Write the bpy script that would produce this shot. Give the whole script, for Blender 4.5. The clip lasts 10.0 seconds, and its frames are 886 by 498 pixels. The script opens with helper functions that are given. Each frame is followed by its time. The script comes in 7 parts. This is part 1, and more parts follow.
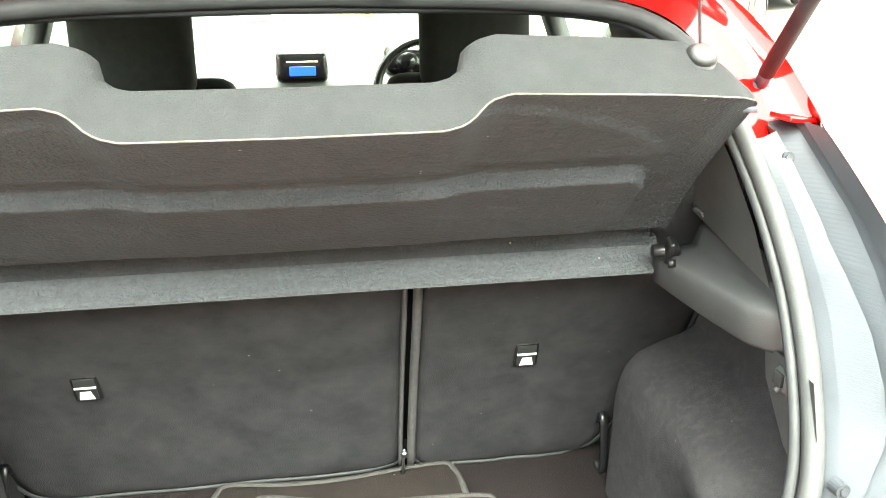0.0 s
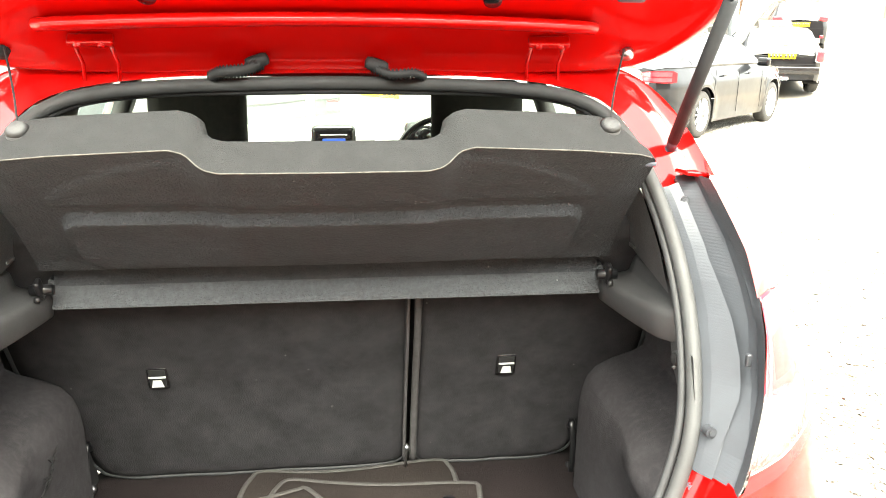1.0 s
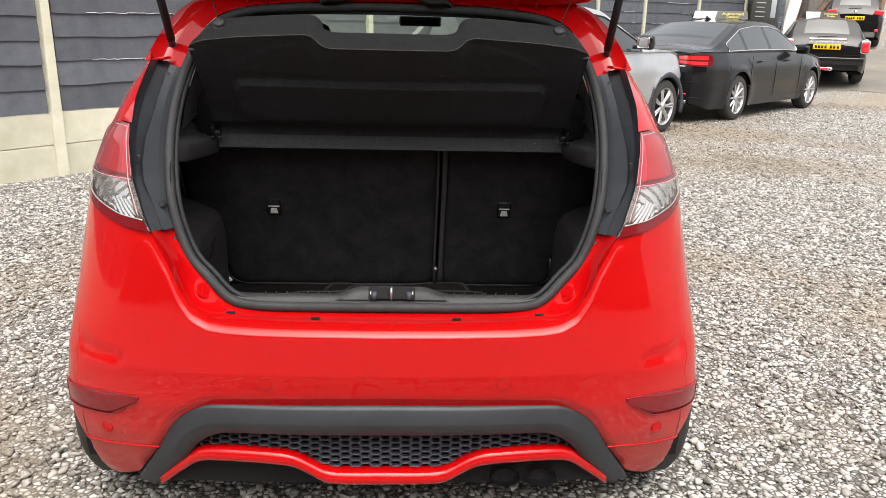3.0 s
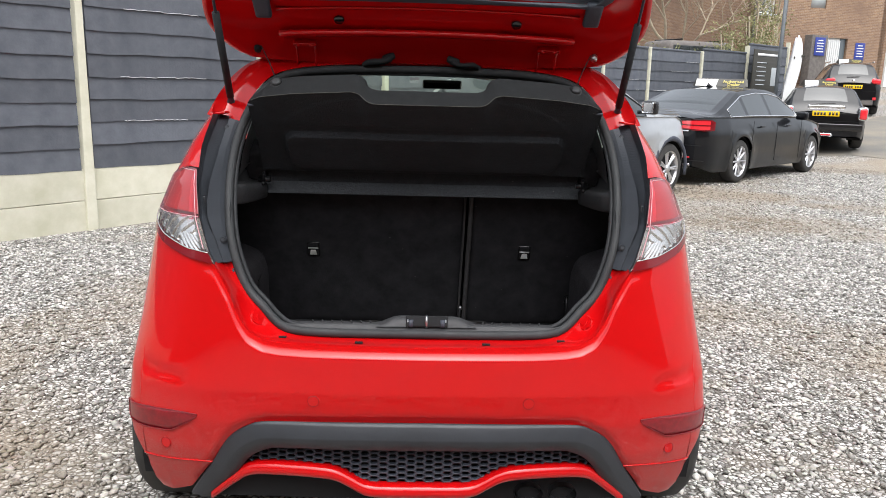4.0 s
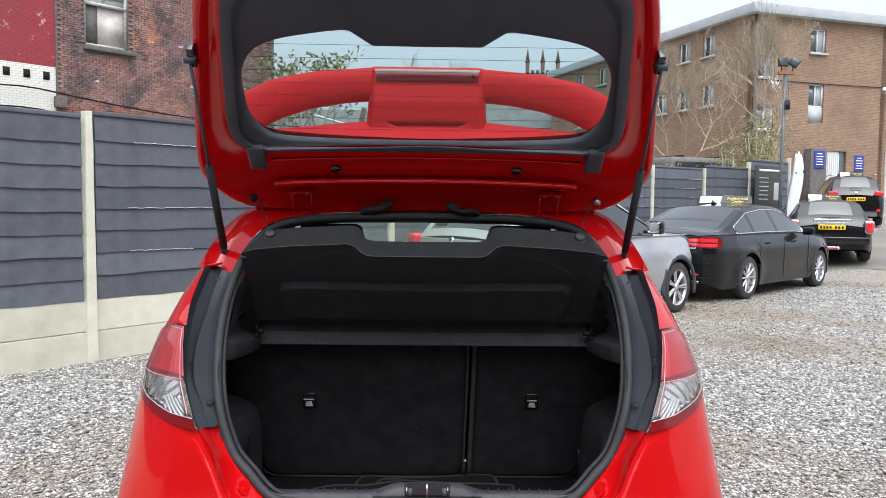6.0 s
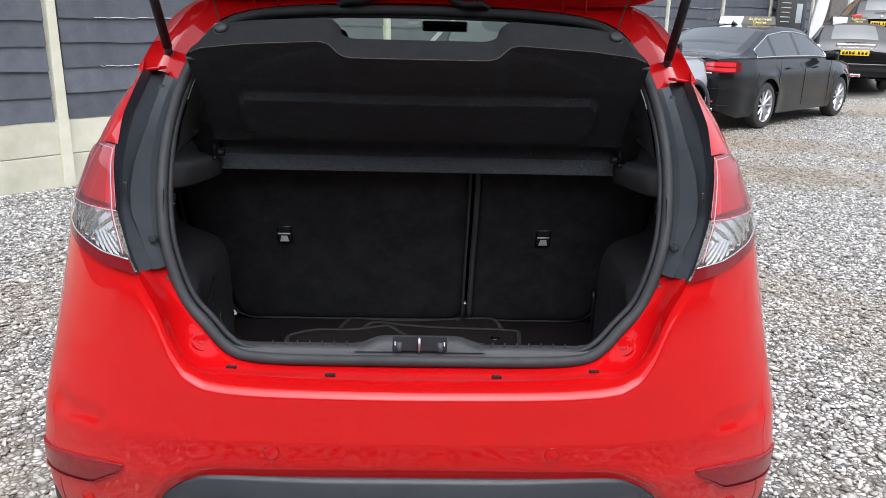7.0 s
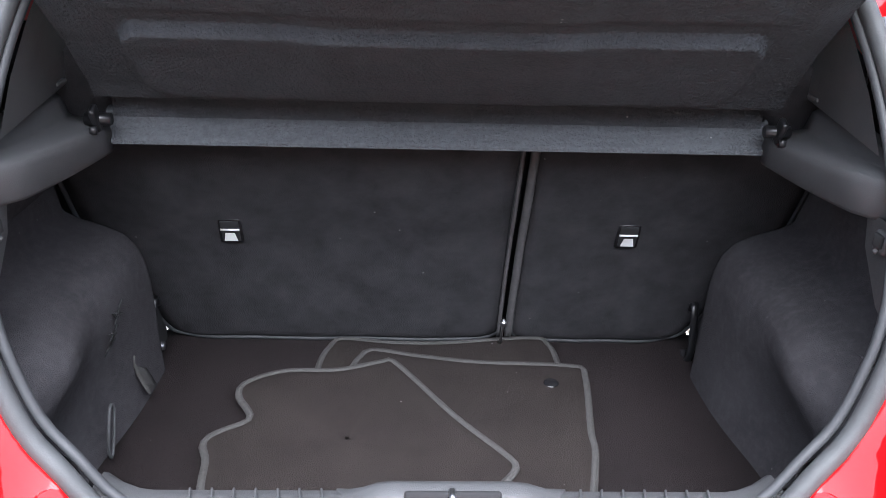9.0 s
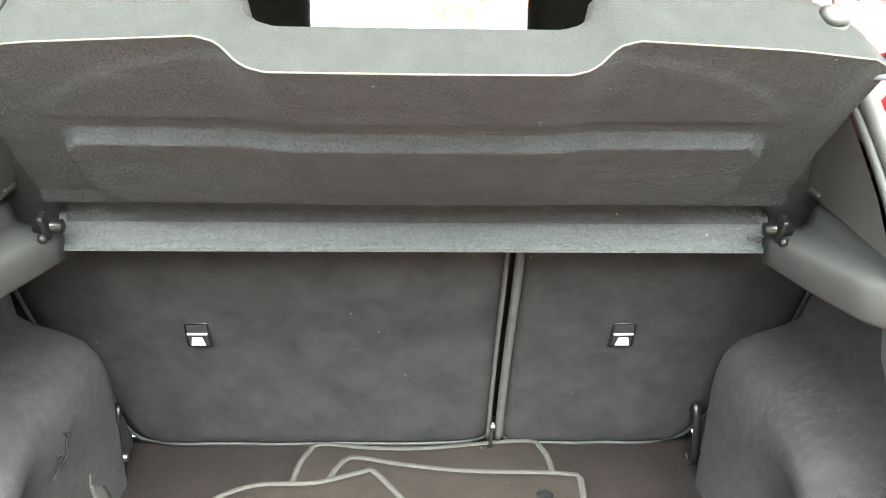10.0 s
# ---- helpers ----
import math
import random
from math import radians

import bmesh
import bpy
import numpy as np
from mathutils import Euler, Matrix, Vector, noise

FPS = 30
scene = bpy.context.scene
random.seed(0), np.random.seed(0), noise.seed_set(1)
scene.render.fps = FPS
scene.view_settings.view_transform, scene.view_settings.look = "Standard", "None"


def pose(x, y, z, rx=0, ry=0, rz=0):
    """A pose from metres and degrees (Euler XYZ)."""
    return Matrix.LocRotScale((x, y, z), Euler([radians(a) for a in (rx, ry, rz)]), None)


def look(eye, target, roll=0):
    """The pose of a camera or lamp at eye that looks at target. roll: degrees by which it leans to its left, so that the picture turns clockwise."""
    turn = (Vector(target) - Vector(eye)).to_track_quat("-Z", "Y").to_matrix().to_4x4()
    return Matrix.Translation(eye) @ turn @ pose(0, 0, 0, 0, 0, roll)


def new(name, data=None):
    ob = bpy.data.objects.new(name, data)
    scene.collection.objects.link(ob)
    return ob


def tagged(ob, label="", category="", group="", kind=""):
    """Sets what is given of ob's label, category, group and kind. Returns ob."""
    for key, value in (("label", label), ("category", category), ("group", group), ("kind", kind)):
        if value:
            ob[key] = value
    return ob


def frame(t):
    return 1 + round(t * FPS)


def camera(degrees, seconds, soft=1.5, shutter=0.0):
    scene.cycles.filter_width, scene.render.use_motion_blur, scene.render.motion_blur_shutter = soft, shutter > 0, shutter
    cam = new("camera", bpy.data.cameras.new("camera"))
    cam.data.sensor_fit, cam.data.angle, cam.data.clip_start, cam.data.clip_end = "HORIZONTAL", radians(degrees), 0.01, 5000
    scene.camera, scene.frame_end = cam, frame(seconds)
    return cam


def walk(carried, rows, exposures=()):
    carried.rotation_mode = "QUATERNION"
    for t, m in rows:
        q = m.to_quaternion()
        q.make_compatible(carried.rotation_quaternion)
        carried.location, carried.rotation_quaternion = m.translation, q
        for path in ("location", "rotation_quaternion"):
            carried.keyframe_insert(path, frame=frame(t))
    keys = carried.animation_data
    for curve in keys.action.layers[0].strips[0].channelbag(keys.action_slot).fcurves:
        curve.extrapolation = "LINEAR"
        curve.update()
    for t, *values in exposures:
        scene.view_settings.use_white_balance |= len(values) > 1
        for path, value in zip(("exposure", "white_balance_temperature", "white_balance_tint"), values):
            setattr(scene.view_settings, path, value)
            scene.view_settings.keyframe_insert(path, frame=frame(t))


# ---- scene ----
cam = camera(59.2, 10.0, 0.9)
PATH = [
    (0, (0.042, 0.026, 1.512), (0.311, 1.864, 0.771), -0.2),
    (0.5, (-0.012, -0.094, 1.524), (0.255, 1.79, 0.907), 0.5),
    (1, (0.046, -0.371, 1.544), (0.262, 1.539, 0.992), 0.4),
    (1.5, (-0.015, -0.624, 1.551), (0.197, 1.294, 1.028), 0.5),
    (2, (-0.113, -0.865, 1.503), (0.058, 1.054, 0.967), 1.0),
    (2.5, (0.028, -1.124, 1.456), (0.143, 0.793, 0.895), 1.4),
    (2.7, (0.074, -1.208, 1.443), (0.176, 0.704, 0.866), 1.4),
    (3.8, (-0.027, -1.558, 1.39), (0.041, 0.383, 0.915), 1.5),
    (4, (-0.026, -1.572, 1.4), (0.045, 0.383, 0.984), 1.6),
    (4.5, (-0.021, -1.584, 1.449), (0.046, 0.401, 1.217), 1.3),
    (5, (-0.028, -1.585, 1.5), (0.036, 0.412, 1.426), 1.1),
    (5.2, (-0.03, -1.577, 1.508), (0.03, 0.422, 1.481), 1.0),
    (6.3, (0.048, -1.338, 1.489), (0.086, 0.647, 1.248), 0.8),
    (6.5, (0.077, -1.251, 1.471), (0.115, 0.72, 1.133), 1.0),
    (7, (0.015, -1.014, 1.418), (0.067, 0.904, 0.856), 1.4),
    (7.5, (-0.071, -0.782, 1.414), (0.002, 1.076, 0.675), 1.9),
    (8, (-0.016, -0.518, 1.416), (0.059, 1.299, 0.583), 1.9),
    (8.5, (0.007, -0.285, 1.418), (0.083, 1.515, 0.547), 2.0),
    (9, (-0.036, -0.129, 1.425), (0.028, 1.673, 0.561), 1.7),
    (9.5, (-0.017, -0.046, 1.433), (0.045, 1.776, 0.611), 1.3),
    (10, (0.0, -0.018, 1.449), (0.063, 1.85, 0.736), 0.9),
]
EXPOSURES = [(0, 5.05, 6900, -6), (0.5, 4.95, 7100, -1), (1, 4.45, 7300, 2), (1.5, 3.55, 7500, 6), (2, 2.42, 7700, 11.0), (2.5, 1.72, 7200, 11.0), (4, 1.45, 6300, 10.0), (5, 1.4, 6000, 10.0), (6.5, 1.4, 6000, 10.0), (7.5, 1.48, 5866, 11.3), (8, 1.5, 5733, 12.7), (8.5, 2.35, 5600, 14.0), (9, 3.5, 5800, 12), (9.5, 4.5, 6400, 4), (10, 5.2, 6700, -6)]
walk(cam, [(t, look(eye, target, roll)) for t, eye, target, roll in PATH], EXPOSURES)

# ---- world and light: a bright overcast day ----
world = bpy.data.worlds.new("overcast")
scene.world = world
world.use_nodes = True
wn, wl = world.node_tree.nodes, world.node_tree.links
sky = wn.new("ShaderNodeTexSky")
sky.sky_type = "NISHITA"
sky.sun_disc = False
sky.sun_elevation, sky.sun_rotation = radians(66), radians(173)
sky.air_density, sky.dust_density, sky.ozone_density = 1.0, 7.0, 1.0
grey = wn.new("ShaderNodeHueSaturation")
grey.inputs["Saturation"].default_value = 0.32
wl.new(sky.outputs[0], grey.inputs["Color"])
# an even cloud layer veils the sky
cloud = wn.new("ShaderNodeMix")
cloud.data_type = "RGBA"
cloud.inputs["Factor"].default_value = 0.5
cloud.inputs["B"].default_value = (2.5, 2.62, 2.8, 1)
wl.new(grey.outputs[0], cloud.inputs["A"])
wl.new(cloud.outputs["Result"], wn["Background"].inputs["Color"])
wn["Background"].inputs["Strength"].default_value = 0.15
sun = new("sun", bpy.data.lights.new("sun", "SUN"))
sun.data.energy, sun.data.angle, sun.data.color = 1.0, radians(70), (1.0, 0.97, 0.93)
sun.matrix_world = look((1.0, -9, 20), (0, 0, 0))


# ---- materials ----
def material(name, color, rough=0.5, metal=0.0, spec=0.5, coat=0.0, noise_amount=0.0, noise_scale=20.0, bump=0.0, bump_scale=200.0, emit=None, trans=0.0, ior=1.45, alpha=1.0, second=None, sheen=0.0, rand=0.0, coat_ior=1.5, lint=0.0):
    m = bpy.data.materials.new(name)
    m.use_nodes = True
    n, l = m.node_tree.nodes, m.node_tree.links
    p = n["Principled BSDF"]
    p.inputs["Base Color"].default_value = (*color, 1)
    p.inputs["Roughness"].default_value = rough
    p.inputs["Metallic"].default_value = metal
    p.inputs["Specular IOR Level"].default_value = spec
    p.inputs["Coat Weight"].default_value = coat
    p.inputs["Coat IOR"].default_value = coat_ior
    p.inputs["Coat Roughness"].default_value = 0.02
    p.inputs["Transmission Weight"].default_value = trans
    p.inputs["IOR"].default_value = ior
    p.inputs["Alpha"].default_value = alpha
    p.inputs["Sheen Weight"].default_value = sheen
    if emit:
        p.inputs["Emission Color"].default_value = (*emit[:3], 1)
        p.inputs["Emission Strength"].default_value = emit[3]
    tc = n.new("ShaderNodeTexCoord")
    if noise_amount:
        tx = n.new("ShaderNodeTexNoise")
        tx.inputs["Scale"].default_value = noise_scale
        tx.inputs["Detail"].default_value = 6
        tx.inputs["Roughness"].default_value = 0.65
        l.new(tc.outputs["Object"], tx.inputs["Vector"])
        ramp = n.new("ShaderNodeMapRange")
        ramp.inputs["From Min"].default_value, ramp.inputs["From Max"].default_value = 0.3, 0.7
        l.new(tx.outputs["Fac"], ramp.inputs["Value"])
        mix = n.new("ShaderNodeMix")
        mix.data_type = "RGBA"
        other = second or tuple(c * (1 - noise_amount) for c in color)
        mix.inputs["A"].default_value = (*color, 1)
        mix.inputs["B"].default_value = (*other, 1)
        l.new(ramp.outputs[0], mix.inputs["Factor"])
        last = mix.outputs["Result"]
        if rand:
            info = n.new("ShaderNodeObjectInfo")
            hv = n.new("ShaderNodeHueSaturation")
            mr = n.new("ShaderNodeMapRange")
            mr.inputs["To Min"].default_value, mr.inputs["To Max"].default_value = 1 - rand, 1 + rand
            l.new(info.outputs["Random"], mr.inputs["Value"])
            l.new(mr.outputs[0], hv.inputs["Value"])
            l.new(last, hv.inputs["Color"])
            last = hv.outputs[0]
        if lint:
            # pale specks of lint and a second, coarser mottle
            vv, sp_, gt, le, ml, mx_ = (n.new(k) for k in ("ShaderNodeTexVoronoi", "ShaderNodeSeparateColor", "ShaderNodeMath", "ShaderNodeMath", "ShaderNodeMath", "ShaderNodeMix"))
            vv.inputs["Scale"].default_value = 42
            l.new(tc.outputs["Object"], vv.inputs["Vector"])
            l.new(vv.outputs["Color"], sp_.inputs[0])
            gt.operation, le.operation, ml.operation = "GREATER_THAN", "LESS_THAN", "MULTIPLY"
            gt.inputs[1].default_value, le.inputs[1].default_value = 0.93, 0.075
            l.new(sp_.outputs[0], gt.inputs[0])
            l.new(vv.outputs["Distance"], le.inputs[0])
            l.new(gt.outputs[0], ml.inputs[0])
            l.new(le.outputs[0], ml.inputs[1])
            mx_.data_type = "RGBA"
            mx_.inputs["B"].default_value = (lint, lint, lint, 1)
            l.new(ml.outputs[0], mx_.inputs["Factor"])
            t2, r2_, m2_ = n.new("ShaderNodeTexNoise"), n.new("ShaderNodeMapRange"), n.new("ShaderNodeMix")
            t2.inputs["Scale"].default_value, t2.inputs["Detail"].default_value, t2.inputs["Roughness"].default_value = 55, 8, 0.8
            l.new(tc.outputs["Object"], t2.inputs["Vector"])
            r2_.inputs["From Min"].default_value, r2_.inputs["From Max"].default_value = 0.46, 0.70
            r2_.inputs["To Max"].default_value = 0.55
            l.new(t2.outputs["Fac"], r2_.inputs["Value"])
            m2_.data_type = "RGBA"
            m2_.inputs["B"].default_value = tuple(c * 1.7 for c in color) + (1,)
            l.new(r2_.outputs[0], m2_.inputs["Factor"])
            l.new(last, m2_.inputs["A"])
            l.new(m2_.outputs["Result"], mx_.inputs["A"])
            last = mx_.outputs["Result"]
        l.new(last, p.inputs["Base Color"])
        rr = n.new("ShaderNodeMapRange")
        rr.inputs["To Min"].default_value, rr.inputs["To Max"].default_value = rough * 0.85, min(1, rough * 1.2)
        l.new(tx.outputs["Fac"], rr.inputs["Value"])
        l.new(rr.outputs[0], p.inputs["Roughness"])
    if bump:
        tb = n.new("ShaderNodeTexNoise")
        tb.inputs["Scale"].default_value = bump_scale
        tb.inputs["Detail"].default_value = 3
        l.new(tc.outputs["Object"], tb.inputs["Vector"])
        bp = n.new("ShaderNodeBump")
        bp.inputs["Strength"].default_value = bump
        bp.inputs["Distance"].default_value = 0.004
        l.new(tb.outputs["Fac"], bp.inputs["Height"])
        l.new(bp.outputs[0], p.inputs["Normal"])
    return m


def thin_glass(name, tint, gloss=1.0, film=0.0):
    m = bpy.data.materials.new(name)
    m.use_nodes = True
    n, l = m.node_tree.nodes, m.node_tree.links
    n.remove(n["Principled BSDF"])
    tr, gs, mi, fr = n.new("ShaderNodeBsdfTransparent"), n.new("ShaderNodeBsdfGlossy"), n.new("ShaderNodeMixShader"), n.new("ShaderNodeLayerWeight")
    tr.inputs["Color"].default_value = (*tint, 1)
    gs.inputs["Roughness"].default_value = 0.02
    gs.inputs["Color"].default_value = (gloss, gloss, gloss, 1)
    fr.inputs["Blend"].default_value = 0.5
    pw, sc, ad = n.new("ShaderNodeMath"), n.new("ShaderNodeMath"), n.new("ShaderNodeMath")
    pw.operation, sc.operation, ad.operation = "POWER", "MULTIPLY", "ADD"
    pw.inputs[1].default_value, sc.inputs[1].default_value, ad.inputs[1].default_value = 4.0, 0.8, 0.045
    l.new(fr.outputs["Facing"], pw.inputs[0])
    l.new(pw.outputs[0], sc.inputs[0])
    l.new(sc.outputs[0], ad.inputs[0])
    l.new(ad.outputs[0], mi.inputs[0])
    l.new(tr.outputs[0], mi.inputs[1])
    l.new(gs.outputs[0], mi.inputs[2])
    last = mi.outputs[0]
    if film:
        # thin pale film: dust on the rear window, painted reflection haze on the red lens
        df, mf = n.new("ShaderNodeBsdfDiffuse"), n.new("ShaderNodeMixShader")
        df.inputs["Color"].default_value = (0.6, 0.62, 0.64, 1)
        mf.inputs[0].default_value = film
        l.new(last, mf.inputs[1])
        l.new(df.outputs[0], mf.inputs[2])
        last = mf.outputs[0]
    l.new(last, n["Material Output"].inputs["Surface"])
    return m


RED = material("red_paint", (0.46, 0.0018, 0.0028), 0.4, spec=0.05, coat=1.0, noise_amount=0.06, noise_scale=9, coat_ior=1.44)
RED_HAZY = material("unpolished_red_paint", (0.46, 0.004, 0.006), 0.6, spec=0.25, noise_amount=0.08, noise_scale=14)
RED_DUSTY = material("red_paint_with_dust", (0.46, 0.0018, 0.0028), 0.4, spec=0.05, coat=1.0, noise_amount=0.06, noise_scale=9, coat_ior=1.44)
dn, dl = RED_DUSTY.node_tree.nodes, RED_DUSTY.node_tree.links
dp = dn["Principled BSDF"]
dtc, dsep, dno, dn2 = dn.new("ShaderNodeTexCoord"), dn.new("ShaderNodeSeparateXYZ"), dn.new("ShaderNodeTexNoise"), dn.new("ShaderNodeTexNoise")
dl.new(dtc.outputs["Object"], dsep.inputs[0])
for node, sc in ((dno, 420.0), (dn2, 9.0)):
    node.inputs["Scale"].default_value = sc
    node.inputs["Detail"].default_value = 5
    dl.new(dtc.outputs["Object"], node.inputs["Vector"])


def dusty_range(socket, a, b, c, d):
    """Map a value from a..b to c..d, clamped."""
    r_ = dn.new("ShaderNodeMapRange")
    for nm, val in zip(("From Min", "From Max", "To Min", "To Max"), (a, b, c, d)):
        r_.inputs[nm].default_value = val
    dl.new(socket, r_.inputs["Value"])
    return r_.outputs[0]


def dusty_math(op, a, b):
    m_ = dn.new("ShaderNodeMath")
    m_.operation = op
    dl.new(a, m_.inputs[0])
    dl.new(b, m_.inputs[1])
    return m_.outputs[0]


d_abs = dn.new("ShaderNodeMath")
d_abs.operation = "ABSOLUTE"
dl.new(dsep.outputs["X"], d_abs.inputs[0])
splash = dusty_math("MULTIPLY", dusty_range(dsep.outputs["Z"], .55, .28, 0, 1), dusty_range(d_abs.outputs[0], .42, .74, 0, 1))
splash = dusty_math("MULTIPLY", splash, dusty_range(dn2.outputs["Fac"], .3, .6, .4, 1))
specks = dusty_math("MULTIPLY", dusty_range(dno.outputs["Fac"], .44, .62, .14, .60), splash)
dmix = dn.new("ShaderNodeMix")
dmix.data_type = "RGBA"
dmix.inputs["B"].default_value = (.30, .20, .18, 1)
dl.new(specks, dmix.inputs["Factor"])
dl.new(dp.inputs["Base Color"].links[0].from_socket, dmix.inputs["A"])
dl.new(dmix.outputs["Result"], dp.inputs["Base Color"])
dl.new(dusty_range(splash, 0, 1, 1.0, .3), dp.inputs["Coat Weight"])
PLASTIC = material("black_textured_plastic", (0.046, 0.052, 0.070), 0.5, noise_amount=0.25, noise_scale=14, bump=0.25, bump_scale=900)
SATIN = material("satin_grey_plastic", (0.030, 0.033, 0.039), 0.40, spec=0.5, noise_amount=0.25, noise_scale=10, bump=0.15, bump_scale=900)
PILLAR = material("satin_pillar_plastic", (0.046, 0.051, 0.060), 0.46, spec=0.4, noise_amount=0.2, noise_scale=10, bump=0.12, bump_scale=900)
TRIM = material("grey_interior_trim", (0.0366, 0.03713, 0.03938), 0.55, noise_amount=0.2, noise_scale=12, bump=0.2, bump_scale=700)
RUBBER = material("rubber_seal", (0.02628, 0.02766, 0.03023), 0.6, spec=0.3, noise_amount=0.3, noise_scale=15, bump=0.1, bump_scale=400)
CARPET = material("boot_carpet", (0.007734, 0.005932, 0.006293), 0.95, spec=0.15, noise_amount=0.35, noise_scale=9, second=(0.01341, 0.01027, 0.01064), bump=0.7, bump_scale=600, lint=0.12)
SEATBACK = material("seat_back_felt", (0.01588, 0.01546, 0.0172), 0.92, spec=0.15, noise_amount=0.3, noise_scale=16, second=(0.035, 0.03415, 0.03699), bump=0.5, bump_scale=500, lint=0.1)
LINER = material("wheel_arch_felt", (0.03544, 0.03376, 0.03691), 0.95, spec=0.15, noise_amount=0.35, noise_scale=7, second=(0.02364, 0.02189, 0.02415), bump=0.6, bump_scale=500, lint=0.08)
BINDING = material("seat_edge_binding", (0.060, 0.058, 0.060), 0.7, noise_amount=0.3, noise_scale=60)
SEAL_GREY = material("dusty_rubber_seal", (0.040, 0.042, 0.044), 0.6, spec=0.3, noise_amount=0.3, noise_scale=15, bump=0.1, bump_scale=400)
BRIGHT = material("bright_zinc", (0.62, 0.62, 0.62), 0.35, metal=0.3)
PIPING = material("grey_piping", (0.036, 0.0345, 0.0335), 0.8, noise_amount=0.3, noise_scale=150, bump=0.6, bump_scale=500)
MAT = material("floor_mat_felt", (0.01124, 0.008792, 0.0084), 0.95, spec=0.15, noise_amount=0.35, noise_scale=7, second=(0.02012, 0.01652, 0.01517), bump=0.7, bump_scale=700, lint=0.12)
SHELF = material("parcel_shelf_felt", (0.0195, 0.0212, 0.0240), 0.9, spec=0.2, noise_amount=0.25, noise_scale=25, second=(0.028, 0.030, 0.034), bump=1.0, bump_scale=210, lint=0.12)
# same felt as SHELF, with the light from above put into a paler colour
SHELF_LIP = material("toplit_shelf_lip_felt", (0.034, 0.037, 0.041), 0.9, spec=0.2, noise_amount=0.4, noise_scale=120, second=(0.054, 0.058, 0.063), bump=1.0, bump_scale=170, lint=0.14)
SHELF_TOP = material("shelf_top_felt", (0.022, 0.0225, 0.0235), 0.9, spec=0.15, noise_amount=0.15, noise_scale=40, bump=0.4, bump_scale=500)
PALE_EDGE = material("pale_board_edge", (0.085, 0.082, 0.074), 0.9, noise_amount=0.5, noise_scale=80)
CLIP_BLACK = material("glossy_black_clip", (0.008, 0.008, 0.009), 0.3, spec=0.4)
STRUT = material("matt_black_tube", (0.022, 0.024, 0.027), 0.6, spec=0.25, noise_amount=0.2, noise_scale=30)
CHROME = material("chrome", (0.8, 0.8, 0.82), 0.12, metal=1.0)
STEEL = material("bright_steel", (0.5, 0.5, 0.52), 0.3, metal=1.0, noise_amount=0.2, noise_scale=40)
LATCH_STEEL = material("dull_latch_steel", (0.20, 0.20, 0.22), 0.35, metal=0.9, noise_amount=0.2, noise_scale=40)
BLACK = material("black_gloss", (0.008, 0.008, 0.009), 0.2, coat=0.5)
DARK = material("dark_void", (0.006, 0.006, 0.007), 0.9)
TYRE = material("tyre_rubber", (0.022, 0.022, 0.023), 0.75, noise_amount=0.4, noise_scale=20, second=(0.05, 0.047, 0.042))
ALLOY = material("silver_alloy", (0.62, 0.62, 0.63), 0.3, metal=0.8)
LENS_RED = thin_glass("red_lamp_lens", (0.86, 0.13, 0.20), 0.8, film=0.05)
LENS_DARK = material("dark_red_lens", (0.15, 0.003, 0.007), 0.2, coat=0.35)
REFLEX = material("dark_reflector", (0.24, 0.004, 0.010), 0.3, coat=0.4, noise_amount=0.4, noise_scale=60)
LENS_CLEAR = thin_glass("clear_lamp_lens", (0.95, 0.95, 0.95), 1.0)
REFLECTOR = material("lamp_reflector", (0.66, 0.65, 0.63), 0.2, metal=0.9)
REFL_PINK = material("lamp_inner_white", (0.66, 0.42, 0.43), 0.3, coat=0.3)
RIM_PINK = material("pink_lens_edge", (0.62, 0.30, 0.33), 0.25, coat=0.6)
LAMP_INNER = material("lamp_inner_red", (0.48, 0.07, 0.10), 0.35, coat=0.3)
ORANGE = material("orange_bulb", (0.9, 0.25, 0.03), 0.25)

TINT = thin_glass("tinted_rear_glass", (0.60, 0.72, 0.70), film=0.06)
WINDOW = thin_glass("car_window_glass", (0.70, 0.80, 0.68))
HEADLINER = material("pale_headliner", (0.42, 0.41, 0.39), 0.9, noise_amount=0.1, noise_scale=30)
DASH = material("pale_dashboard", (0.36, 0.37, 0.37), 0.6, noise_amount=0.15, noise_scale=20)
CLOTH = material("black_seat_cloth", (0.022, 0.022, 0.025), 0.9, noise_amount=0.3, noise_scale=40)
SCREEN = material("blue_display", (0.01, 0.02, 0.1), 0.3, emit=(0.03, 0.15, 1.0, 0.07))
WHITE = material("white_paint", (0.8, 0.8, 0.79), 0.5, noise_amount=0.05)


# ---- mesh helpers ----
def obj(name, verts, faces, mat, parent=None, label="", smooth=True):
    used = sorted({i for f in faces for i in f})
    if len(used) < len(verts):
        at_ = {i: k for k, i in enumerate(used)}
        verts, faces = [verts[i] for i in used], [tuple(at_[i] for i in f) for f in faces]
    me = bpy.data.meshes.new(name)
    me.from_pydata([tuple(map(float, v)) for v in verts], [], [tuple(f) for f in faces])
    me.materials.append(mat)
    if smooth:
        me.polygons.foreach_set("use_smooth", [True] * len(me.polygons))
    me.update()
    ob = new(name, me)
    if parent:
        ob.parent = parent
    if label:
        ob["label"] = label
    return ob


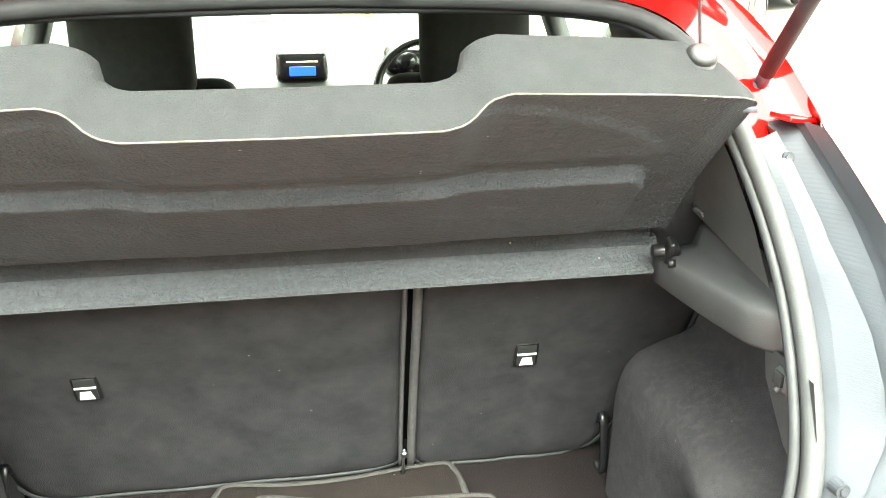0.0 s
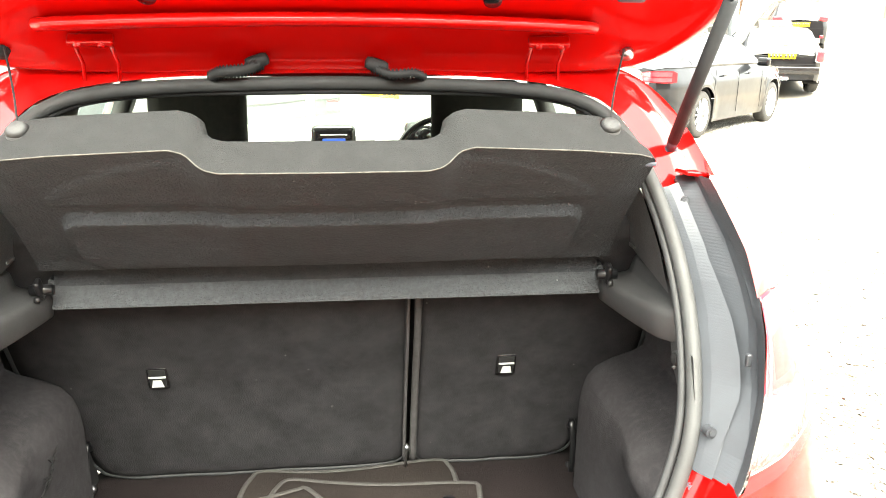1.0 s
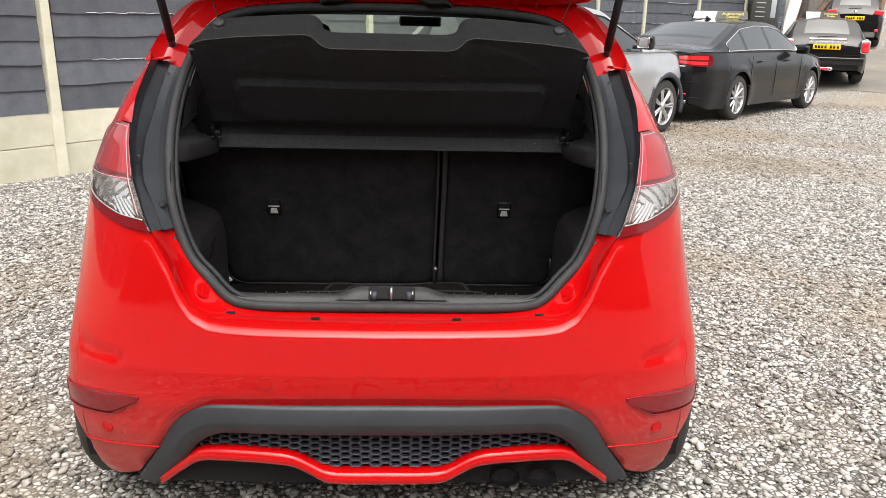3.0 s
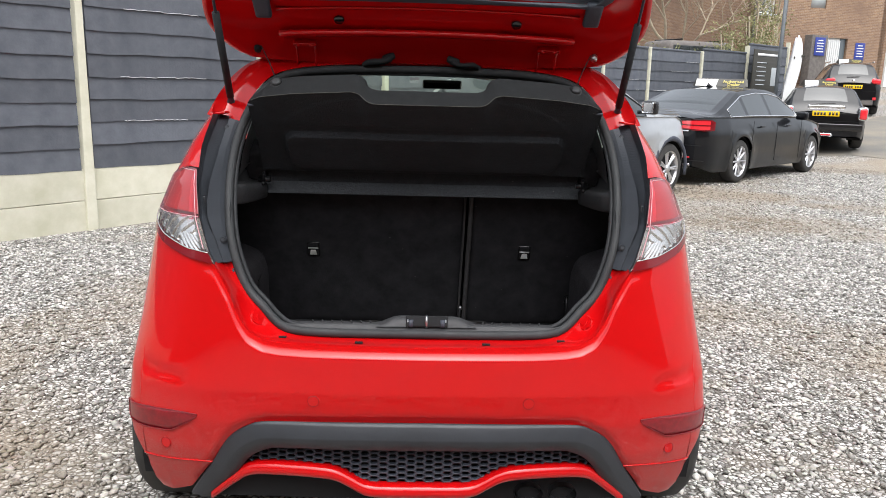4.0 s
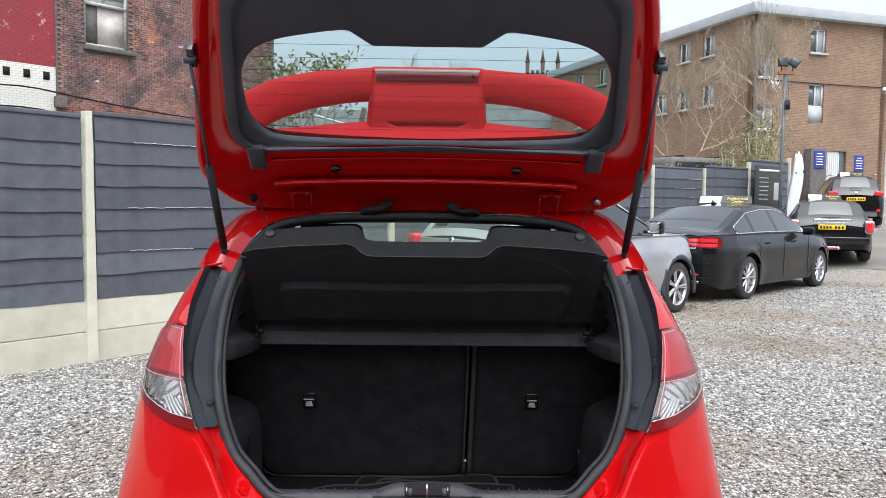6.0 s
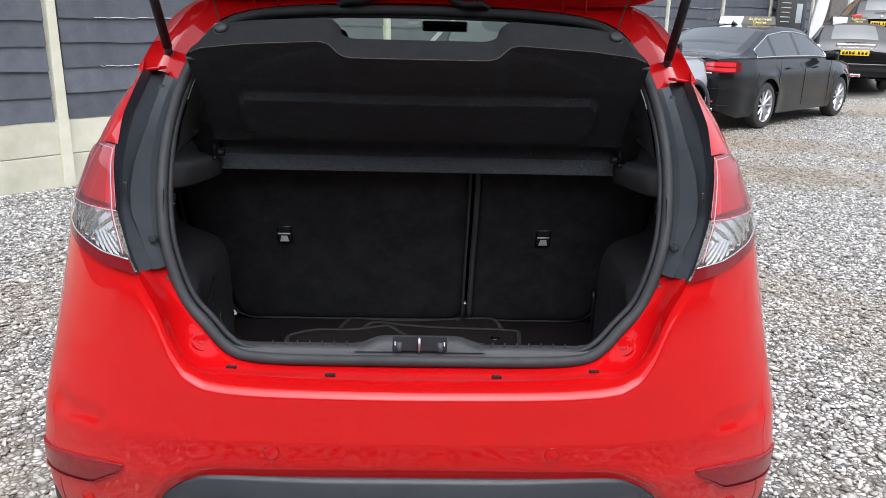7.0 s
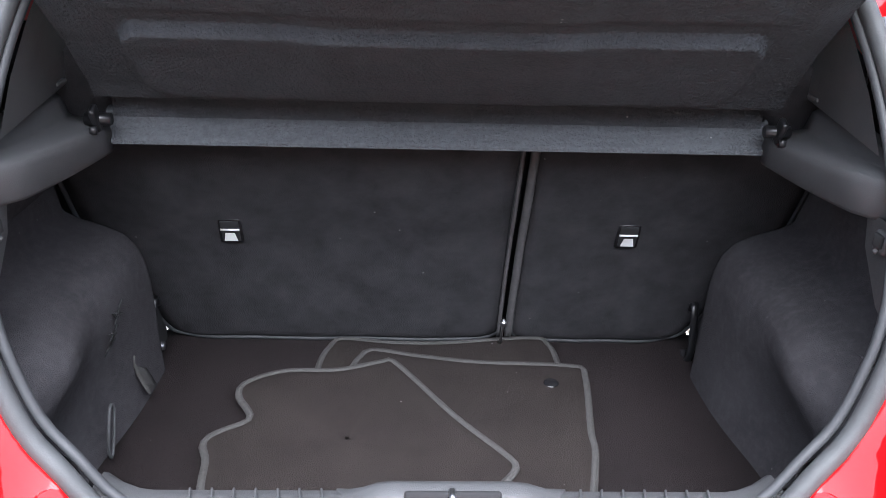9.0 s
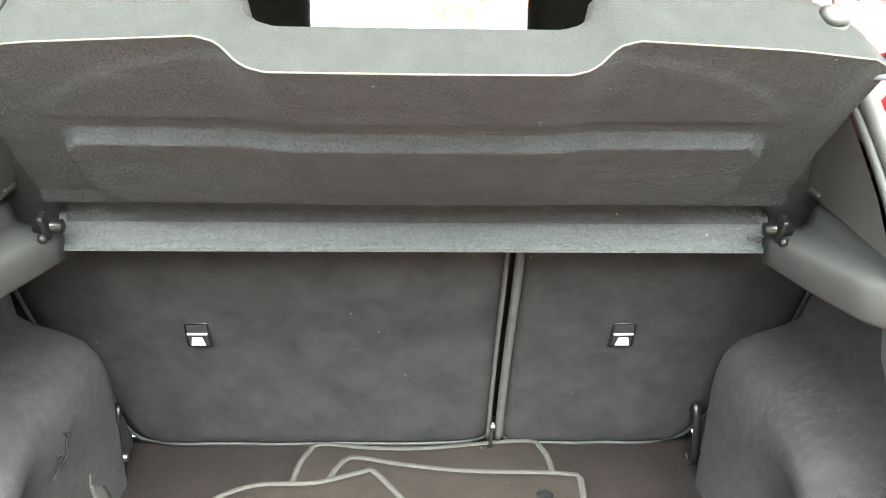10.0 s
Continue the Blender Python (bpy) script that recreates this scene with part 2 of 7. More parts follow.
def part(name, bm, mat, parent=None, label="", smooth=True):
    """Link a bmesh as one mesh object under a thing or a part."""
    me = bpy.data.meshes.new(name)
    bmesh.ops.recalc_face_normals(bm, faces=bm.faces)
    bm.to_mesh(me)
    bm.free()
    me.materials.append(mat)
    if smooth:
        me.polygons.foreach_set("use_smooth", [True] * len(me.polygons))
    ob = new(name, me)
    if parent:
        ob.parent = parent
    if label:
        ob["label"] = label
    return ob


def thing(name, label, category, at=(0, 0, 0), rz=0.0, group="", kind=""):
    ob = new(name)
    ob.empty_display_size = 0.1
    ob.matrix_world = pose(*at, 0, 0, rz)
    return tagged(ob, label, category, group, kind)


def grid(rows, closed=False, flip=False):
    """Vertices and quads of a sheet through rows of points; closed joins the ends of each row."""
    n = len(rows[0])
    verts = [p for r in rows for p in r]
    faces = []
    for i in range(len(rows) - 1):
        for j in range(n if closed else n - 1):
            k = (j + 1) % n
            f = (i * n + j, i * n + k, (i + 1) * n + k, (i + 1) * n + j)
            faces.append(f[::-1] if flip else f)
    return verts, faces


def join(*pairs):
    verts, faces = [], []
    for v, f in pairs:
        o = len(verts)
        verts += list(v)
        faces += [tuple(i + o for i in q) for q in f]
    return verts, faces


def bmfrom(verts, faces):
    bm = bmesh.new()
    vs = [bm.verts.new(tuple(map(float, v))) for v in verts]
    for f in faces:
        try:
            bm.faces.new([vs[i] for i in f])
        except ValueError:
            pass
    return bm


def solid(name, rows, mat, parent, thick, label="", closed=False, smooth=True):
    """A sheet given thickness."""
    bm = bmfrom(*grid(rows, closed))
    bmesh.ops.recalc_face_normals(bm, faces=bm.faces)
    bmesh.ops.solidify(bm, geom=bm.faces[:], thickness=thick)
    return part(name, bm, mat, parent, label, smooth)


def slab(name, rows, mat, parent, offset, label="", smooth=True):
    """A sheet doubled at an offset, with closed sides."""
    n, m = len(rows), len(rows[0])
    v1, f1 = grid(rows)
    o = np.array(offset)
    v2 = [tuple(np.array(p) + o) for p in v1]
    k = len(v1)
    f2 = [tuple(i + k for i in f[::-1]) for f in f1]
    rim = [j for j in range(m)] + [i * m + m - 1 for i in range(1, n)] + [(n - 1) * m + j for j in range(m - 2, -1, -1)] + [i * m for i in range(n - 2, 0, -1)]
    f3 = [(rim[i], rim[(i + 1) % len(rim)], rim[(i + 1) % len(rim)] + k, rim[i] + k) for i in range(len(rim))]
    return part(name, bmfrom(v1 + v2, f1 + f2 + f3), mat, parent, label, smooth)


def box(size, at=(0, 0, 0), bevel=0.0, rot=None, seg=2):
    bm = bmesh.new()
    bmesh.ops.create_cube(bm, size=1)
    bmesh.ops.scale(bm, vec=size, verts=bm.verts)
    if bevel:
        bmesh.ops.bevel(bm, geom=bm.edges[:], offset=bevel, segments=seg, affect="EDGES", profile=0.6)
    if rot:
        bmesh.ops.transform(bm, matrix=pose(0, 0, 0, *rot), verts=bm.verts)
    bmesh.ops.translate(bm, vec=at, verts=bm.verts)
    return bm


def rod(a, b, r, r2=None, seg=16):
    a, b = Vector(a), Vector(b)
    bm = bmesh.new()
    d = b - a
    m = Matrix.Translation((a + b) / 2) @ d.to_track_quat("Z", "Y").to_matrix().to_4x4()
    bmesh.ops.create_cone(bm, cap_ends=True, segments=seg, radius1=r, radius2=r if r2 is None else r2, depth=d.length, matrix=m)
    return bm


def merge(bms):
    out = bmesh.new()
    for b in bms:
        me = bpy.data.meshes.new("tmp")
        b.to_mesh(me)
        b.free()
        out.from_mesh(me)
        bpy.data.meshes.remove(me)
    return out


def spline(points, n, closed=False):
    """Points evenly along a smooth curve through the given ones."""
    p = [np.array(q, float) for q in points]
    m = len(p)
    out = []
    for i in range(m if closed else m - 1):
        a = p[(i - 1) % m] if closed or i else p[0]
        b, c = p[i], p[(i + 1) % m]
        d = p[(i + 2) % m] if closed or i + 2 < m else p[-1]
        for t in np.linspace(0, 1, 9)[:-1]:
            out.append(0.5 * (2 * b + (c - a) * t + (2 * a - 5 * b + 4 * c - d) * t * t + (3 * b - a - 3 * c + d) * t ** 3))
    out.append(p[0] if closed else p[-1])
    out = np.array(out)
    length = np.concatenate([[0], np.cumsum(np.linalg.norm(np.diff(out, axis=0), axis=1))])
    at = np.linspace(0, length[-1], n + 1 if closed else n)
    if closed:
        at = at[:-1]
    return np.stack([np.interp(at, length, out[:, k]) for k in range(out.shape[1])], 1)


def tube(points, r, seg=8, closed=False, flat=(1.0, 1.0), up=(0, 0, 1), caps=True):
    """Vertices and faces of a tube along points; flat scales its two half axes."""
    p = np.array(points, float)
    n = len(p)
    rows = []
    side = None
    for i in range(n):
        t = p[(i + 1) % n] - p[i - 1] if closed or 0 < i < n - 1 else (p[1] - p[0] if i == 0 else p[-1] - p[-2])
        t = t / (np.linalg.norm(t) + 1e-9)
        s = np.cross(t, up)
        if np.linalg.norm(s) < 0.05:
            s = side if side is not None else np.cross(t, (1, 0, 0))
        s = s / np.linalg.norm(s)
        if side is not None and s @ side < 0:
            s = -s
        side = s
        u = np.cross(s, t)
        rows.append([p[i] + r * (flat[0] * math.cos(a) * s + flat[1] * math.sin(a) * u) for a in np.linspace(0, 2 * math.pi, seg, endpoint=False)])
    if closed:
        rows.append(rows[0])
    v, f = grid(rows, closed=True)
    if not closed and caps:
        f = f + [tuple(range(seg))[::-1], tuple(range((n - 1) * seg, n * seg))]
    return v, f


def mirror(points):
    """Half a loop on x >= 0, from bottom centre to top centre, made whole."""
    p = [tuple(q) for q in points]
    return p + [(-q[0], *q[1:]) for q in p[::-1] if abs(q[0]) > 1e-6]


def lerp(z, zs, vs):
    return float(np.interp(z, zs, vs))


# ---- the red hatchback: rear skin as a function of height and angle ----
BZ = [0.15, 0.20, 0.25, 0.35, 0.45, 0.55, 0.70, 0.90, 1.00, 1.10, 1.20, 1.30, 1.47]
BY = [0.56, 0.54, 0.52, 0.485, 0.465, 0.460, 0.475, 0.500, 0.520, 0.540, 0.600, 0.720, 0.980]
BW = [0.850, 0.876, 0.885, 0.888, 0.893, 0.888, 0.868, 0.847, 0.828, 0.788, 0.745, 0.703, 0.600]


def skin_w(z):
    return lerp(z, BZ, BW)


def skin_d(z):
    return lerp(z, [0.30, 0.55, 0.90], [0.26, 0.36, 0.5])


def skin_y(x, z):
    q = min(abs(x) / skin_w(z), 1.0)
    return lerp(z, BZ, BY) + skin_d(z) * (1 - (1 - q ** 3) ** (1 / 3))


def on_skin(x, z, out=0.0):
    """A point of the rear skin, set out along its normal in plan."""
    w = skin_w(z)
    x = max(-w, min(w, x))
    y = skin_y(x, z)
    if out:
        e = 0.002
        s = 1 if x >= 0 else -1
        xa = min(abs(x), w - 0.004)
        g = (skin_y(xa + e, z) - skin_y(xa - e, z)) / (2 * e)
        k = math.hypot(1, g)
        return (x + s * out * g / k, y - out / k, z)
    return (x, y, z)


def skin_t(t, z):
    """Along the skin at height z: t = 0 at the centre, 1 at the side."""
    s = 1 if t >= 0 else -1
    q = abs(math.sin(math.pi / 2 * abs(t))) ** (2 / 3)
    return (s * q * skin_w(z), lerp(z, BZ, BY) + skin_d(z) * (1 - max(0.0, math.cos(math.pi / 2 * abs(t))) ** (2 / 3)), z)


def t_of(x, z):
    q = min(abs(x) / skin_w(z), 1.0)
    return 2 / math.pi * math.asin(q ** 1.5)


red_car = thing("red_hatchback", "bright red hatchback with its boot open, parked on pale gravel", "car", (0, 0.5, 0))
RC = Matrix.Translation((0, 0.5, 0)).inverted()


def rc(ob):
    """Hang a part on the red car."""
    ob.parent = red_car
    ob.matrix_parent_inverse = RC
    return ob


CRX = [0.0, 0.32, 0.40, 0.445, 0.487, 0.515, 0.545, 0.588, 0.66, 0.75, 0.795, 0.828, 0.90]
CRZ = [0.679, 0.681, 0.684, 0.690, 0.712, 0.752, 0.820, 0.889, 0.898, 0.926, 0.950, 0.978, 0.985]
LOX = [0.0, 0.43, 0.48, 0.53, 0.565, 0.60, 0.68, 0.75, 0.86]
LOZ = [0.461, 0.456, 0.444, 0.413, 0.372, 0.31, 0.20, 0.165, 0.165]

rows = []
cols = np.linspace(-1, 1, 221)
for v in np.concatenate([np.linspace(0, .74, 34), np.linspace(.755, 1, 20)]):
    row = []
    for t in cols:
        lo = hi = 0.6
        for _ in range(4):
            lo = lerp(abs(skin_t(t, lo)[0]), LOX, LOZ)
            hi = lerp(abs(skin_t(t, hi)[0]), CRX, CRZ)
        for _ in range(8):
            # cut back to the edge of the wheel arch
            ya = skin_t(t, lo)[1]
            if ya > .655:
                lo += .6 * (max(lo, .315 + math.sqrt(max(0, .345 ** 2 - (ya - 1.0) ** 2))) - lo)
        z = lo + (hi - lo) * v
        x, y, z = skin_t(t, z)
        # the narrow rounded shoulder under the crease
        ax = abs(x)
        if z > hi - .030:
            y += .015 * (1 - math.exp(-(z - hi + .030) / .014)) * lerp(ax, [0, .46, .66], [1, 1, 0])
        # shallow pressed pocket on each corner
        if .64 < ax < .86:
            k = (ax - .655) / .16
            hp = .006 + .017 * k
            d = max(0.0, 1 - (abs(z - (.565 + .012 * k)) / max(hp, .004)) ** 4) if 0 < k < 1 else 0.0
            y += .009 * d * min(1.0, 6 * k, 8 * (1 - k))
        y += 0.012 * math.exp(-((z - lo) / 0.02) ** 2) * (1 if ax < 0.66 else 0)
        row.append((x, y, z))
    rows.append(row)
bumper = rc(obj("rear_bumper", *grid(rows), RED_DUSTY))
BUMP_RIM = [rows[-1][i] for i in range(len(cols))]

# recess between the bumper crease and the seal
SEAL = [(0, .582, .676), (.25, .583, .678), (.38, .586, .686), (.43, .597, .708), (.475, .617, .752), (.52, .638, .795), (.552, .660, .86), (.574, .684, .93), (.591, .735, 1.01), (.601, .80, 1.095), (.603, .87, 1.17), (.595, .935, 1.24), (.575, .985, 1.305), (.545, 1.025, 1.36), (.50, 1.058, 1.402), (.43, 1.078, 1.427), (.30, 1.092, 1.441), (.15, 1.098, 1.447), (0, 1.10, 1.45)]
crease = [(0, .495, .679), (.20, .498, .680), (.32, .505, .682), (.40, .512, .685), (.445, .520, .690), (.487, .532, .712), (.515, .545, .752), (.545, .565, .82), (.588, .589, .889)]
middle = [(0, .545, .674), (.20, .547, .675), (.31, .553, .676), (.39, .560, .682), (.432, .570, .694), (.47, .588, .728), (.51, .610, .775), (.552, .645, .835), (.581, .664, .885)]
inner = [(0, .59, .672), (.20, .59, .673), (.30, .592, .675), (.37, .596, .683), (.415, .605, .702), (.455, .622, .742), (.50, .642, .785), (.535, .665, .85), (.56, .69, .91)]


def both(points, n=40):
    p = spline(points, n)
    return [(-a, b, c) for a, b, c in p[::-1]] + [tuple(q) for q in p[1:]]


c0, c1, c2 = both(crease), both(middle), both(inner)
rim_x, rim_y, rim_z = zip(*sorted(BUMP_RIM))
lip = [(a, float(np.interp(a, rim_x, rim_y)) - .0005, float(np.interp(a, rim_x, rim_z)) - .001) for a, b, c in c0]
soft = [(a, b + 0.012, c - 0.001) for a, b, c in c0]
rc(obj("boot_rebate", *grid([lip, c0, soft, [tuple((np.array(p) + np.array(q)) / 2 + np.array((0, 0, -.002))) for p, q in zip(soft, c1)], c1, c2]), RED))

# round press marks, screws and slots in the rebate
for s in (-1, 1):
    pc, pn = Vector((s * .470, .588, .728)), Vector((-s * .66, -.44, .61))
    bm = merge([rod(pc - pn * .006, pc + pn * .003, .025, .023, 24), rod(pc + pn * .002, pc + pn * .0045, .010, .009, 16)])
    rc(part("press_mark", bm, RED, smooth=False))
    for (sx, sy, sz) in ((.556, .659, .845), (.583, .662, .937), (.628, .937, 1.243)):
        bm = merge([rod((s * sx, sy - .004, sz + .002), (s * sx, sy + .012, sz), .0085, .0095, 16), rod((s * sx, sy - .0065, sz + .003), (s * sx, sy - .003, sz + .002), .005, .005, 6)])
        rc(part("trim_screw", bm, PLASTIC if sz < 0.9 else SATIN, smooth=False))
    for sx, sy, sz in ((.18, .530, .6782), (.397, .552, .6835)):
        rc(part("slot", box((.022, .008, .005), (s * sx, sy, sz), .0012), DARK))
    # parking sensors
    for sx, sz in ((.30, .528), (.738, .358)):
        p = Vector(on_skin(s * sx, sz, .002))
        d = Vector(on_skin(s * sx, sz, .02)) - p
        bm = merge([rod(p - d * .3, p + d * .02, .017, .0168, 24)])
        ring = part("sensor", bm, RED, smooth=False)
        rc(ring)
        v, f = tube([p + d * .03 + (.0155 * math.cos(a) * Vector((1, -d.x / (d.y - 1e-6), 0)).normalized() + .0155 * math.sin(a) * Vector((0, 0, 1))) for a in np.linspace(0, 2 * math.pi, 24, endpoint=False)], .0007, 6, closed=True)
        rc(obj("sensor_ring", v, f, LENS_DARK))
    # shut line of the lower corner
    pts = [on_skin(s * x, z, .0015) for x, z in zip(np.linspace(.60, .82, 14), np.interp(np.linspace(.60, .82, 14), [.60, .65, .75, .85, .884], [.310, .308, .302, .297, .325]))]
    rc(obj("shut_line", *tube(pts, .0028, 6), RED))
    # reflector in the bumper
    xs = np.linspace(.634, .876, 24)
    top = np.interp(xs, [.634, .70, .78, .888], [.466, .469, .465, .448])
    bot = np.interp(xs, [.634, .655, .72, .79, .888], [.461, .442, .402, .397, .390])
    rows = [[on_skin(s * x, b + (a - b) * v, .003) for x, a, b in zip(xs, top, bot)] for v in np.linspace(0, 1, 6)]
    rc(solid("reflector", rows, REFLEX, None, .006, "dark red bumper reflector"))
    edge = [on_skin(s * x, a, .0035) for x, a in zip(xs, top)] + [on_skin(s * x, b, .004) for x, b in zip(xs[::-1], bot[::-1])]
    rc(obj("reflector_rim", *tube(edge, .0014, 6, closed=True), REFLEX))

# diffuser, mesh grille and lip
dif = [(0, .462, .461), (.22, .464, .460), (.43, .482, .456), (.48, .492, .444), (.53, .506, .413), (.565, .52, .372), (.60, .537, .31), (.68, .585, .185)]
shelf_line = [(0, .444, .418), (.22, .446, .418), (.42, .466, .412), (.465, .476, .402), (.51, .494, .372), (.54, .51, .335), (.575, .53, .28), (.655, .585, .165)]
gril = [(0, .452, .388), (.22, .454, .388), (.40, .474, .383), (.44, .482, .373), (.475, .494, .352), (.505, .512, .318), (.54, .534, .265), (.63, .59, .16)]
backs = [(0, .54, .385), (.22, .54, .385), (.40, .55, .38), (.44, .555, .37), (.475, .56, .35), (.505, .57, .315), (.54, .583, .265), (.63, .64, .16)]
rc(obj("diffuser", *grid([both([(a, b + .03, c) for a, b, c in dif]), both(dif), both([(a, b - .002, c - .008) for a, b, c in dif]), both([(a, b - .001, c + .006) for a, b, c in shelf_line]), both(shelf_line), both(gril), both([(a, b + .006, c - .003) for a, b, c in gril]), both(backs)]), SATIN, label="dark grey plastic diffuser"))


def lip_path(dz, dy):
    return both([(0, .46 + dy, .252 + dz), (.10, .46 + dy, .252 + dz), (.155, .463 + dy, .256 + dz), (.195, .467 + dy, .276 + dz), (.24, .470 + dy, .298 + dz), (.30, .473 + dy, .306 + dz), (.42, .488 + dy, .306 + dz), (.49, .506 + dy, .294 + dz), (.54, .53 + dy, .255 + dz), (.62, .575 + dy, .178 + dz)])


rc(obj("bumper_lip", *grid([lip_path(.012, .05), lip_path(.021, .012), lip_path(.012, 0), lip_path(-.004, -.004), lip_path(-.016, .004), lip_path(-.02, .02), lip_path(-.022, .10)]), RED))
hexes = []
cw, ch = .0265, .0175
for i in range(-21, 22):
    for j in range(10):
        x = i * cw
        z = .232 + j * ch + (ch / 2 if i % 2 else 0)
        top = lerp(abs(x), [0, .40, .475, .54], [.387, .382, .355, .28])
        low = lerp(abs(x), [0, .15, .24, .45, .53], [.258, .262, .305, .31, .265])
        if low - .005 < z < top + .004:
            y = .500 + .16 * max(0, abs(x) - .3)
            ring0, ring1, ring2 = [], [], []
            for k in range(6):
                a = math.pi / 3 * k
                ring0.append((x + .0178 * math.cos(a), y, z + .0101 * math.sin(a)))
                ring1.append((x + .0135 * math.cos(a), y + .002, z + .0075 * math.sin(a)))
                ring2.append((x + .0135 * math.cos(a), y + .014, z + .0075 * math.sin(a)))
            hexes.append(grid([ring0, ring1, ring2], closed=True))
rc(obj("honeycomb_grille", *join(*hexes), PLASTIC, smooth=False))
rc(obj("grille_backing", *grid([[(x, .56 + .05 * max(0, abs(x) - .3), z) for x in np.linspace(-.6, .6, 13)] for z in (.18, .40)]), DARK))
for sx in (.327, .428):
    v, f = tube([(sx, .54, .208), (sx, .70, .208)], .042, 24, flat=(1, .70), caps=False)
    v2, f2 = tube([(sx, .543, .208), (sx, .70, .208)], .037, 24, flat=(1, .68), caps=False)
    rc(obj("exhaust_tip", *join((v, f), (v2, f2)), STEEL))
rc(part("exhaust_box", box((.32, .18, .13), (.40, .80, .2), .03), PLASTIC))
rc(part("underbody", box((1.5, 3.2, .05), (0, 2.6, .21), .01), DARK))

# pillar trims in the tailgate opening
TZ = [.885, .92, .952, 1.01, 1.10, 1.15, 1.20, 1.285]
TX = [.591, .612, .624, .646, .659, .663, .669, .668]
TY = [.572, .592, .603, .634, .682, .735, .81, .962]
SXs, SYs, SZs = [p[0] for p in SEAL[4:13]], [p[1] for p in SEAL[4:13]], [p[2] for p in SEAL[4:13]]
for s in (-1, 1):
    rows = []
    for z in np.linspace(.885, 1.285, 90):
        o = np.array((lerp(z, TZ, TX), lerp(z, TZ, TY), z))
        zi = .875 + (z - .885) * (1.262 - .875) / .40
        i = np.array((lerp(zi, SZs, SXs) - .004, lerp(zi, SZs, SYs) + .012, zi))
        k = lerp(z, [.885, .940, .995, 1.05, 1.12, 1.18, 1.285], [.42, .42, .26, .25, .36, .46, .46])
        row = []
        deep = lerp(z, [.885, .95, 1.05], [.3, .3, 1.0])
        for f_, d in ((0, -.002), (.025, .004), (.05, .034), (k - .05, .050), (k - .01, .040), (k + .05, .003), (.75, -.004), (.92, .0), (1.0, .02)):
            p = o + (i - o) * f_
            row.append((s * p[0], p[1] + d * (deep if .01 < f_ < .6 else 1), p[2]))
        rows.append(row)
    rc(obj("pillar_trim", *grid(rows), PILLAR, label="satin dark grey pillar trim", smooth=False))
    r0 = rows[0]
    rc(obj("pillar_trim_end", *grid([[(a, b, c) for a, b, c in r0], [(a, b + .04, c - .012) for a, b, c in r0]]), PILLAR))
    # embossed clip and bar marks
    rc(part("trim_clip", box((.008, .008, .02), (s * .634, .668, 1.055), .002), SATIN))

# seal round the opening
loop = spline(mirror(SEAL), 150, closed=True)
mid = np.array((0, .82, 1.05))
shrink = np.array([p + (mid - p) * (.009 / np.linalg.norm((mid - p)[[0, 2]])) for p in loop])
shrink2 = np.array([p + (mid - p) * (.023 / np.linalg.norm((mid - p)[[0, 2]])) for p in loop])
seal = rc(obj("boot_seal", *tube(shrink + np.array((0, .002, 0)), .0130, 10, closed=True, up=(0, 1, .4)), SEAL_GREY))
o = obj("seal_lip", *tube(shrink2 + np.array((0, .016, 0)), .0070, 8, closed=True, up=(0, 1, .4)), RUBBER)
rc(o)

# red gutter from the seal to the roof edge and upper pillars
guin = [(.593, .955, 1.245), (.58, 1.0, 1.305), (.55, 1.04, 1.365), (.505, 1.07, 1.41), (.43, 1.09, 1.435), (.30, 1.10, 1.45), (.15, 1.105, 1.456), (0, 1.108, 1.459)]
gumid = [(.640, 1.0, 1.262), (.625, 1.045, 1.33), (.59, 1.085, 1.39), (.54, 1.115, 1.43), (.45, 1.135, 1.452), (.30, 1.145, 1.463), (.15, 1.15, 1.468), (0, 1.153, 1.47)]
guout = [(.702, .985, 1.282), (.668, 1.045, 1.36), (.625, 1.09, 1.42), (.565, 1.135, 1.462), (.46, 1.165, 1.482), (.30, 1.18, 1.492), (.15, 1.185, 1.497), (0, 1.187, 1.499)]


def half(points, s, n=30):
    return [(s * a, b, c) for a, b, c in spline(points, n)]


for s in (-1, 1):
    a, b, c = half(guin, s), half(gumid, s), half(guout, s)
    d = [tuple((np.array(p) * .45 + np.array(q) * .55) + np.array((0, .012, 0))) for p, q in zip(b, c)]
    rc(obj("roof_gutter", *grid([a, b, d, c]), RED))
    rc(part("pillar_ledge", box((.050, .042, .008), (s * .660, .985, 1.286), .003, (0, s * 8, s * 10)), RED))

# quarter panels outside the lamps, sides, roof, bonnet
XOZ = [.978, 1.0, 1.06, 1.11, 1.135, 1.1418, 1.1422, 1.20, 1.285]
XOX = [.828, .826, .803, .765, .725, .69, .656, .663, .668]


def side_x(y, z):
    return skin_w(z) * float(np.interp(y, [0, 3.2, 3.7, 4.05, 4.25, 4.35], [1, 1, .97, .90, .76, .5]))


def zlow(y):
    z = .20
    for c in (1.0, 3.49):
        if abs(y - c) < .36:
            z = max(z, .315 + math.sqrt(.36 ** 2 - (y - c) ** 2))
    return z


def ztop(y):
    return float(np.interp(y, [1.0, 1.2, 2.6, 2.85, 3.45, 4.0, 4.3], [1.40, 1.435, 1.43, 1.40, 1.0, .88, .72]))


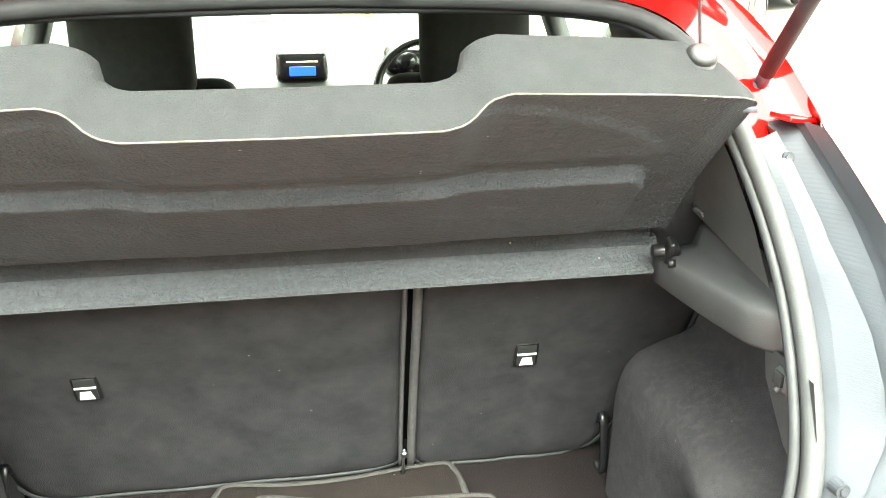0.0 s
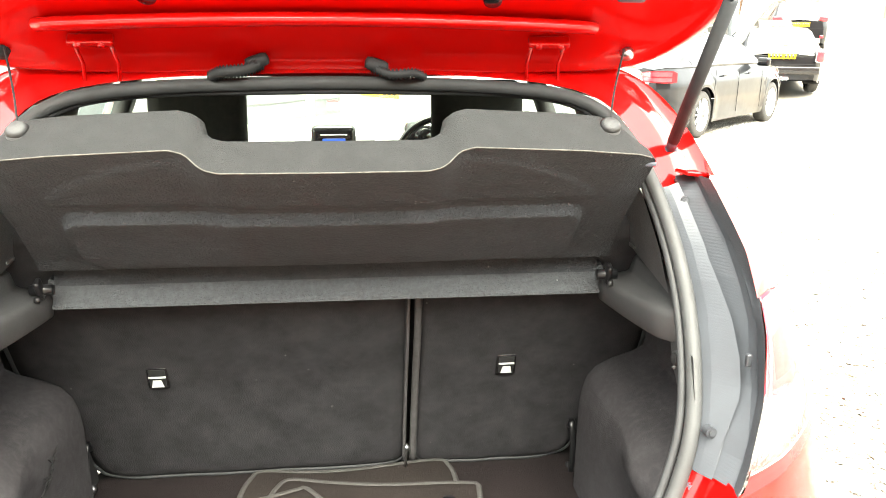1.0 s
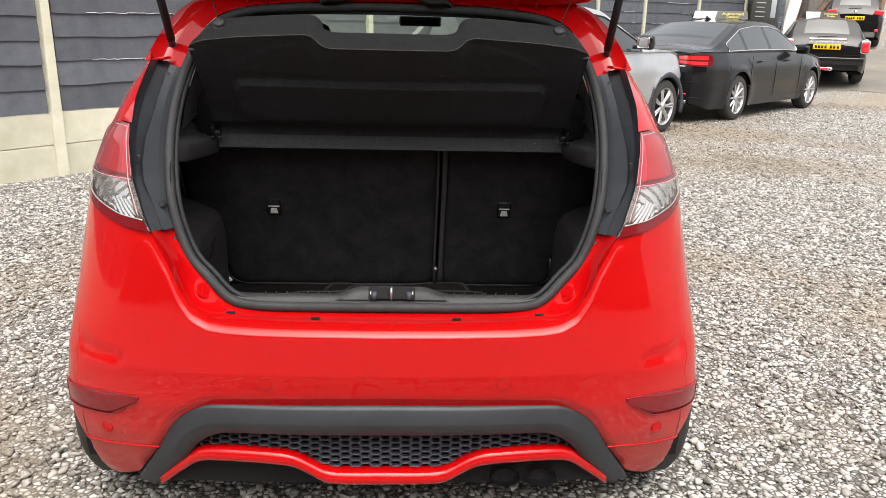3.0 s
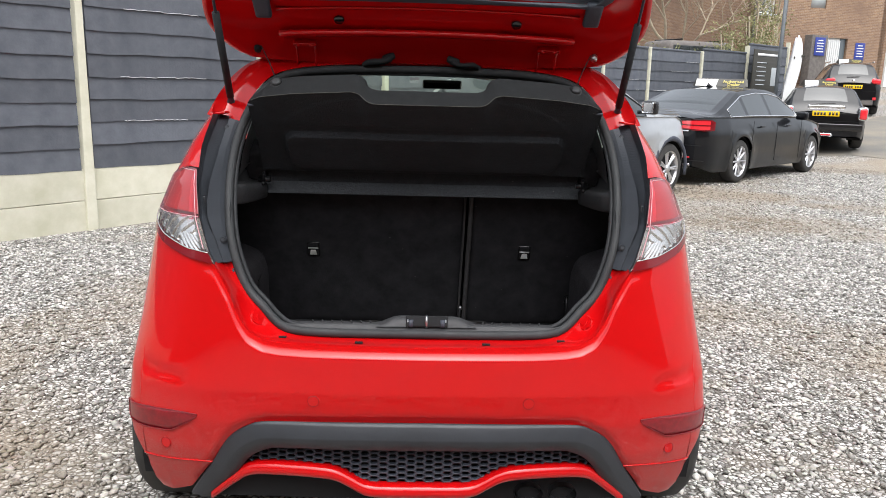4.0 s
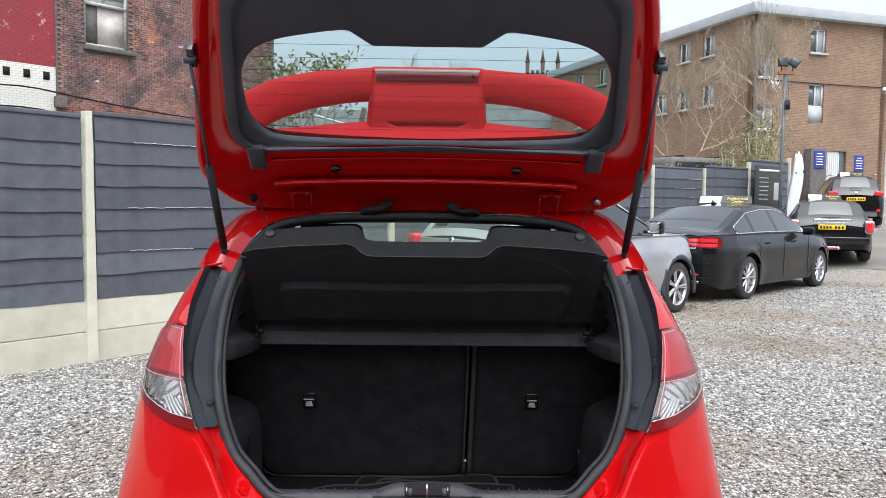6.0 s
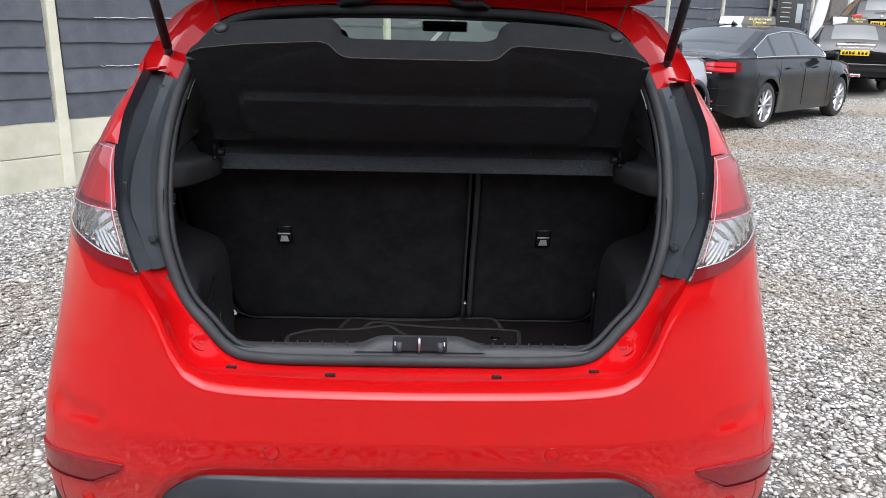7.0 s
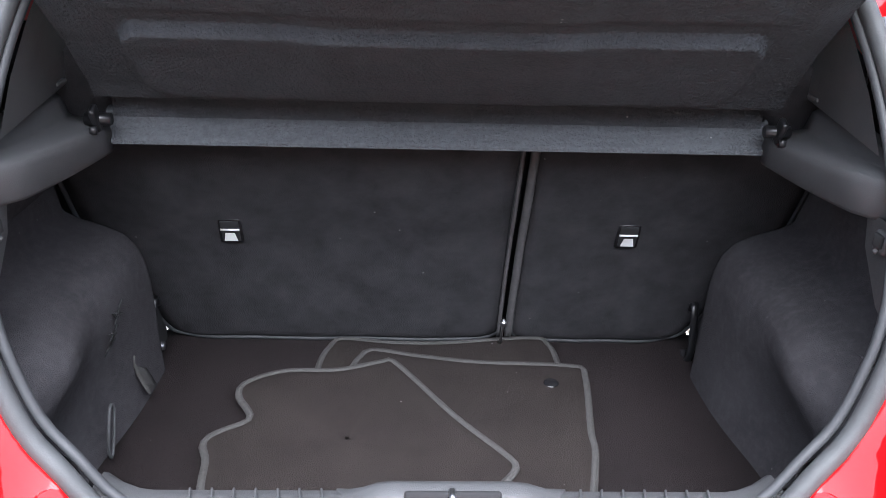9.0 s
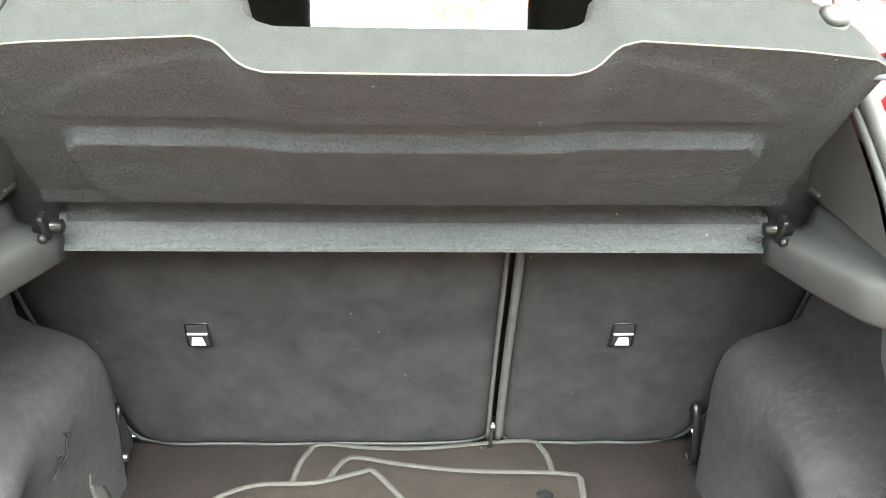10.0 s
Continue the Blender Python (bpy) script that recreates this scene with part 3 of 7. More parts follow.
ystations = np.concatenate([np.linspace(.80, 1.5, 16), np.linspace(1.55, 3.2, 20), np.linspace(3.22, 3.96, 22), np.linspace(4.0, 4.3, 6)])
for s in (-1, 1):
    rows = []
    for z in np.concatenate([np.linspace(.978, 1.1418, 14), np.linspace(1.1422, 1.285, 10)]):
        t0 = t_of(lerp(z, XOZ, XOX), z)
        rows.append([(s * p[0], p[1], p[2]) for p in (skin_t(t, z) for t in np.linspace(t0, 1, 16))])
    for g, q in zip(half(guout[:4], 1, 8)[1:], np.linspace(1.30, 1.42, 7)):
        end = skin_t(1, min(q, 1.44))
        rows.append([(s * (g[0] + (end[0] - g[0]) * f_ * .6 + .02 * math.sin(math.pi * f_)), g[1] + (end[1] + .1 - g[1]) * f_, g[2] + (end[2] - g[2]) * f_) for f_ in np.linspace(0, 1, 16)])
    rc(obj("quarter_panel", *grid(rows), RED))
    lower, upper, glassr = [], [], []
    for y in ystations:
        zt = ztop(y)
        belt = min(1.0, zt - .01)
        zl = min(zlow(y), belt - .02)
        ys = y
        lower.append([(s * side_x(y, z), max(y, skin_t(1, z)[1]) if y < 1.3 else y, z) for z in np.linspace(zl, belt, 12)])
        g0, g1 = belt, max(belt + .004, zt - .06)
        upper.append([(s * side_x(y, z), y if y > 1.3 else max(y, skin_t(1, z)[1] - .05), z) for z in (g0, g0 + (g1 - g0) * .08, g1 - (g1 - g0) * .02, g1, zt)])
    rc(obj("side_panel", *grid(lower), RED))
    nU = len(ystations)
    v, f = grid(upper)
    fr, gl = [], []
    for q in f:
        i, j = q[0] // 5, q[0] % 5
        y = (ystations[i] + ystations[min(i + 1, nU - 1)]) / 2
        (gl if j == 1 and (1.42 < y < 2.08 or 2.15 < y < 2.98) else fr).append(q)
    rc(obj("window_frame", v, fr, RED))
    rc(obj("side_window", v, gl, WINDOW)).visible_shadow = False
    for cy in (1.0, 3.49):
        rc(obj("wheel_arch", *grid([[(s * xx, cy + .36 * math.cos(a), max(.2, .315 + .36 * math.sin(a))) for a in np.linspace(-.3, math.pi + .3, 20)] for xx in (.60, .84)]), DARK))
roofrows = []
gout = both(guout[::-1])
for y in np.linspace(0, 1, 12):
    row = []
    for p in gout:
        k = p[0] / .702
        yy = p[1] + (2.75 - p[1]) * y
        e = ztop(max(1.2, yy)) + .0
        zz = e + .065 * (1 - abs(k) ** 2.2)
        xx = k * (.62 + 0 * y)
        row.append(tuple(np.array(p) * max(0, 1 - y * 9) + np.array((xx, yy, zz)) * min(1, y * 9)))
    roofrows.append(row)
rc(obj("roof", *grid(roofrows), RED))
rc(obj("headliner", *grid([[(a * .96, b + .03, c - .035) for a, b, c in r] for r in roofrows]), HEADLINER))
scr = [[(k * w_, y + .10 * k * k * -1, z + c * (1 - k * k)) for k in np.linspace(-1, 1, 15)] for w_, y, z, c in ((.60, 2.75, 1.43, .06), (.66, 3.0, 1.29, .06), (.72, 3.25, 1.14, .05), (.76, 3.45, 1.0, .04))]
rc(obj("windscreen", *grid(scr), WINDOW)).visible_shadow = False
rc(obj("bonnet", *grid([[(k * w_, y - .06 * k * k, z + .05 * (1 - k * k)) for k in np.linspace(-1, 1, 15)] for w_, y, z in ((.80, 3.43, .985), (.79, 3.7, .96), (.74, 4.0, .88), (.62, 4.25, .75), (.60, 4.36, .58), (.60, 4.38, .40), (.62, 4.32, .2))]), RED))

# rear wheels and front wheels
def wheel(parent, at, r=.31, width=.20, spokes=10, rz=0.0, rim=.66, mat=ALLOY):
    """A wheel with its axle along x: tyre, rim, spokes, cap."""
    prof = [(-.5, rim), (-.5, .80), (-.46, .93), (-.36, .985), (-.12, 1.0), (.12, 1.0), (.36, .985), (.46, .93), (.5, .80), (.5, rim)]
    seg = 36
    rows_ = [[(a * width, b * r * math.cos(t), b * r * math.sin(t)) for t in np.linspace(0, 2 * math.pi, seg, endpoint=False)] for a, b in prof]
    m = pose(*at, 0, 0, rz)
    tr = obj("tyre", *grid(rows_, closed=True), TYRE, parent)
    prof2 = [(.47, rim * 1.02), (.44, rim * .96), (.30, rim * .92), (-.4, rim * .9)]
    rr = grid([[(a * width, b * r * math.cos(t), b * r * math.sin(t)) for t in np.linspace(0, 2 * math.pi, seg, endpoint=False)] for a, b in prof2], closed=True)
    back = grid([[(.05 * width, b * r * math.cos(t), b * r * math.sin(t)) for t in np.linspace(0, 2 * math.pi, seg, endpoint=False)] for b in (rim * .93, .01)], closed=True)
    rm = obj("rim", *rr, mat, parent)
    bk = obj("brake_backing", *back, DARK, parent)
    sp = []
    for i in range(spokes):
        a = 2 * math.pi * i / spokes
        for off in ((-.09, .09) if spokes <= 7 else (0,)):
            a0, a1 = a + off * .4, a + off
            wd = .035 * r / .31
            c0_, c1_ = np.array((0, math.cos(a0), math.sin(a0))) * r * .12, np.array((0, math.cos(a1), math.sin(a1))) * r * rim * .97
            n_ = np.array((0, -math.sin(a), math.cos(a)))
            rws = []
            for p_, ww, hh in ((c0_, wd * .8, .40), (c1_, wd * .55, .44)):
                rws.append([tuple(p_ + n_ * ww / 2 + np.array((hh * width - .02, 0, 0))), tuple(p_ + n_ * ww / 4 + np.array((hh * width, 0, 0))), tuple(p_ - n_ * ww / 4 + np.array((hh * width, 0, 0))), tuple(p_ - n_ * ww / 2 + np.array((hh * width - .02, 0, 0)))])
            sp.append(grid(rws))
    s_ = obj("spokes", *join(*sp), mat, parent)
    hb = part("hub_cap", rod((.30 * width, 0, 0), (.43 * width, 0, 0), .055 * r / .31, .05 * r / .31, 18), mat, parent)
    for o_ in (tr, rm, bk, s_, hb):
        o_.matrix_parent_inverse = Matrix.Identity(4)
        o_.matrix_basis = m
    return tr


for s in (-1, 1):
    for y in (.985, 3.49):
        wheel(red_car, (s * .797, y - .5, .31), rz=0 if s > 0 else 180)

# ---- tail lamps ----
LIZ, LIX = [.889, .92, .952, 1.01, 1.10, 1.135, 1.143], [.583, .602, .614, .636, .651, .659, .663]
LOZ2, LOX2 = [.889, 1.0, 1.06, 1.11, 1.135, 1.143], [.840, .826, .803, .765, .725, .69]


def lamp_low(u):
    """Lower edge of the lamp, along the top of the bumper."""
    return lerp(.594 + .236 * u, CRX, CRZ) + .001


def lamp_sheet(s, low, high, out, n=14, m=24):
    """Part of the lamp between two heights, each a function of u from its inner to its outer side."""
    rows_ = []
    for v in np.linspace(0, 1, n):
        row = []
        for u in np.linspace(0, 1, m):
            z = low(u) + (high(u) - low(u)) * v
            x = lerp(z, LIZ, LIX) * (1 - u) + lerp(z, LOZ2, LOX2) * u
            e_ = min(1.0, 7 * u, 7 * (1 - u)) if out < 0 else 1.0
            p = on_skin(s * x, z, max(out, 0))
            row.append((p[0], p[1] - min(out, 0) * e_, z))
        rows_.append(row)
    return rows_


def lamp_top(u):
    return 1.141


def lamp_mid(d):
    return lambda u: 1.015 - .004 * u + d


def lamp_stripe(d):
    return lambda u: lamp_low(u) + .030 - .006 * u + d


for s in (-1, 1):
    body = rc(obj("tail_lamp", *grid(lamp_sheet(s, lamp_low, lamp_top, -.045)), REFL_PINK, label="red tail lamp with a clear lower half"))
    for nm, lo, hi, ot, mt in (("red_lens", lamp_mid(.001), lamp_top, .005, LENS_RED), ("clear_lens", lamp_stripe(.001), lamp_mid(-.001), .004, LENS_CLEAR), ("lower_stripe", lamp_low, lamp_stripe(0), .005, LENS_DARK)):
        obj(nm, *grid(lamp_sheet(s, lo, hi, ot)), mt, body)
    # bowl reflector pressed in curved steps, with fine upright ribs near the boot
    rows = lamp_sheet(s, lamp_low, lamp_mid(-.002), -.024, 36, 60)
    out_ = []
    for i, r in enumerate(rows):
        line = []
        for j, (a, b, c) in enumerate(r):
            ax, u_ = abs(a), j / 59
            rad = math.hypot((ax - .60) * .9, c - .90)
            step_ = (rad / .021) % 1.0
            rib = (abs(math.sin(ax * 560)) * .0035 if u_ < .40 and c < .965 else .007 * step_ ** 1.5)
            line.append((a, b + rib - .020 * math.sin(math.pi * u_), c))
        out_.append(line)
    obj("lamp_reflector", *grid(out_), REFLECTOR, body)
    rows = lamp_sheet(s, lamp_mid(.006), lambda u: 1.137, -.018)
    obj("lamp_guide", *grid([r[5:] for r in rows]), LAMP_INNER, body)
    obj("light_strip", *grid([[(a, b - .006, c) for a, b, c in r[:6]] for r in rows]), REFL_PINK, body)
    # clear rim along the inner side and over the top, with a row of bright lines
    edge = [lamp_sheet(s, lambda u: z_, lambda u: z_ + .001, .0055, 2)[0][1] for z_ in np.linspace(.93, 1.132, 30)]
    edge += lamp_sheet(s, lambda u: 1.134, lambda u: 1.135, .0055, 2)[0][2:19]
    obj("lens_rim", *tube(spline(edge, 70), .0012, 6), RIM_PINK, body)
    sep = lamp_sheet(s, lamp_mid(-.001), lamp_mid(.001), .005, 2)[0]
    obj("lens_joint", *tube(sep, .0010, 6), RIM_PINK, body)
    low_ = lamp_sheet(s, lamp_stripe(-.001), lamp_stripe(.001), .005, 2)[0]
    obj("lower_rim", *tube(low_, .0016, 6), REFLECTOR, body)
    p = on_skin(s * .712, .978, -.024)
    part("bulb", rod(p, (p[0], p[1] + .03, p[2] + .004), .003, .006, 14), ORANGE, body)
    # painted flange between the lamp and the pillar trim
    rows = []
    for z in np.linspace(.889, 1.285, 40):
        a = on_skin(s * lerp(z, LIZ + [1.20, 1.285], LIX + [.663, .668]), z, .0)
        b = (s * (lerp(z, TZ, TX) - .006), lerp(z, TZ, TY) + .006, z)
        rows.append([a, tuple((np.array(a) + np.array(b)) / 2 + np.array((0, .004, 0))), b])
    rc(obj("lamp_flange", *grid(rows), SATIN))


# ---- boot interior ----
FLOOR_Z = .468
rows = [[(x, y, FLOOR_Z + .004 * math.sin(9 * x + 5 * y) * math.sin(7 * y)) for x in np.linspace(-.62, .62, 30)] for y in np.linspace(.66, 1.42, 20)]
rc(slab("boot_floor", rows, CARPET, None, (0, 0, -.02), "dark carpeted boot floor"))
SEZ, SEY = [.40, .468, .60, .77, .97, 1.16, 1.20], [1.395, 1.378, 1.338, 1.285, 1.195, 1.115, 1.13]


def seat_back(x0, x1, cut0, cut1, name):
    """A folding rear backrest with rounded lower corners; cut: (width, height) of the bevelled outer corner."""
    zs = np.concatenate([np.linspace(.473, .53, 6), np.linspace(.55, 1.16, 18)])
    rows_ = []
    for z in zs:
        a, b = x0, x1
        r = .03
        k = r - math.sqrt(max(0, r * r - max(0, r - (z - .473)) ** 2))
        a, b = a + k, b - k
        if cut0:
            a += cut0[0] * max(0, 1 - (z - .473) / cut0[1]) ** 1.3
        if cut1:
            b -= cut1[0] * max(0, 1 - (z - .473) / cut1[1]) ** 1.3
        row = []
        for u in np.linspace(0, 1, 24):
            e = min(u, 1 - u)
            d = .012 * math.exp(-e * 28) + .008 * math.exp(-(z - .473) / .015)
            row.append((a + (b - a) * u, lerp(z, SEZ, SEY) + d + .0015 * math.sin(17 * u + 9 * z), z))
        rows_.append(row)
    ob = rc(slab(name, rows_, SEATBACK, None, (0, .09, .03), "black felt-covered folding rear backrest"))
    edge = [r[0] for r in rows_[::-1]] + rows_[0][1:-1] + [r[-1] for r in rows_]
    pipe = obj("piping", *tube([(p[0], p[1] - .002, p[2]) for p in spline(edge, 90)], .0045, 7), RUBBER, ob)
    pipe.matrix_parent_inverse = Matrix.Identity(4)
    return ob


left_back = seat_back(-.70, .149, (.125, .34), None, "rear_backrest")
right_back = seat_back(.176, .70, None, (.145, .34), "rear_backrest")
for ob_, x, w in ((left_back, .149, .5), (right_back, .171, 1.0)):
    zs = np.linspace(.482, 1.15, 26)
    obj("edge_binding", *tube([(x + .0015 * math.sin(9 * z), lerp(z, SEZ, SEY) + .006, z) for z in zs], .0085 * w, 8, up=(1, 0, 0)), BINDING, ob_)
for ob, x in ((left_back, -.404), (right_back, .382)):
    y = lerp(.785, SEZ, SEY)
    tl = (16.4, 0, 0)
    pieces = [("latch_frame", box((.046, .006, .060), (x, y - .001, .785), .004, tl), BLACK), ("latch_pocket", box((.036, .004, .050), (x, y - .0045, .785), .002, tl), DARK), ("latch_striker", rod((x - .018, y - .008, .789), (x + .018, y - .008, .789), .0024, None, 10), BRIGHT)]
    w4 = [(x - .009, y - .0095, .783), (x + .009, y - .0095, .783), (x + .0135, y - .003, .763), (x - .0135, y - .003, .763)]
    for nm, bm, mt in pieces:
        part(nm, bm, mt, ob)
    bm = bmfrom(w4, [(0, 1, 2, 3)])
    bmesh.ops.solidify(bm, geom=bm.faces[:], thickness=.004)
    part("latch_tab", bm, BRIGHT, ob)
rc(part("seat_gap_liner", box((.06, .02, .75), (.162, 1.36, .83), .004, (20, 0, 0)), DARK))
rc(part("belt_stalk", rod((.150, 1.352, .475), (.152, 1.325, .56), .003, None, 10), STEEL))
rc(part("gap_bolt", rod((.152, 1.325, .552), (.152, 1.318, .552), .007, None, 12), STEEL))

# wheel tubs and side liners
for s in (-1, 1):
    rows = []
    xf = .552 if s > 0 else .563
    for z in np.concatenate([np.linspace(.462, .68, 12), np.linspace(.69, .86, 22), np.linspace(.875, 1.035, 8)]):
        row = []
        for y in np.concatenate([np.linspace(.64, 1.22, 28), np.linspace(1.235, 1.29, 8)]):
            y = max(y, lerp(z, [.80, .845], [.64, .83]))
            x = xf + .012 * max(0, (z - .47))
            x += lerp(z, [.68, .72, .755, .78, .797, .812, .83, 1.035], [0, .004, .014, .034, .070, .115, .145, .165])
            x += .055 * math.exp(-(((y - .90) / .17) ** 2 + ((z - .56) / .13) ** 2)) - .03 * math.exp(-(((y - .86) / .10) ** 2 + ((z - .74) / .06) ** 2))
            x += .10 * max(0, (y - 1.25) / .04) ** 2.5
            # the rear end bends round to the seal
            k = max(0, (.78 - y) / .14)
            lim = lerp(z, SZs[:1] + SZs, SXs[:1] + SXs) if z > .72 else lerp(z, [.46, .68, .72], [.40, .44, .46])
            x = x * (1 - min(1, k) ** 2) + (lim - .02) * min(1, k) ** 2
            row.append((s * x, y, z))
        rows.append(row)
    rc(obj("wheel_arch_liner", *grid(rows), LINER, label="dark carpeted wheel arch liner"))
    rows = [[(s * x, y, z) for y in np.linspace(.82, 1.5, 12)] for x, z in ((.76, .79), (.74, .83), (.70, .93), (.68, 1.0), (.65, 1.05))]
    rc(obj("side_liner", *grid(rows), LINER))
    # shelf support rail, with its ledge and the quarter trim above it
    prof0 = [(.70, .998), (.548, .998), (.541, 1.000), (.537, 1.006), (.535, 1.036), (.537, 1.046), (.544, 1.052), (.592, 1.062), (.598, 1.066), (.606, 1.092), (.614, 1.097), (.66, 1.10)]
    prof1 = [(.600, 1.020), (.582, 1.018), (.575, 1.020), (.571, 1.026), (.568, 1.066), (.570, 1.076), (.575, 1.081), (.588, 1.088), (.591, 1.091), (.594, 1.108), (.596, 1.112), (.60, 1.116)]
    rows = []
    for f_ in np.linspace(0, 1, 12):
        y = 1.105 - f_ * .295
        # the rail flares outwards into the strip beside the seal
        fl_x = .034 * max(0.0, (f_ - .80) / .20) ** 2
        rows.append([(s * (a + (c - a) * f_ + fl_x * (1 if i > 0 else 0)), y, b + (d - b) * f_ - .004 * math.sin(math.pi * f_)) for i, ((a, b), (c, d)) in enumerate(zip(prof0, prof1))])
    rows.append([(s * .63, .79, p[2]) for p in rows[-1]])
    cap0 = [(s * .64, 1.106, 1.06)] * len(prof0)
    rc(obj("shelf_rail", *grid([cap0] + rows), TRIM, label="grey plastic shelf support rail"))
    rows = []
    for z in np.linspace(1.105, 1.42, 16):
        zi = min(z, 1.40)
        sx, sy = lerp(zi, [p[2] for p in SEAL[8:16]], [p[0] for p in SEAL[8:16]]), lerp(zi, [p[2] for p in SEAL[8:16]], [p[1] for p in SEAL[8:16]])
        k = (z - 1.105) / .315
        far = (.645 - .10 * k, 1.42 + .05 * k)
        rows.append([(s * (sx - .030 + (far[0] - sx + .030) * u - .0 * u), sy + .03 + (far[1] - sy - .03) * u, z) for u in np.linspace(0, 1, 10)])
    rc(obj("quarter_trim", *grid(rows), TRIM, label="grey plastic quarter trim"))
    # luggage hook on its plate
    plate = [[(s * .590, .86, 1.02), (s * .575, .73, 1.035)], [(s * .60, .86, .965), (s * .570, .70, .98)], [(s * .60, .80, .90), (s * .567, .692, .90)]]
    rc(obj("hook_plate", *grid(plate), TRIM))
    rc(part("luggage_hook", merge([box((.020, .030, .030), (s * .586, .795, 1.000), .005), rod((s * .580, .795, .992), (s * .572, .795, .986), .004, None, 10)]), TRIM))
    rc(part("hook_hole", box((.006, .018, .018), (s * .5745, .795, 1.003), .002), DARK))
    # seat release loops beside the backrests
    xs = .565 if s > 0 else -.595
    pts = spline([(xs, 1.345, .475), (xs, 1.32, .462), (xs, 1.305, .50), (xs, 1.318, .575), (xs, 1.335, .60), (xs, 1.345, .575)], 30)
    rc(obj("release_loop", *tube(pts, .0085, 10, flat=(1.0, .6)), CLIP_BLACK))
    if s < 0:
        rc(part("hinge_bolt", rod((xs + .02, 1.30, .50), (xs - .02, 1.30, .50), .009, None, 12), STEEL))
    rc(part("hinge_cover", box((.025, .06, .20), (s * .61, 1.36, .56), .006), DARK))
for s in (-1, 1):
    rc(part("corner_lining", box((.012, .75, .85), (s * .758, 1.42, .72), .003), DARK))
# torn felt flap, scuffs and the open pocket on one liner
flap = [[(-.565 + .01 * u, 1.16 + .02 * v - .05 * u, .50 + .075 * v + .012 * u) for u in np.linspace(0, 1, 4)] for v in np.linspace(0, 1, 5)]
rc(solid("loose_flap", [[(a + .02 * math.sin(3 * c * 10), b, c) for a, b, c in r] for r in flap], PIPING, None, .003, "loose grey felt flap"))
random.seed(4)
scuff = [(-.568 + .006 * random.random(), 1.03 + .05 * random.random() + .2 * (i / 26 - .5) * .3, .66 + .05 * i / 26 + .02 * random.random()) for i in range(26)]
rc(obj("scuff", *tube(scuff, .0018, 5), DARK))
pocket = spline([(-.567, .97, .50), (-.567, 1.0, .56), (-.567, .985, .575), (-.567, .955, .52), (-.567, .955, .49)], 24, closed=True)
rc(obj("pocket_edge", *tube(pocket, .003, 6, closed=True), TRIM))

# sill panel with ribs and the striker housing
silly = [(.598, .690), (.604, .704), (.615, .709), (.650, .702), (.662, .690), (.670, .60), (.672, .462)]
rows = []
for x in np.linspace(-.44, .44, 41):
    k = max(0, (abs(x) - .37) / .07)
    rows.append([(x, y + .02 * k * k, z + (.012 * k * k if z > .6 else 0)) for y, z in silly])
rc(obj("sill_panel", *grid(rows), TRIM, label="grey plastic sill panel with ribs"))
for s in (-1, 1):
    for i in range(7):
        x = s * (.165 + .028 * i) + .012
        rc(part("sill_rib", box((.0035, .034, .005), (x, .632, .7075), .0015, (-7, 0, -12 * s)), TRIM))
hx = .012
prof = [(-.142, .0), (-.116, .012), (-.096, .021), (-.075, .024), (.075, .024), (.096, .021), (.116, .012), (.142, .0)]
rows = []
for dy, k in ((.598, 0.0), (.604, .60), (.614, .95), (.634, 1.0), (.642, .92), (.648, .4), (.652, -.1)):
    rows.append([(hx + a * (1.0 if k > .5 else 1.05), dy, .704 + b * max(k, -.1)) for a, b in prof])
rc(obj("striker_housing", *grid(rows), TRIM, label="grey plastic striker housing"))
rc(part("striker_recess", box((.122, .014, .034), (hx, .6085, .7175), .005, (-35, 0, 0), 3), DARK))
rc(obj("lock_striker", *tube(spline([(hx - .001, .600, .703), (hx - .001, .596, .720), (hx - .001, .604, .733), (hx - .001, .620, .731)], 16), .0042, 8), STEEL))
for sx in (-.046, .046):
    rc(part("recess_peg", merge([rod((hx + sx, .599, .704), (hx + sx, .606, .724), .008, .007, 14)]), PLASTIC))
    rc(part("peg_clip", rod((hx + sx * 1.20, .597, .704), (hx + sx * 1.20, .605, .726), .0018, None, 8), STEEL))
    rc(part("recess_wing", bmfrom([(hx + sx * .75, .599, .7035), (hx + sx * .25, .598, .7035), (hx + sx * .3, .602, .709), (hx + sx * .75, .606, .719)], [(0, 1, 2, 3)]), PLASTIC))

# ---- parcel shelf, folded up ----
shelf = thing("parcel_shelf", "black felt parcel shelf lifted up on two cords", "parcel shelf", (0, 1.08, 1.05))
SHI = Matrix.Translation((0, 1.08, 1.05)).inverted()


def sh(ob):
    ob.parent = shelf
    ob.matrix_parent_inverse = SHI
    return ob


SPZ = [1.017, 1.024, 1.058, 1.066, 1.069, 1.090, 1.096, 1.12, 1.20, 1.28, 1.37]
SPY = [1.100, 1.101, 1.132, 1.135, 1.165, 1.165, 1.092, 1.078, 1.010, .930, .825]


def edge_z(x):
    a = abs(x - .0)
    return float(np.interp(a, [0, .155, .175, .205, .225, .40, .50, .545, .56], [1.336, 1.336, 1.341, 1.362, 1.367, 1.357, 1.345, 1.330, 1.315]))


def shelf_half(z):
    return float(np.interp(z, [1.015, 1.03, 1.10, 1.20, 1.30, 1.34, 1.40], [.535, .553, .548, .548, .556, .552, .545]))


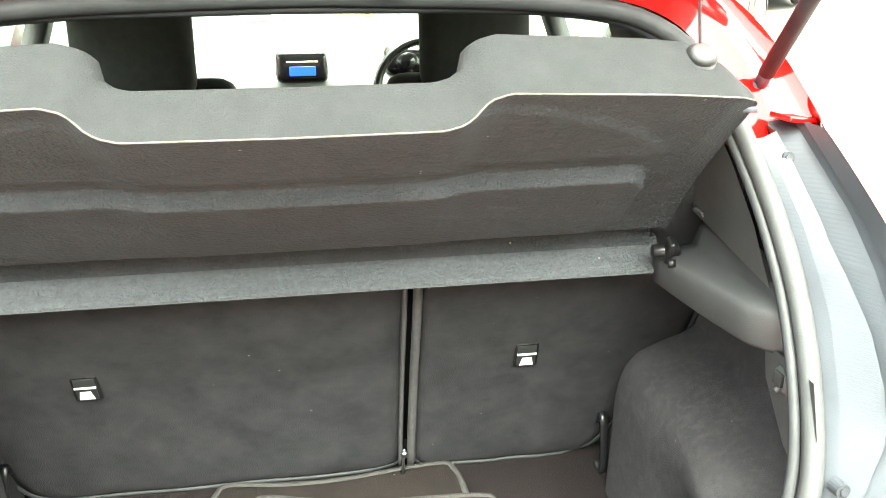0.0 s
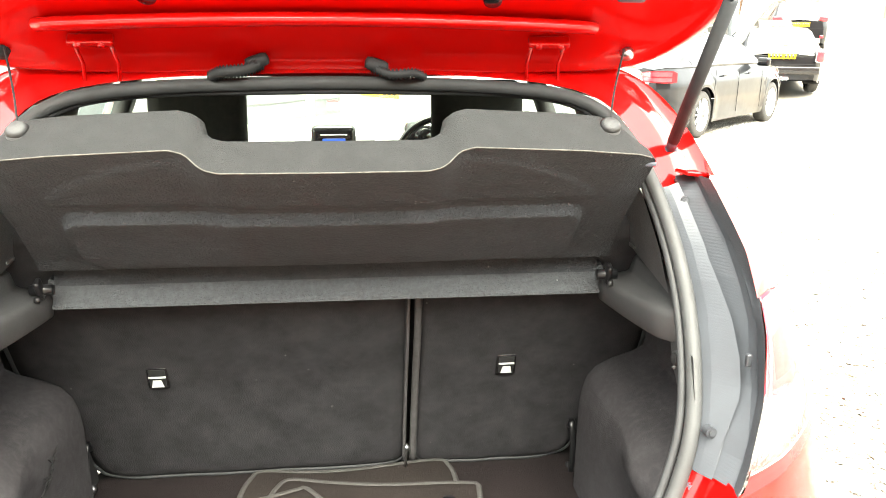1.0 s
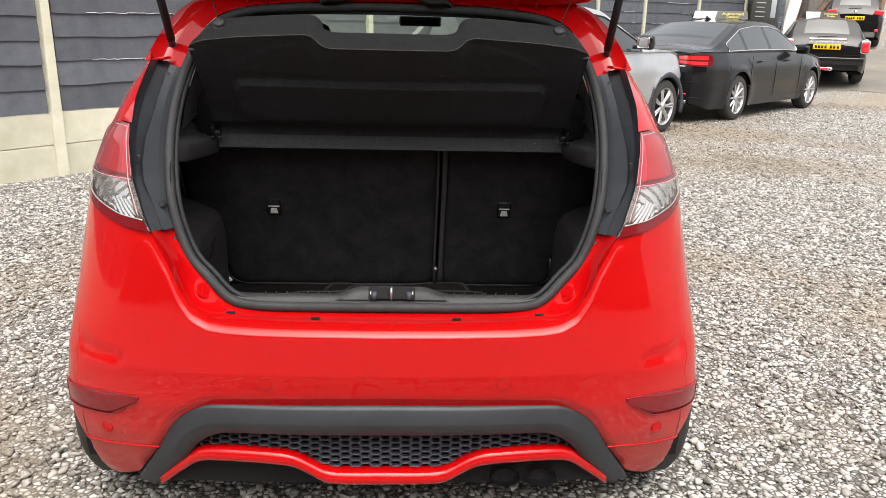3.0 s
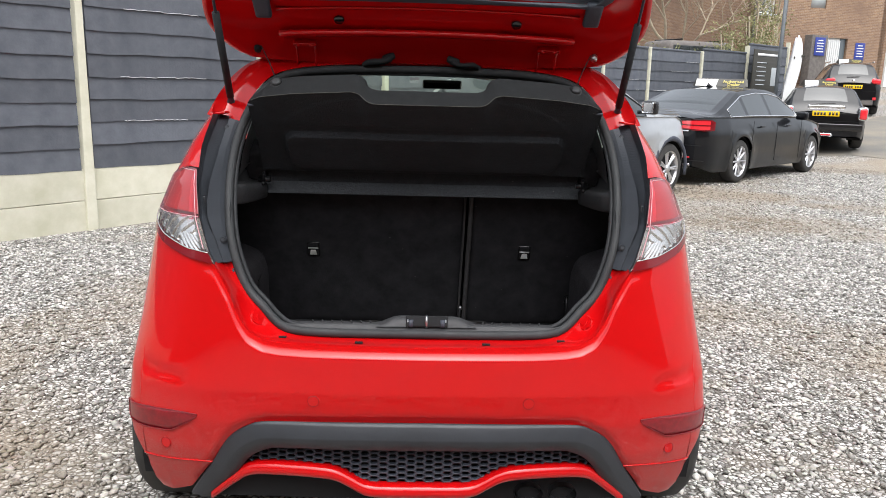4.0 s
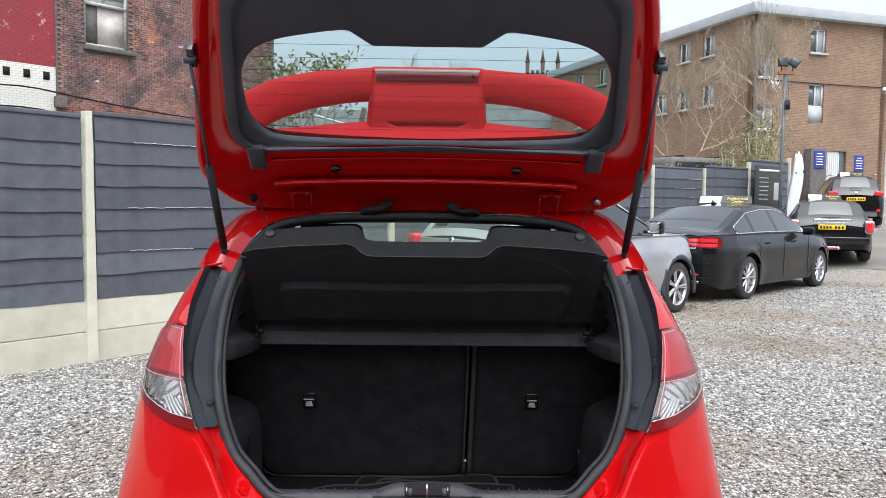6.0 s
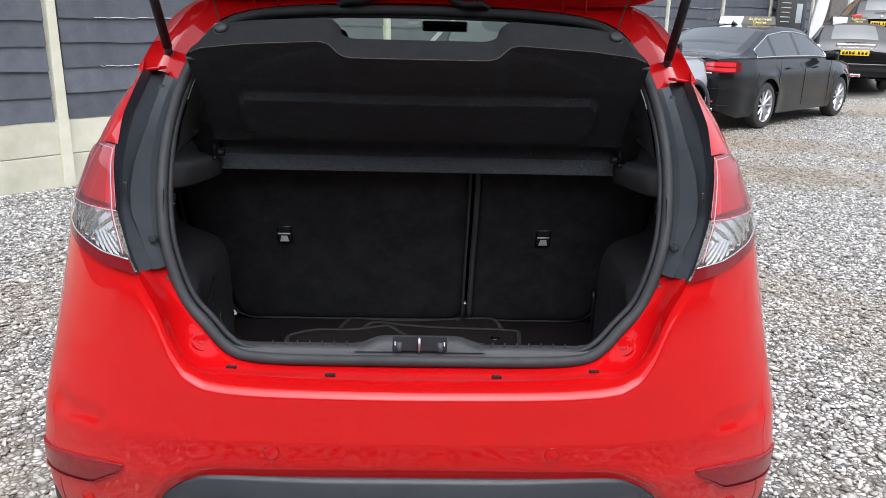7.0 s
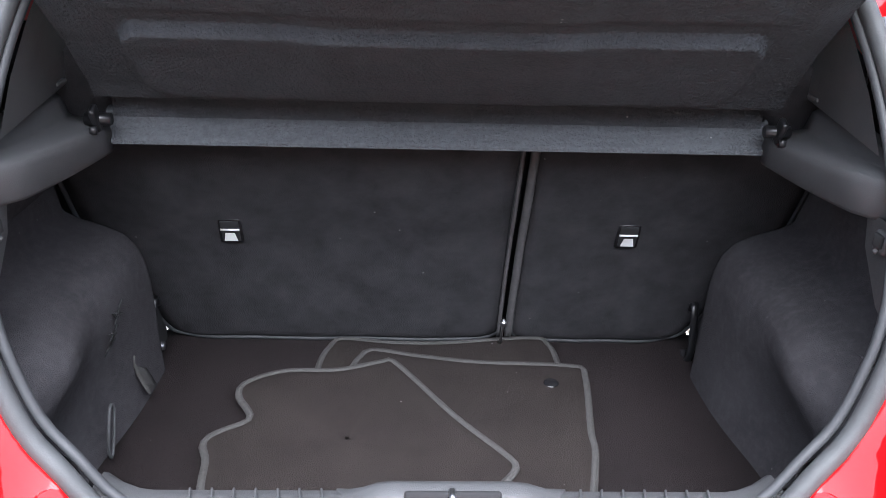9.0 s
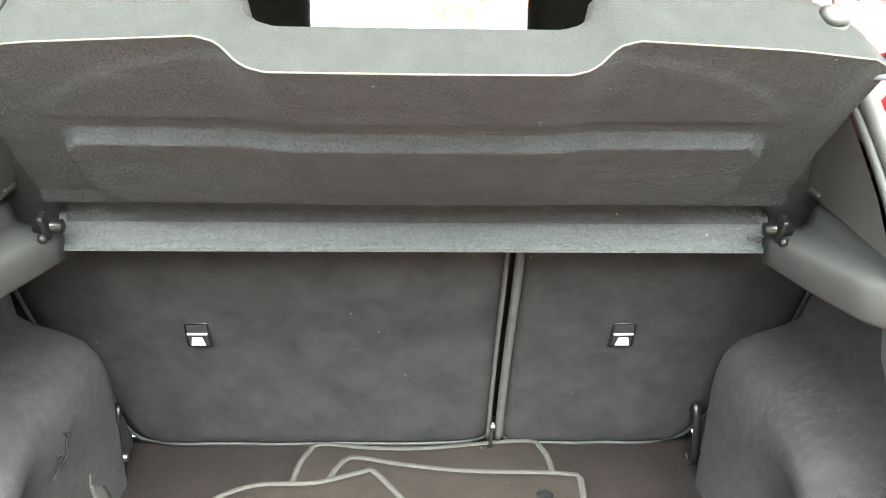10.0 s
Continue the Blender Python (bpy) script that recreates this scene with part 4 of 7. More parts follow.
def shelf_pt(u, v):
    """u across from -1 to 1, v from the lower edge to the free edge."""
    x = u * .55
    zt = edge_z(x)
    z = 1.017 + .283 * v / .8 if v < .8 else 1.30 + (zt - 1.30) * (v - .8) / .2
    x = u * shelf_half(z)
    ax = abs(x)
    rim_y = float(np.interp(ax, [0, .20, .40, .50, .56], [.781, .787, .81, .84, .905]))
    k = max(0.0, (z - 1.09) / (zt - 1.09))
    y = float(np.interp(z, SPZ, SPY)) + (rim_y - float(np.interp(zt, SPZ, SPY))) * k
    # raised pad across with rounded corners, and the shallow pressed arch above it
    def ramp(a, e):
        q = min(1.0, max(0.0, a / e))
        return q * q * (3 - 2 * q)
    corner = .040 * max(0.0, (1.160 - z) / .042) ** 2.4 + .032 * max(0.0, (z - 1.212) / .028) ** 2
    pad = min(ramp(z - 1.114, .009), ramp(1.240 - z, .008), ramp(.456 - corner - ax, .009))
    crest = 1.362 - .055 * min(1.6, ax / .40) ** 3.5
    arch = min(ramp(z - 1.250, .012), ramp(crest - z, .011), ramp(.462 - ax, .016))
    return (x, y - .016 * pad - .003 * arch, z - .014 * pad - .003 * arch)


us = np.linspace(-1, 1, 161)
rows = [[shelf_pt(u, v) for u in us] for v in np.linspace(0, 1, 200)]
# the upward facing lip is split off to take its painted top light
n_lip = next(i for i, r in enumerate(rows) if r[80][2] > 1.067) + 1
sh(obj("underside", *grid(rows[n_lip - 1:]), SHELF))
sh(obj("hinge_lip", *grid(rows[:n_lip]), SHELF_LIP, label="felt lip along the hinge, coloured paler for light from above"))
rim = rows[-1]


def flange(k):
    out = []
    for (x, y, z) in rim:
        d = .066 if abs(x) > .19 else .052
        d *= 1 if abs(x) < .46 else max(.2, 1 - (abs(x) - .46) / .13)
        out.append((x * (1 - .03 * k), y + d * k * .9, z + d * k * .78 + .006 * math.sin(math.pi * k)))
    return out


fl = [flange(k) for k in np.linspace(0, 1, 7)]
top = [[(x * .985, y + .02, z - .006) for x, y, z in fl[-1]]] + [[(x * .98, y + .03, z) for x, y, z in r] for r in rows[140::-28]]
sh(obj("free_edge", *grid(fl + top), SHELF_TOP, label="grey felt free edge of the shelf"))
sh(obj("board_edge", *tube([(a, b - .001, c) for a, b, c in rim[2:-2]], .0012, 6), PALE_EDGE))
low = [[(a, b, c) for a, b, c in rows[0]], [(a, b + .014, c - .004) for a, b, c in rows[0]], [(a, b + .028, c + .01) for a, b, c in rows[0]], [(a, b + .03, c + .08) for a, b, c in rows[0]]]
sh(obj("front_edge", *grid(low), SHELF))
for s in (-1, 1):
    sh(obj("side_edge", *grid([[r[0 if s < 0 else -1] for r in rows], [(r[0 if s < 0 else -1][0], r[0][1] + .03, r[0][2]) for r in rows]]), SHELF))
    k = (s * .458, .868, 1.383)
    sh(part("cord_knob", merge([rod((k[0], k[1] + .012, k[2] - .014), (k[0], k[1] - .004, k[2] + .006), .020, .018, 20), rod((k[0], k[1] - .004, k[2] + .006), (k[0], k[1] - .009, k[2] + .012), .018, .011, 20)]), TRIM))
    sh(part("pivot", merge([rod((s * .52, 1.074, 1.066), (s * .560, 1.074, 1.066), .010, None, 16), box((.010, .022, .042), (s * .540, 1.064, 1.070), .004, (25, 0, 0)), rod((s * .536, 1.052, 1.054), (s * .546, 1.050, 1.054), .007, None, 12)]), CLIP_BLACK))
    sh(part("edge_clip", box((.022, .016, .008), (s * .545, .905, 1.318), .003), PLASTIC))
    cord = obj("cord", *tube(spline([(s * .458, .868, 1.39), (s * .49, .95, 1.44), (s * .540, 1.062, 1.503)], 12), .0018, 6), DARK)
    sh(cord)
    # quarter stops seen behind the pivots
    rc(part("shelf_stop", box((.03, .035, .008), (s * .612, 1.10, 1.116), .003), TRIM))

# ---- folded car mats ----
def car_mat(name, outline, z, label, tilt=0.0):
    p = spline(outline, 110, closed=True)
    c = p.mean(0)
    ob = thing(name, label, "car mat", (c[0], c[1], z), group="car mats in the boot")
    def hz(x, y):
        return .003 * math.sin(11 * x + 3) * math.sin(8 * y) + tilt * (y - c[1])
    rows_ = []
    for k in (1.0, .985, .9, .75, .5, .25, .02):
        rows_.append([((q[0] - c[0]) * k, (q[1] - c[1]) * k, .008 + hz(q[0], q[1]) - (.003 if k == 1.0 else 0)) for q in p])
    under = [[((q[0] - c[0]), (q[1] - c[1]), .0 + hz(q[0], q[1])) for q in p]]
    obj("felt", *grid(under + rows_, closed=True), MAT, ob)
    obj("edging", *tube([((q[0] - c[0]), (q[1] - c[1]), .006 + hz(q[0], q[1])) for q in p], .0065, 8, closed=True, flat=(1.15, .75)), PIPING, ob, "grey stitched edging")
    return ob, c


car_mat("car_mat", [(-.24, 1.00, 0), (-.243, 1.25, 0), (-.224, 1.345, 0), (-.198, 1.370, 0), (-.083, 1.356, 0), (.043, 1.353, 0), (.225, 1.374, 0), (.255, 1.355, 0), (.268, 1.276, 0), (.26, 1.00, 0)][::1], .474, "dark felt car mat with grey edging, lowest of three")
m2, c2_ = car_mat("car_mat", [(-.20, .90, 0), (-.175, 1.20, 0), (-.154, 1.285, 0), (-.125, 1.308, 0), (-.032, 1.283, 0), (.100, 1.257, 0), (.295, 1.248, 0), (.315, 1.215, 0), (.292, 1.03, 0), (.290, .98, 0), (.262, .86, 0), (.24, .80, 0), (-.10, .80, 0)], .486, "dark felt car mat with grey edging and a fixing hole")
part("fixing_hole", merge([rod((.240 - c2_[0], 1.186 - c2_[1], .006), (.240 - c2_[0], 1.186 - c2_[1], .0095), .017, .015, 20)]), BLACK, m2)
car_mat("car_mat", [(-.335, .80, 0), (-.40, .945, 0), (-.413, .985, 0), (-.395, 1.012, 0), (-.347, 1.045, 0), (-.352, 1.075, 0), (-.379, 1.120, 0), (-.374, 1.162, 0), (-.303, 1.203, 0), (-.195, 1.210, 0), (-.105, 1.244, 0), (-.078, 1.236, 0), (.033, 1.068, 0), (.130, .948, 0), (.136, .915, 0), (.10, .87, 0), (.02, .80, 0)], .498, "dark felt car mat with grey edging, uppermost")

# ---- tailgate, swung open ----
H = np.array((0, 1.10, 1.488))
UU, NN = np.array((0, -.766, .643)), np.array((0, .643, .766))


def tg(x, u, n=0.0):
    p = H + np.array((x, 0, 0)) + UU * u + NN * n
    return tuple(p)


def ring(half_pts, center=(0, .45), n=128):
    """A closed outline cut by rays from a centre, so that rings match point by point."""
    pts = np.array([(a, b) for a, b in half_pts] + [(-a, b) for a, b in half_pts[::-1] if a > 1e-6])
    out = []
    m = len(pts)
    for ang in np.linspace(-math.pi / 2, 1.5 * math.pi, n, endpoint=False):
        d = np.array((math.cos(ang), math.sin(ang)))
        best = None
        for i in range(m):
            a, b = pts[i] - center, pts[(i + 1) % m] - center
            den = d[0] * (b - a)[1] - d[1] * (b - a)[0]
            if abs(den) < 1e-9:
                continue
            t = (a[0] * (b - a)[1] - a[1] * (b - a)[0]) / den
            s_ = (a[0] * d[1] - a[1] * d[0]) / den
            if t > 0 and -1e-6 <= s_ <= 1 + 1e-6 and (best is None or t > best):
                best = t
        out.append(np.array(center) + d * (best or 0.1))
    return np.array(out)


def inset(r, k, n):
    c = np.array((0, .45))
    out = []
    for p in r:
        d = p - c
        L = np.linalg.norm(d)
        q = c + d * (L - k) / L
        out.append(tg(q[0], q[1], n))
    return out


outer2 = [tuple(p) for p in spline([(0, 1.02), (.25, 1.012), (.40, .99), (.479, .95), (.528, .885), (.575, .764), (.617, .587), (.665, .359), (.70, .175), (.690, .085), (.63, -.005), (.545, -.04), (.30, -.06), (0, -.065)], 70)]
trim2 = [tuple(p) for p in spline([(0, .935), (.30, .925), (.387, .892), (.486, .804), (.513, .748), (.542, .570), (.572, .345), (.558, .280), (.525, .250), (.49, .246), (.46, .248), (.44, .249), (.25, .250), (0, .250)], 70)]
glass2 = [(0, .615)] + [tuple(p) for p in spline([(.140, .617), (.158, .625), (.185, .657), (.205, .668), (.30, .655), (.40, .632), (.465, .592), (.505, .52), (.512, .44), (.508, .36), (.47, .295), (.42, .275), (.25, .263), (0, .260)], 70)]
R0, R1, R2 = ring(outer2[::-1]), ring(trim2[::-1]), ring(glass2[::-1])
gate = rc(obj("tailgate", *grid([inset(R0, 0, .05), inset(R0, -.004, .02), inset(R0, .004, .0), inset(R0, .022, -.004), inset(R0, .034, .010), [tg(*(R0[i] * .45 + R1[i] * .55), .014) for i in range(128)], [tg(*(R0[i] * .2 + R1[i] * .8), -.004) for i in range(128)], inset(R1, -.01, -.006), inset(R1, .02, -.004)], closed=True), RED, label="red open tailgate"))
skin_rows = [inset(R0, 0, .05), inset(R0, .02, .075), inset(R0, .06, .085), [tg(*(R0[i] * .3 + R2[i] * .7), .075) for i in range(128)], inset(R2, -.02, .05)]
obj("outer_skin", *grid(skin_rows, closed=True), RED, gate)
for k in (.105, .212):
    obj("press_line", *tube([tg(x, k - .02 * (x / .5) ** 2, -.004) for x in np.linspace(-.47, .47, 30)], .030 if k < .15 else .012, 14, flat=(1, .42)), RED, gate)
band = [inset(R1, 0, -.010), inset(R1, .003, -.020), inset(R1, .006, -.022), inset(R1, .030, -.024), inset(R1, .034, -.022), [tg(*(R1[i] * .78 + R2[i] * .22), -.002) for i in range(128)], [tg(*(R1[i] * .74 + R2[i] * .26), .0) for i in range(128)], inset(R2, -.020, .004), inset(R2, -.012, .006), inset(R2, -.004, .012), inset(R2, 0, .024)]
obj("tailgate_trim", *grid(band, closed=True), PLASTIC, gate, "black plastic tailgate trim")
cg = np.array((0, .45))
gl = grid([inset(R2, -.006, .028)] + [[tg(*(cg + (p - cg) * k), .030) for p in R2] for k in (.66, .33)], closed=True)
cen = [tg(0, .45, .031)]
nv = len(gl[0])
gfaces = gl[1] + [(2 * 128 + i, 2 * 128 + (i + 1) % 128, nv) for i in range(128)]
g_ob = obj("rear_window", gl[0] + cen, gfaces, TINT, gate, "tinted heated rear window", smooth=False)
g_ob.visible_shadow = False
for u in np.linspace(.30, .655, 9):
    hw = lerp(u, [.26, .30, .40, .52, .60, .655], [.40, .47, .50, .50, .45, .30])
    lo = .19 if u > .62 else 0
    for a, b in (((-hw, -lo), (lo, hw)) if lo else ((-hw, hw),)):
        obj("heating_wire", *tube([tg(x, u, .0265) for x in np.linspace(a, b, 8)], .0005, 4), DARK, gate)
# handle recess, latch, buffers, caps
part("handle_panel", bmfrom(*grid([[tg(x * k, u, n) for x in np.linspace(-1, 1, 9)] for k, u, n in ((.124, .932, -.010), (.122, .928, -.026), (.112, .905, -.029), (.088, .868, -.029), (.070, .846, -.028), (.062, .838, -.020), (.060, .836, -.004))])), SATIN, gate, "satin grey latch surround")
part("latch_plate", box((.098, .012, .070), tg(.010, .886, -.030), .005, (50, 0, 0)), BLACK, gate)
part("latch_frame", merge([box((.06, .004, .004), tg(.010, .912, -.037), .001, (50, 0, 0)), box((.088, .008, .032), tg(.010, .872, -.036), .004, (50, 0, 0))]), LATCH_STEEL, gate)
part("latch_jaw", merge([rod(tg(.012, .862, -.03), tg(.012, .862, -.05), .008, .007, 12), box((.012, .012, .03), tg(.012, .855, -.034), .003, (50, 0, 0))]), BLACK, gate)
for s in (-1, 1):
    part("rubber_buffer", merge([rod(tg(s * .481, .878, -.004), tg(s * .481, .868, -.045), .021, .018, 20), rod(tg(s * .481, .868, -.045), tg(s * .481, .867, -.05), .014, .012, 20)]), RUBBER, gate)
    part("blanking_cap", merge([rod(tg(s * .279, .158, -.004), tg(s * .279, .158, -.011), .017, .015, 24)]), BLACK, gate)
    part("wiring_hole", rod(tg(s * .556, .012, .004), tg(s * .556, .012, -.010), .013, .011, 16), STEEL if s > 0 else DARK, gate)
    part("strut_mount", merge([box((.02, .03, .06), tg(s * .612, .60, -.012), .004, (50, 0, 0)), rod(tg(s * .60, .60, -.02), tg(s * .625, .60, -.02), .010, None, 12)]), BLACK, gate)
    part("trim_foot", merge([box((.052, .024, .095), tg(s * .508, .222, -.016), .010, (50, 0, 0))]), PLASTIC, gate)
    # hinge brackets
    for dx in (-.03, .03):
        v, f = tube([tg(s * .398 + dx, .055, -.005), tg(s * .398 + dx, -.01, -.008), (s * .398 + dx, 1.10, 1.445)], .0035, 6)
        obj("hinge_arm", v, f, RED, gate)
    part("hinge_plate", box((.075, .02, .012), tg(s * .398, .05, -.006), .003, (50, 0, 0)), RED, gate)
    for dx in (-.02, .02):
        part("hinge_bolt", rod(tg(s * .398 + dx, .05, -.01), tg(s * .398 + dx, .05, -.02), .006, None, 6), RED, gate)
    # gas struts
    a, b = Vector((s * .637, 1.045, 1.318)), Vector(tg(s * .617, .598, -.028))
    strut = rc(part("gas_strut", rod(a.lerp(b, .04), a.lerp(b, .50), .0115, None, 16), STRUT, None, "black gas strut"))
    part("piston_rod", rod(a.lerp(b, .48), b, .0045, None, 12), PLASTIC, strut)
    part("strut_end", merge([rod(a, a.lerp(b, .06), .009, .011, 12), rod(a + Vector((-s * .012, 0, 0)), a + Vector((s * .012, 0, 0)), .009, None, 12)]), PLASTIC, strut)
    part("strut_end", rod(b - Vector((s * .014, 0, 0)), b + Vector((s * .014, 0, 0)), .010, None, 12), PLASTIC, strut)
# corrugated wiring hoses
for s, a, b in ((-1, (-.115, 1.105, 1.476), (-.215, 1.10, 1.448)), (1, (.075, 1.095, 1.470), (.18, 1.10, 1.448))):
    pts = spline([a, ((a[0] * .65 + b[0] * .35), a[1] - .03, a[2] - .012), ((a[0] * .25 + b[0] * .75), a[1] - .03, b[2] + .012), b], 40)
    rows = []
    for i, p in enumerate(pts):
        r = (.0112 if s < 0 else .0085) + .0026 * (1 if i % 2 else -1)
        rows.append([(p[0], p[1] + r * math.cos(t), p[2] + r * math.sin(t)) for t in np.linspace(0, 2 * math.pi, 10, endpoint=False)])
    hose = rc(obj("wiring_hose", *grid(rows, closed=True), RUBBER))
    part("hose_boot", box((.044, .024, .024), (a[0] + s * -.012 * -1, a[1] - .006, a[2] + .003), .01, (0, s * 18, 0)), RUBBER, hose)
# roof spoiler behind the rear window: two arms, a swollen middle and a base
def spoiler_top(x):
    return lerp(abs(x), [0, .19, .307, .36, .495, .577, .64], [1.914, 1.909, 1.900, 1.895, 1.868, 1.828, 1.772])


def spoiler_low(x):
    return lerp(abs(x), [0, .185, .264, .36, .457, .505, .55, .64], [1.806, 1.803, 1.796, 1.779, 1.749, 1.724, 1.680, 1.60])


spo = None
for s in (-1, 1):
    rows = []
    for x in np.linspace(.165, .64, 30):
        zt, zb = spoiler_top(x), spoiler_low(x)
        rows.append([(s * x, 1.06 + .035 * math.cos(t) * (1 if math.cos(t) > 0 else .8), (zt + zb) / 2 + (zt - zb) / 2 * math.copysign(abs(math.sin(t)) ** .7, math.sin(t))) for t in np.linspace(0, 2 * math.pi, 20, endpoint=False)])
    arm = obj("roof_spoiler" if spo is None else "spoiler_arm", *grid(rows, closed=True), RED_HAZY, gate if spo is None else spo, "red roof spoiler" if spo is None else "")
    spo = spo or arm
rows = []
for z in np.linspace(1.914, 1.690, 60):
    hw = lerp(z, [1.69, 1.74, 1.80, 1.914], [.197, .190, .186, .186])
    y = 1.012 + .030 * max(0.0, (z - 1.895) / .019) ** 2 + .02 * max(0.0, (z - 1.80) / .11) + .03 * max(0.0, (1.705 - z) / .015) ** 2
    row = []
    for u in np.linspace(-1, 1, 49):
        x = u * hw
        arc = 1.735 - .030 * max(0.0, 1 - (x / .128) ** 2)
        dip = .022 * max(0.0, min(1.0, (z - arc) / .004)) * max(0.0, min(1.0, (1.737 - z) / .006)) if abs(x) < .128 else 0.0
        row.append((x, y + .045 * max(0.0, (abs(u) - .88) / .12) ** 2 + dip, z))
    rows.append(row)
obj("spoiler_centre", *grid(rows), RED_HAZY, spo)
part("high_brake_lamp", bmfrom(*grid([[(x * k, y, z) for x in np.linspace(-1, 1, 7)] for k, y, z in ((.165, 1.0265, 1.903), (.163, 1.0235, 1.900), (.159, 1.0165, 1.866), (.158, 1.021, 1.862))])), LENS_DARK, spo, "dark red high brake lamp")
part("lamp_screw", rod((.143, 1.016, 1.880), (.143, 1.028, 1.880), .006, None, 12), DARK, spo)
rows = []
for k, y in ((0.0, 1.10), (.02, 1.05), (.35, 1.0), (1.0, .93)):
    rows.append([(x, y, lerp(abs(x), [0, .19, .48, .56], [1.744, 1.743, 1.714, 1.690]) * (1 - k) + 1.650 * k) for x in np.linspace(-.56, .56, 29)])
obj("spoiler_base", *grid(rows), RED_HAZY, spo)

# ---- cabin seen past the shelf ----
for s in (-1, 1):
    seat = rc(part("front_seat", box((.46, .16, .62), (s * .43, 2.15, .86), .06, (-14, 0, 0), 4), CLOTH))
    part("headrest", box((.29, .10, .24), (s * .43, 2.10, 1.26), .045, (-8, 0, 0), 4), CLOTH, seat)
    part("seat_cushion", box((.50, .52, .16), (s * .43, 2.42, .52), .05, None, 3), CLOTH, seat)
dash = rc(part("dashboard", merge([box((1.36, .50, .30), (0, 3.16, .93), .08, (4, 0, 0), 4), box((.34, .10, .10), (-.04, 2.98, 1.04), .03, (-8, 0, 0), 3)]), DASH))
part("display_housing", box((.185, .05, .115), (-.045, 2.915, 1.085), .03, (-8, 0, 0), 4), BLACK, dash)
part("display", box((.095, .006, .034), (-.043, 2.889, 1.072), .004, (-8, 0, 0)), SCREEN, dash)
part("display_bar", box((.11, .003, .006), (-.043, 2.8835, 1.105), .001, (-8, 0, 0)), WHITE, dash)
part("instrument_hood", box((.30, .16, .12), (.40, 2.98, 1.09), .05, (-6, 0, 0), 4), BLACK, dash)
for x in (.335, .46):
    part("dial", rod((x, 2.897, 1.085), (x, 2.888, 1.084), .045, None, 28), BLACK, dash)
wv = [(.40 + .185 * math.cos(a), 2.80 + .06 * math.sin(a), 1.0 + .175 * math.sin(a)) for a in np.linspace(0, 2 * math.pi, 48, endpoint=False)]
wheel_ = rc(obj("steering_wheel", *tube(wv, .016, 10, closed=True, up=(0, 1, 0)), BLACK))
part("wheel_boss", merge([box((.30, .03, .05), (.40, 2.82, 1.0), .012), box((.12, .05, .11), (.40, 2.82, .99), .02), box((.05, .03, .17), (.40, 2.79, .92), .012)]), BLACK, wheel_)
mirror_ = rc(part("rear_view_mirror", box((.21, .03, .048), (.10, 2.72, 1.392), .014, (8, 0, 0), 3), BLACK))
sticker = rc(part("windscreen_sticker", box((.05, .003, .055), (-.045, 2.985, 1.215), .001, (-58, 0, 0)), WHITE, None, "white and red windscreen sticker"))
part("sticker_band", box((.05, .003, .016), (-.045, 2.981, 1.232), .001, (-58, 0, 0)), LENS_DARK, sticker)
rc(part("cabin_floor", box((1.4, 2.0, .03), (0, 2.5, .30), .005), CARPET))
rc(part("bulkhead", box((1.5, .03, .75), (0, 3.42, .62), .005), DARK))
for s in (-1, 1):
    rc(part("door_card", box((.04, 2.0, .60), (s * .79, 2.5, .68), .015), CLOTH))
    rc(part("pillar_cover", box((.05, .08, .42), (s * .69, 2.11, 1.20), .02, (0, -s * 22, 0)), TRIM))
    mir = rc(part("door_mirror", box((.18, .10, .13), (s * .95, 3.02, 1.02), .04, None, 3), RED))


# ---- ground ----
def ground_z(x, y):
    s = .74 * x + .67 * y
    return float(np.interp(s, [-1e4, 15.3, 17, 19, 26, 45, 70, 1e4], [0, 0, .22, .40, .80, 1.9, 2.6, 2.6]))


GRAVEL = bpy.data.materials.new("gravel_ground")
GRAVEL.use_nodes = True
gn, gk = GRAVEL.node_tree.nodes, GRAVEL.node_tree.links
gp = gn["Principled BSDF"]
gp.inputs["Roughness"].default_value = 0.85
tc = gn.new("ShaderNodeTexCoord")
vo = gn.new("ShaderNodeTexVoronoi")
vo.inputs["Scale"].default_value = 46
gk.new(tc.outputs["Object"], vo.inputs["Vector"])
rp = gn.new("ShaderNodeValToRGB")
rp.color_ramp.elements[0].color = (.15, .145, .135, 1)
rp.color_ramp.elements[1].color = (0.80, 0.775, 0.73, 1)
e = rp.color_ramp.elements.new(.5)
e.color = (0.50, 0.485, 0.455, 1)
sepc = gn.new("ShaderNodeSeparateColor")
gk.new(vo.outputs["Color"], sepc.inputs[0])
gk.new(sepc.outputs[0], rp.inputs[0])
no = gn.new("ShaderNodeTexNoise")
no.inputs["Scale"].default_value = .35
no.inputs["Detail"].default_value = 7
no.inputs["Roughness"].default_value = .6
gk.new(tc.outputs["Object"], no.inputs["Vector"])
mr = gn.new("ShaderNodeMapRange")
mr.inputs["From Min"].default_value, mr.inputs["From Max"].default_value = .47, .62
gk.new(no.outputs["Fac"], mr.inputs["Value"])
mx = gn.new("ShaderNodeMix")
mx.data_type = "RGBA"
mx.inputs["B"].default_value = (.25, .205, .15, 1)
mu = gn.new("ShaderNodeMath")
mu.operation = "MULTIPLY"
mu.inputs[1].default_value = .8
gk.new(mr.outputs[0], mu.inputs[0])
gk.new(mu.outputs[0], mx.inputs["Factor"])
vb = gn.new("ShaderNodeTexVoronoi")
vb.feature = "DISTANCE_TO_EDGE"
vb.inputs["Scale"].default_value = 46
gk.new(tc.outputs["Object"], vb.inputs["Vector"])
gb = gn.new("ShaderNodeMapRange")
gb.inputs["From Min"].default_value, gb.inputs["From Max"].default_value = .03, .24
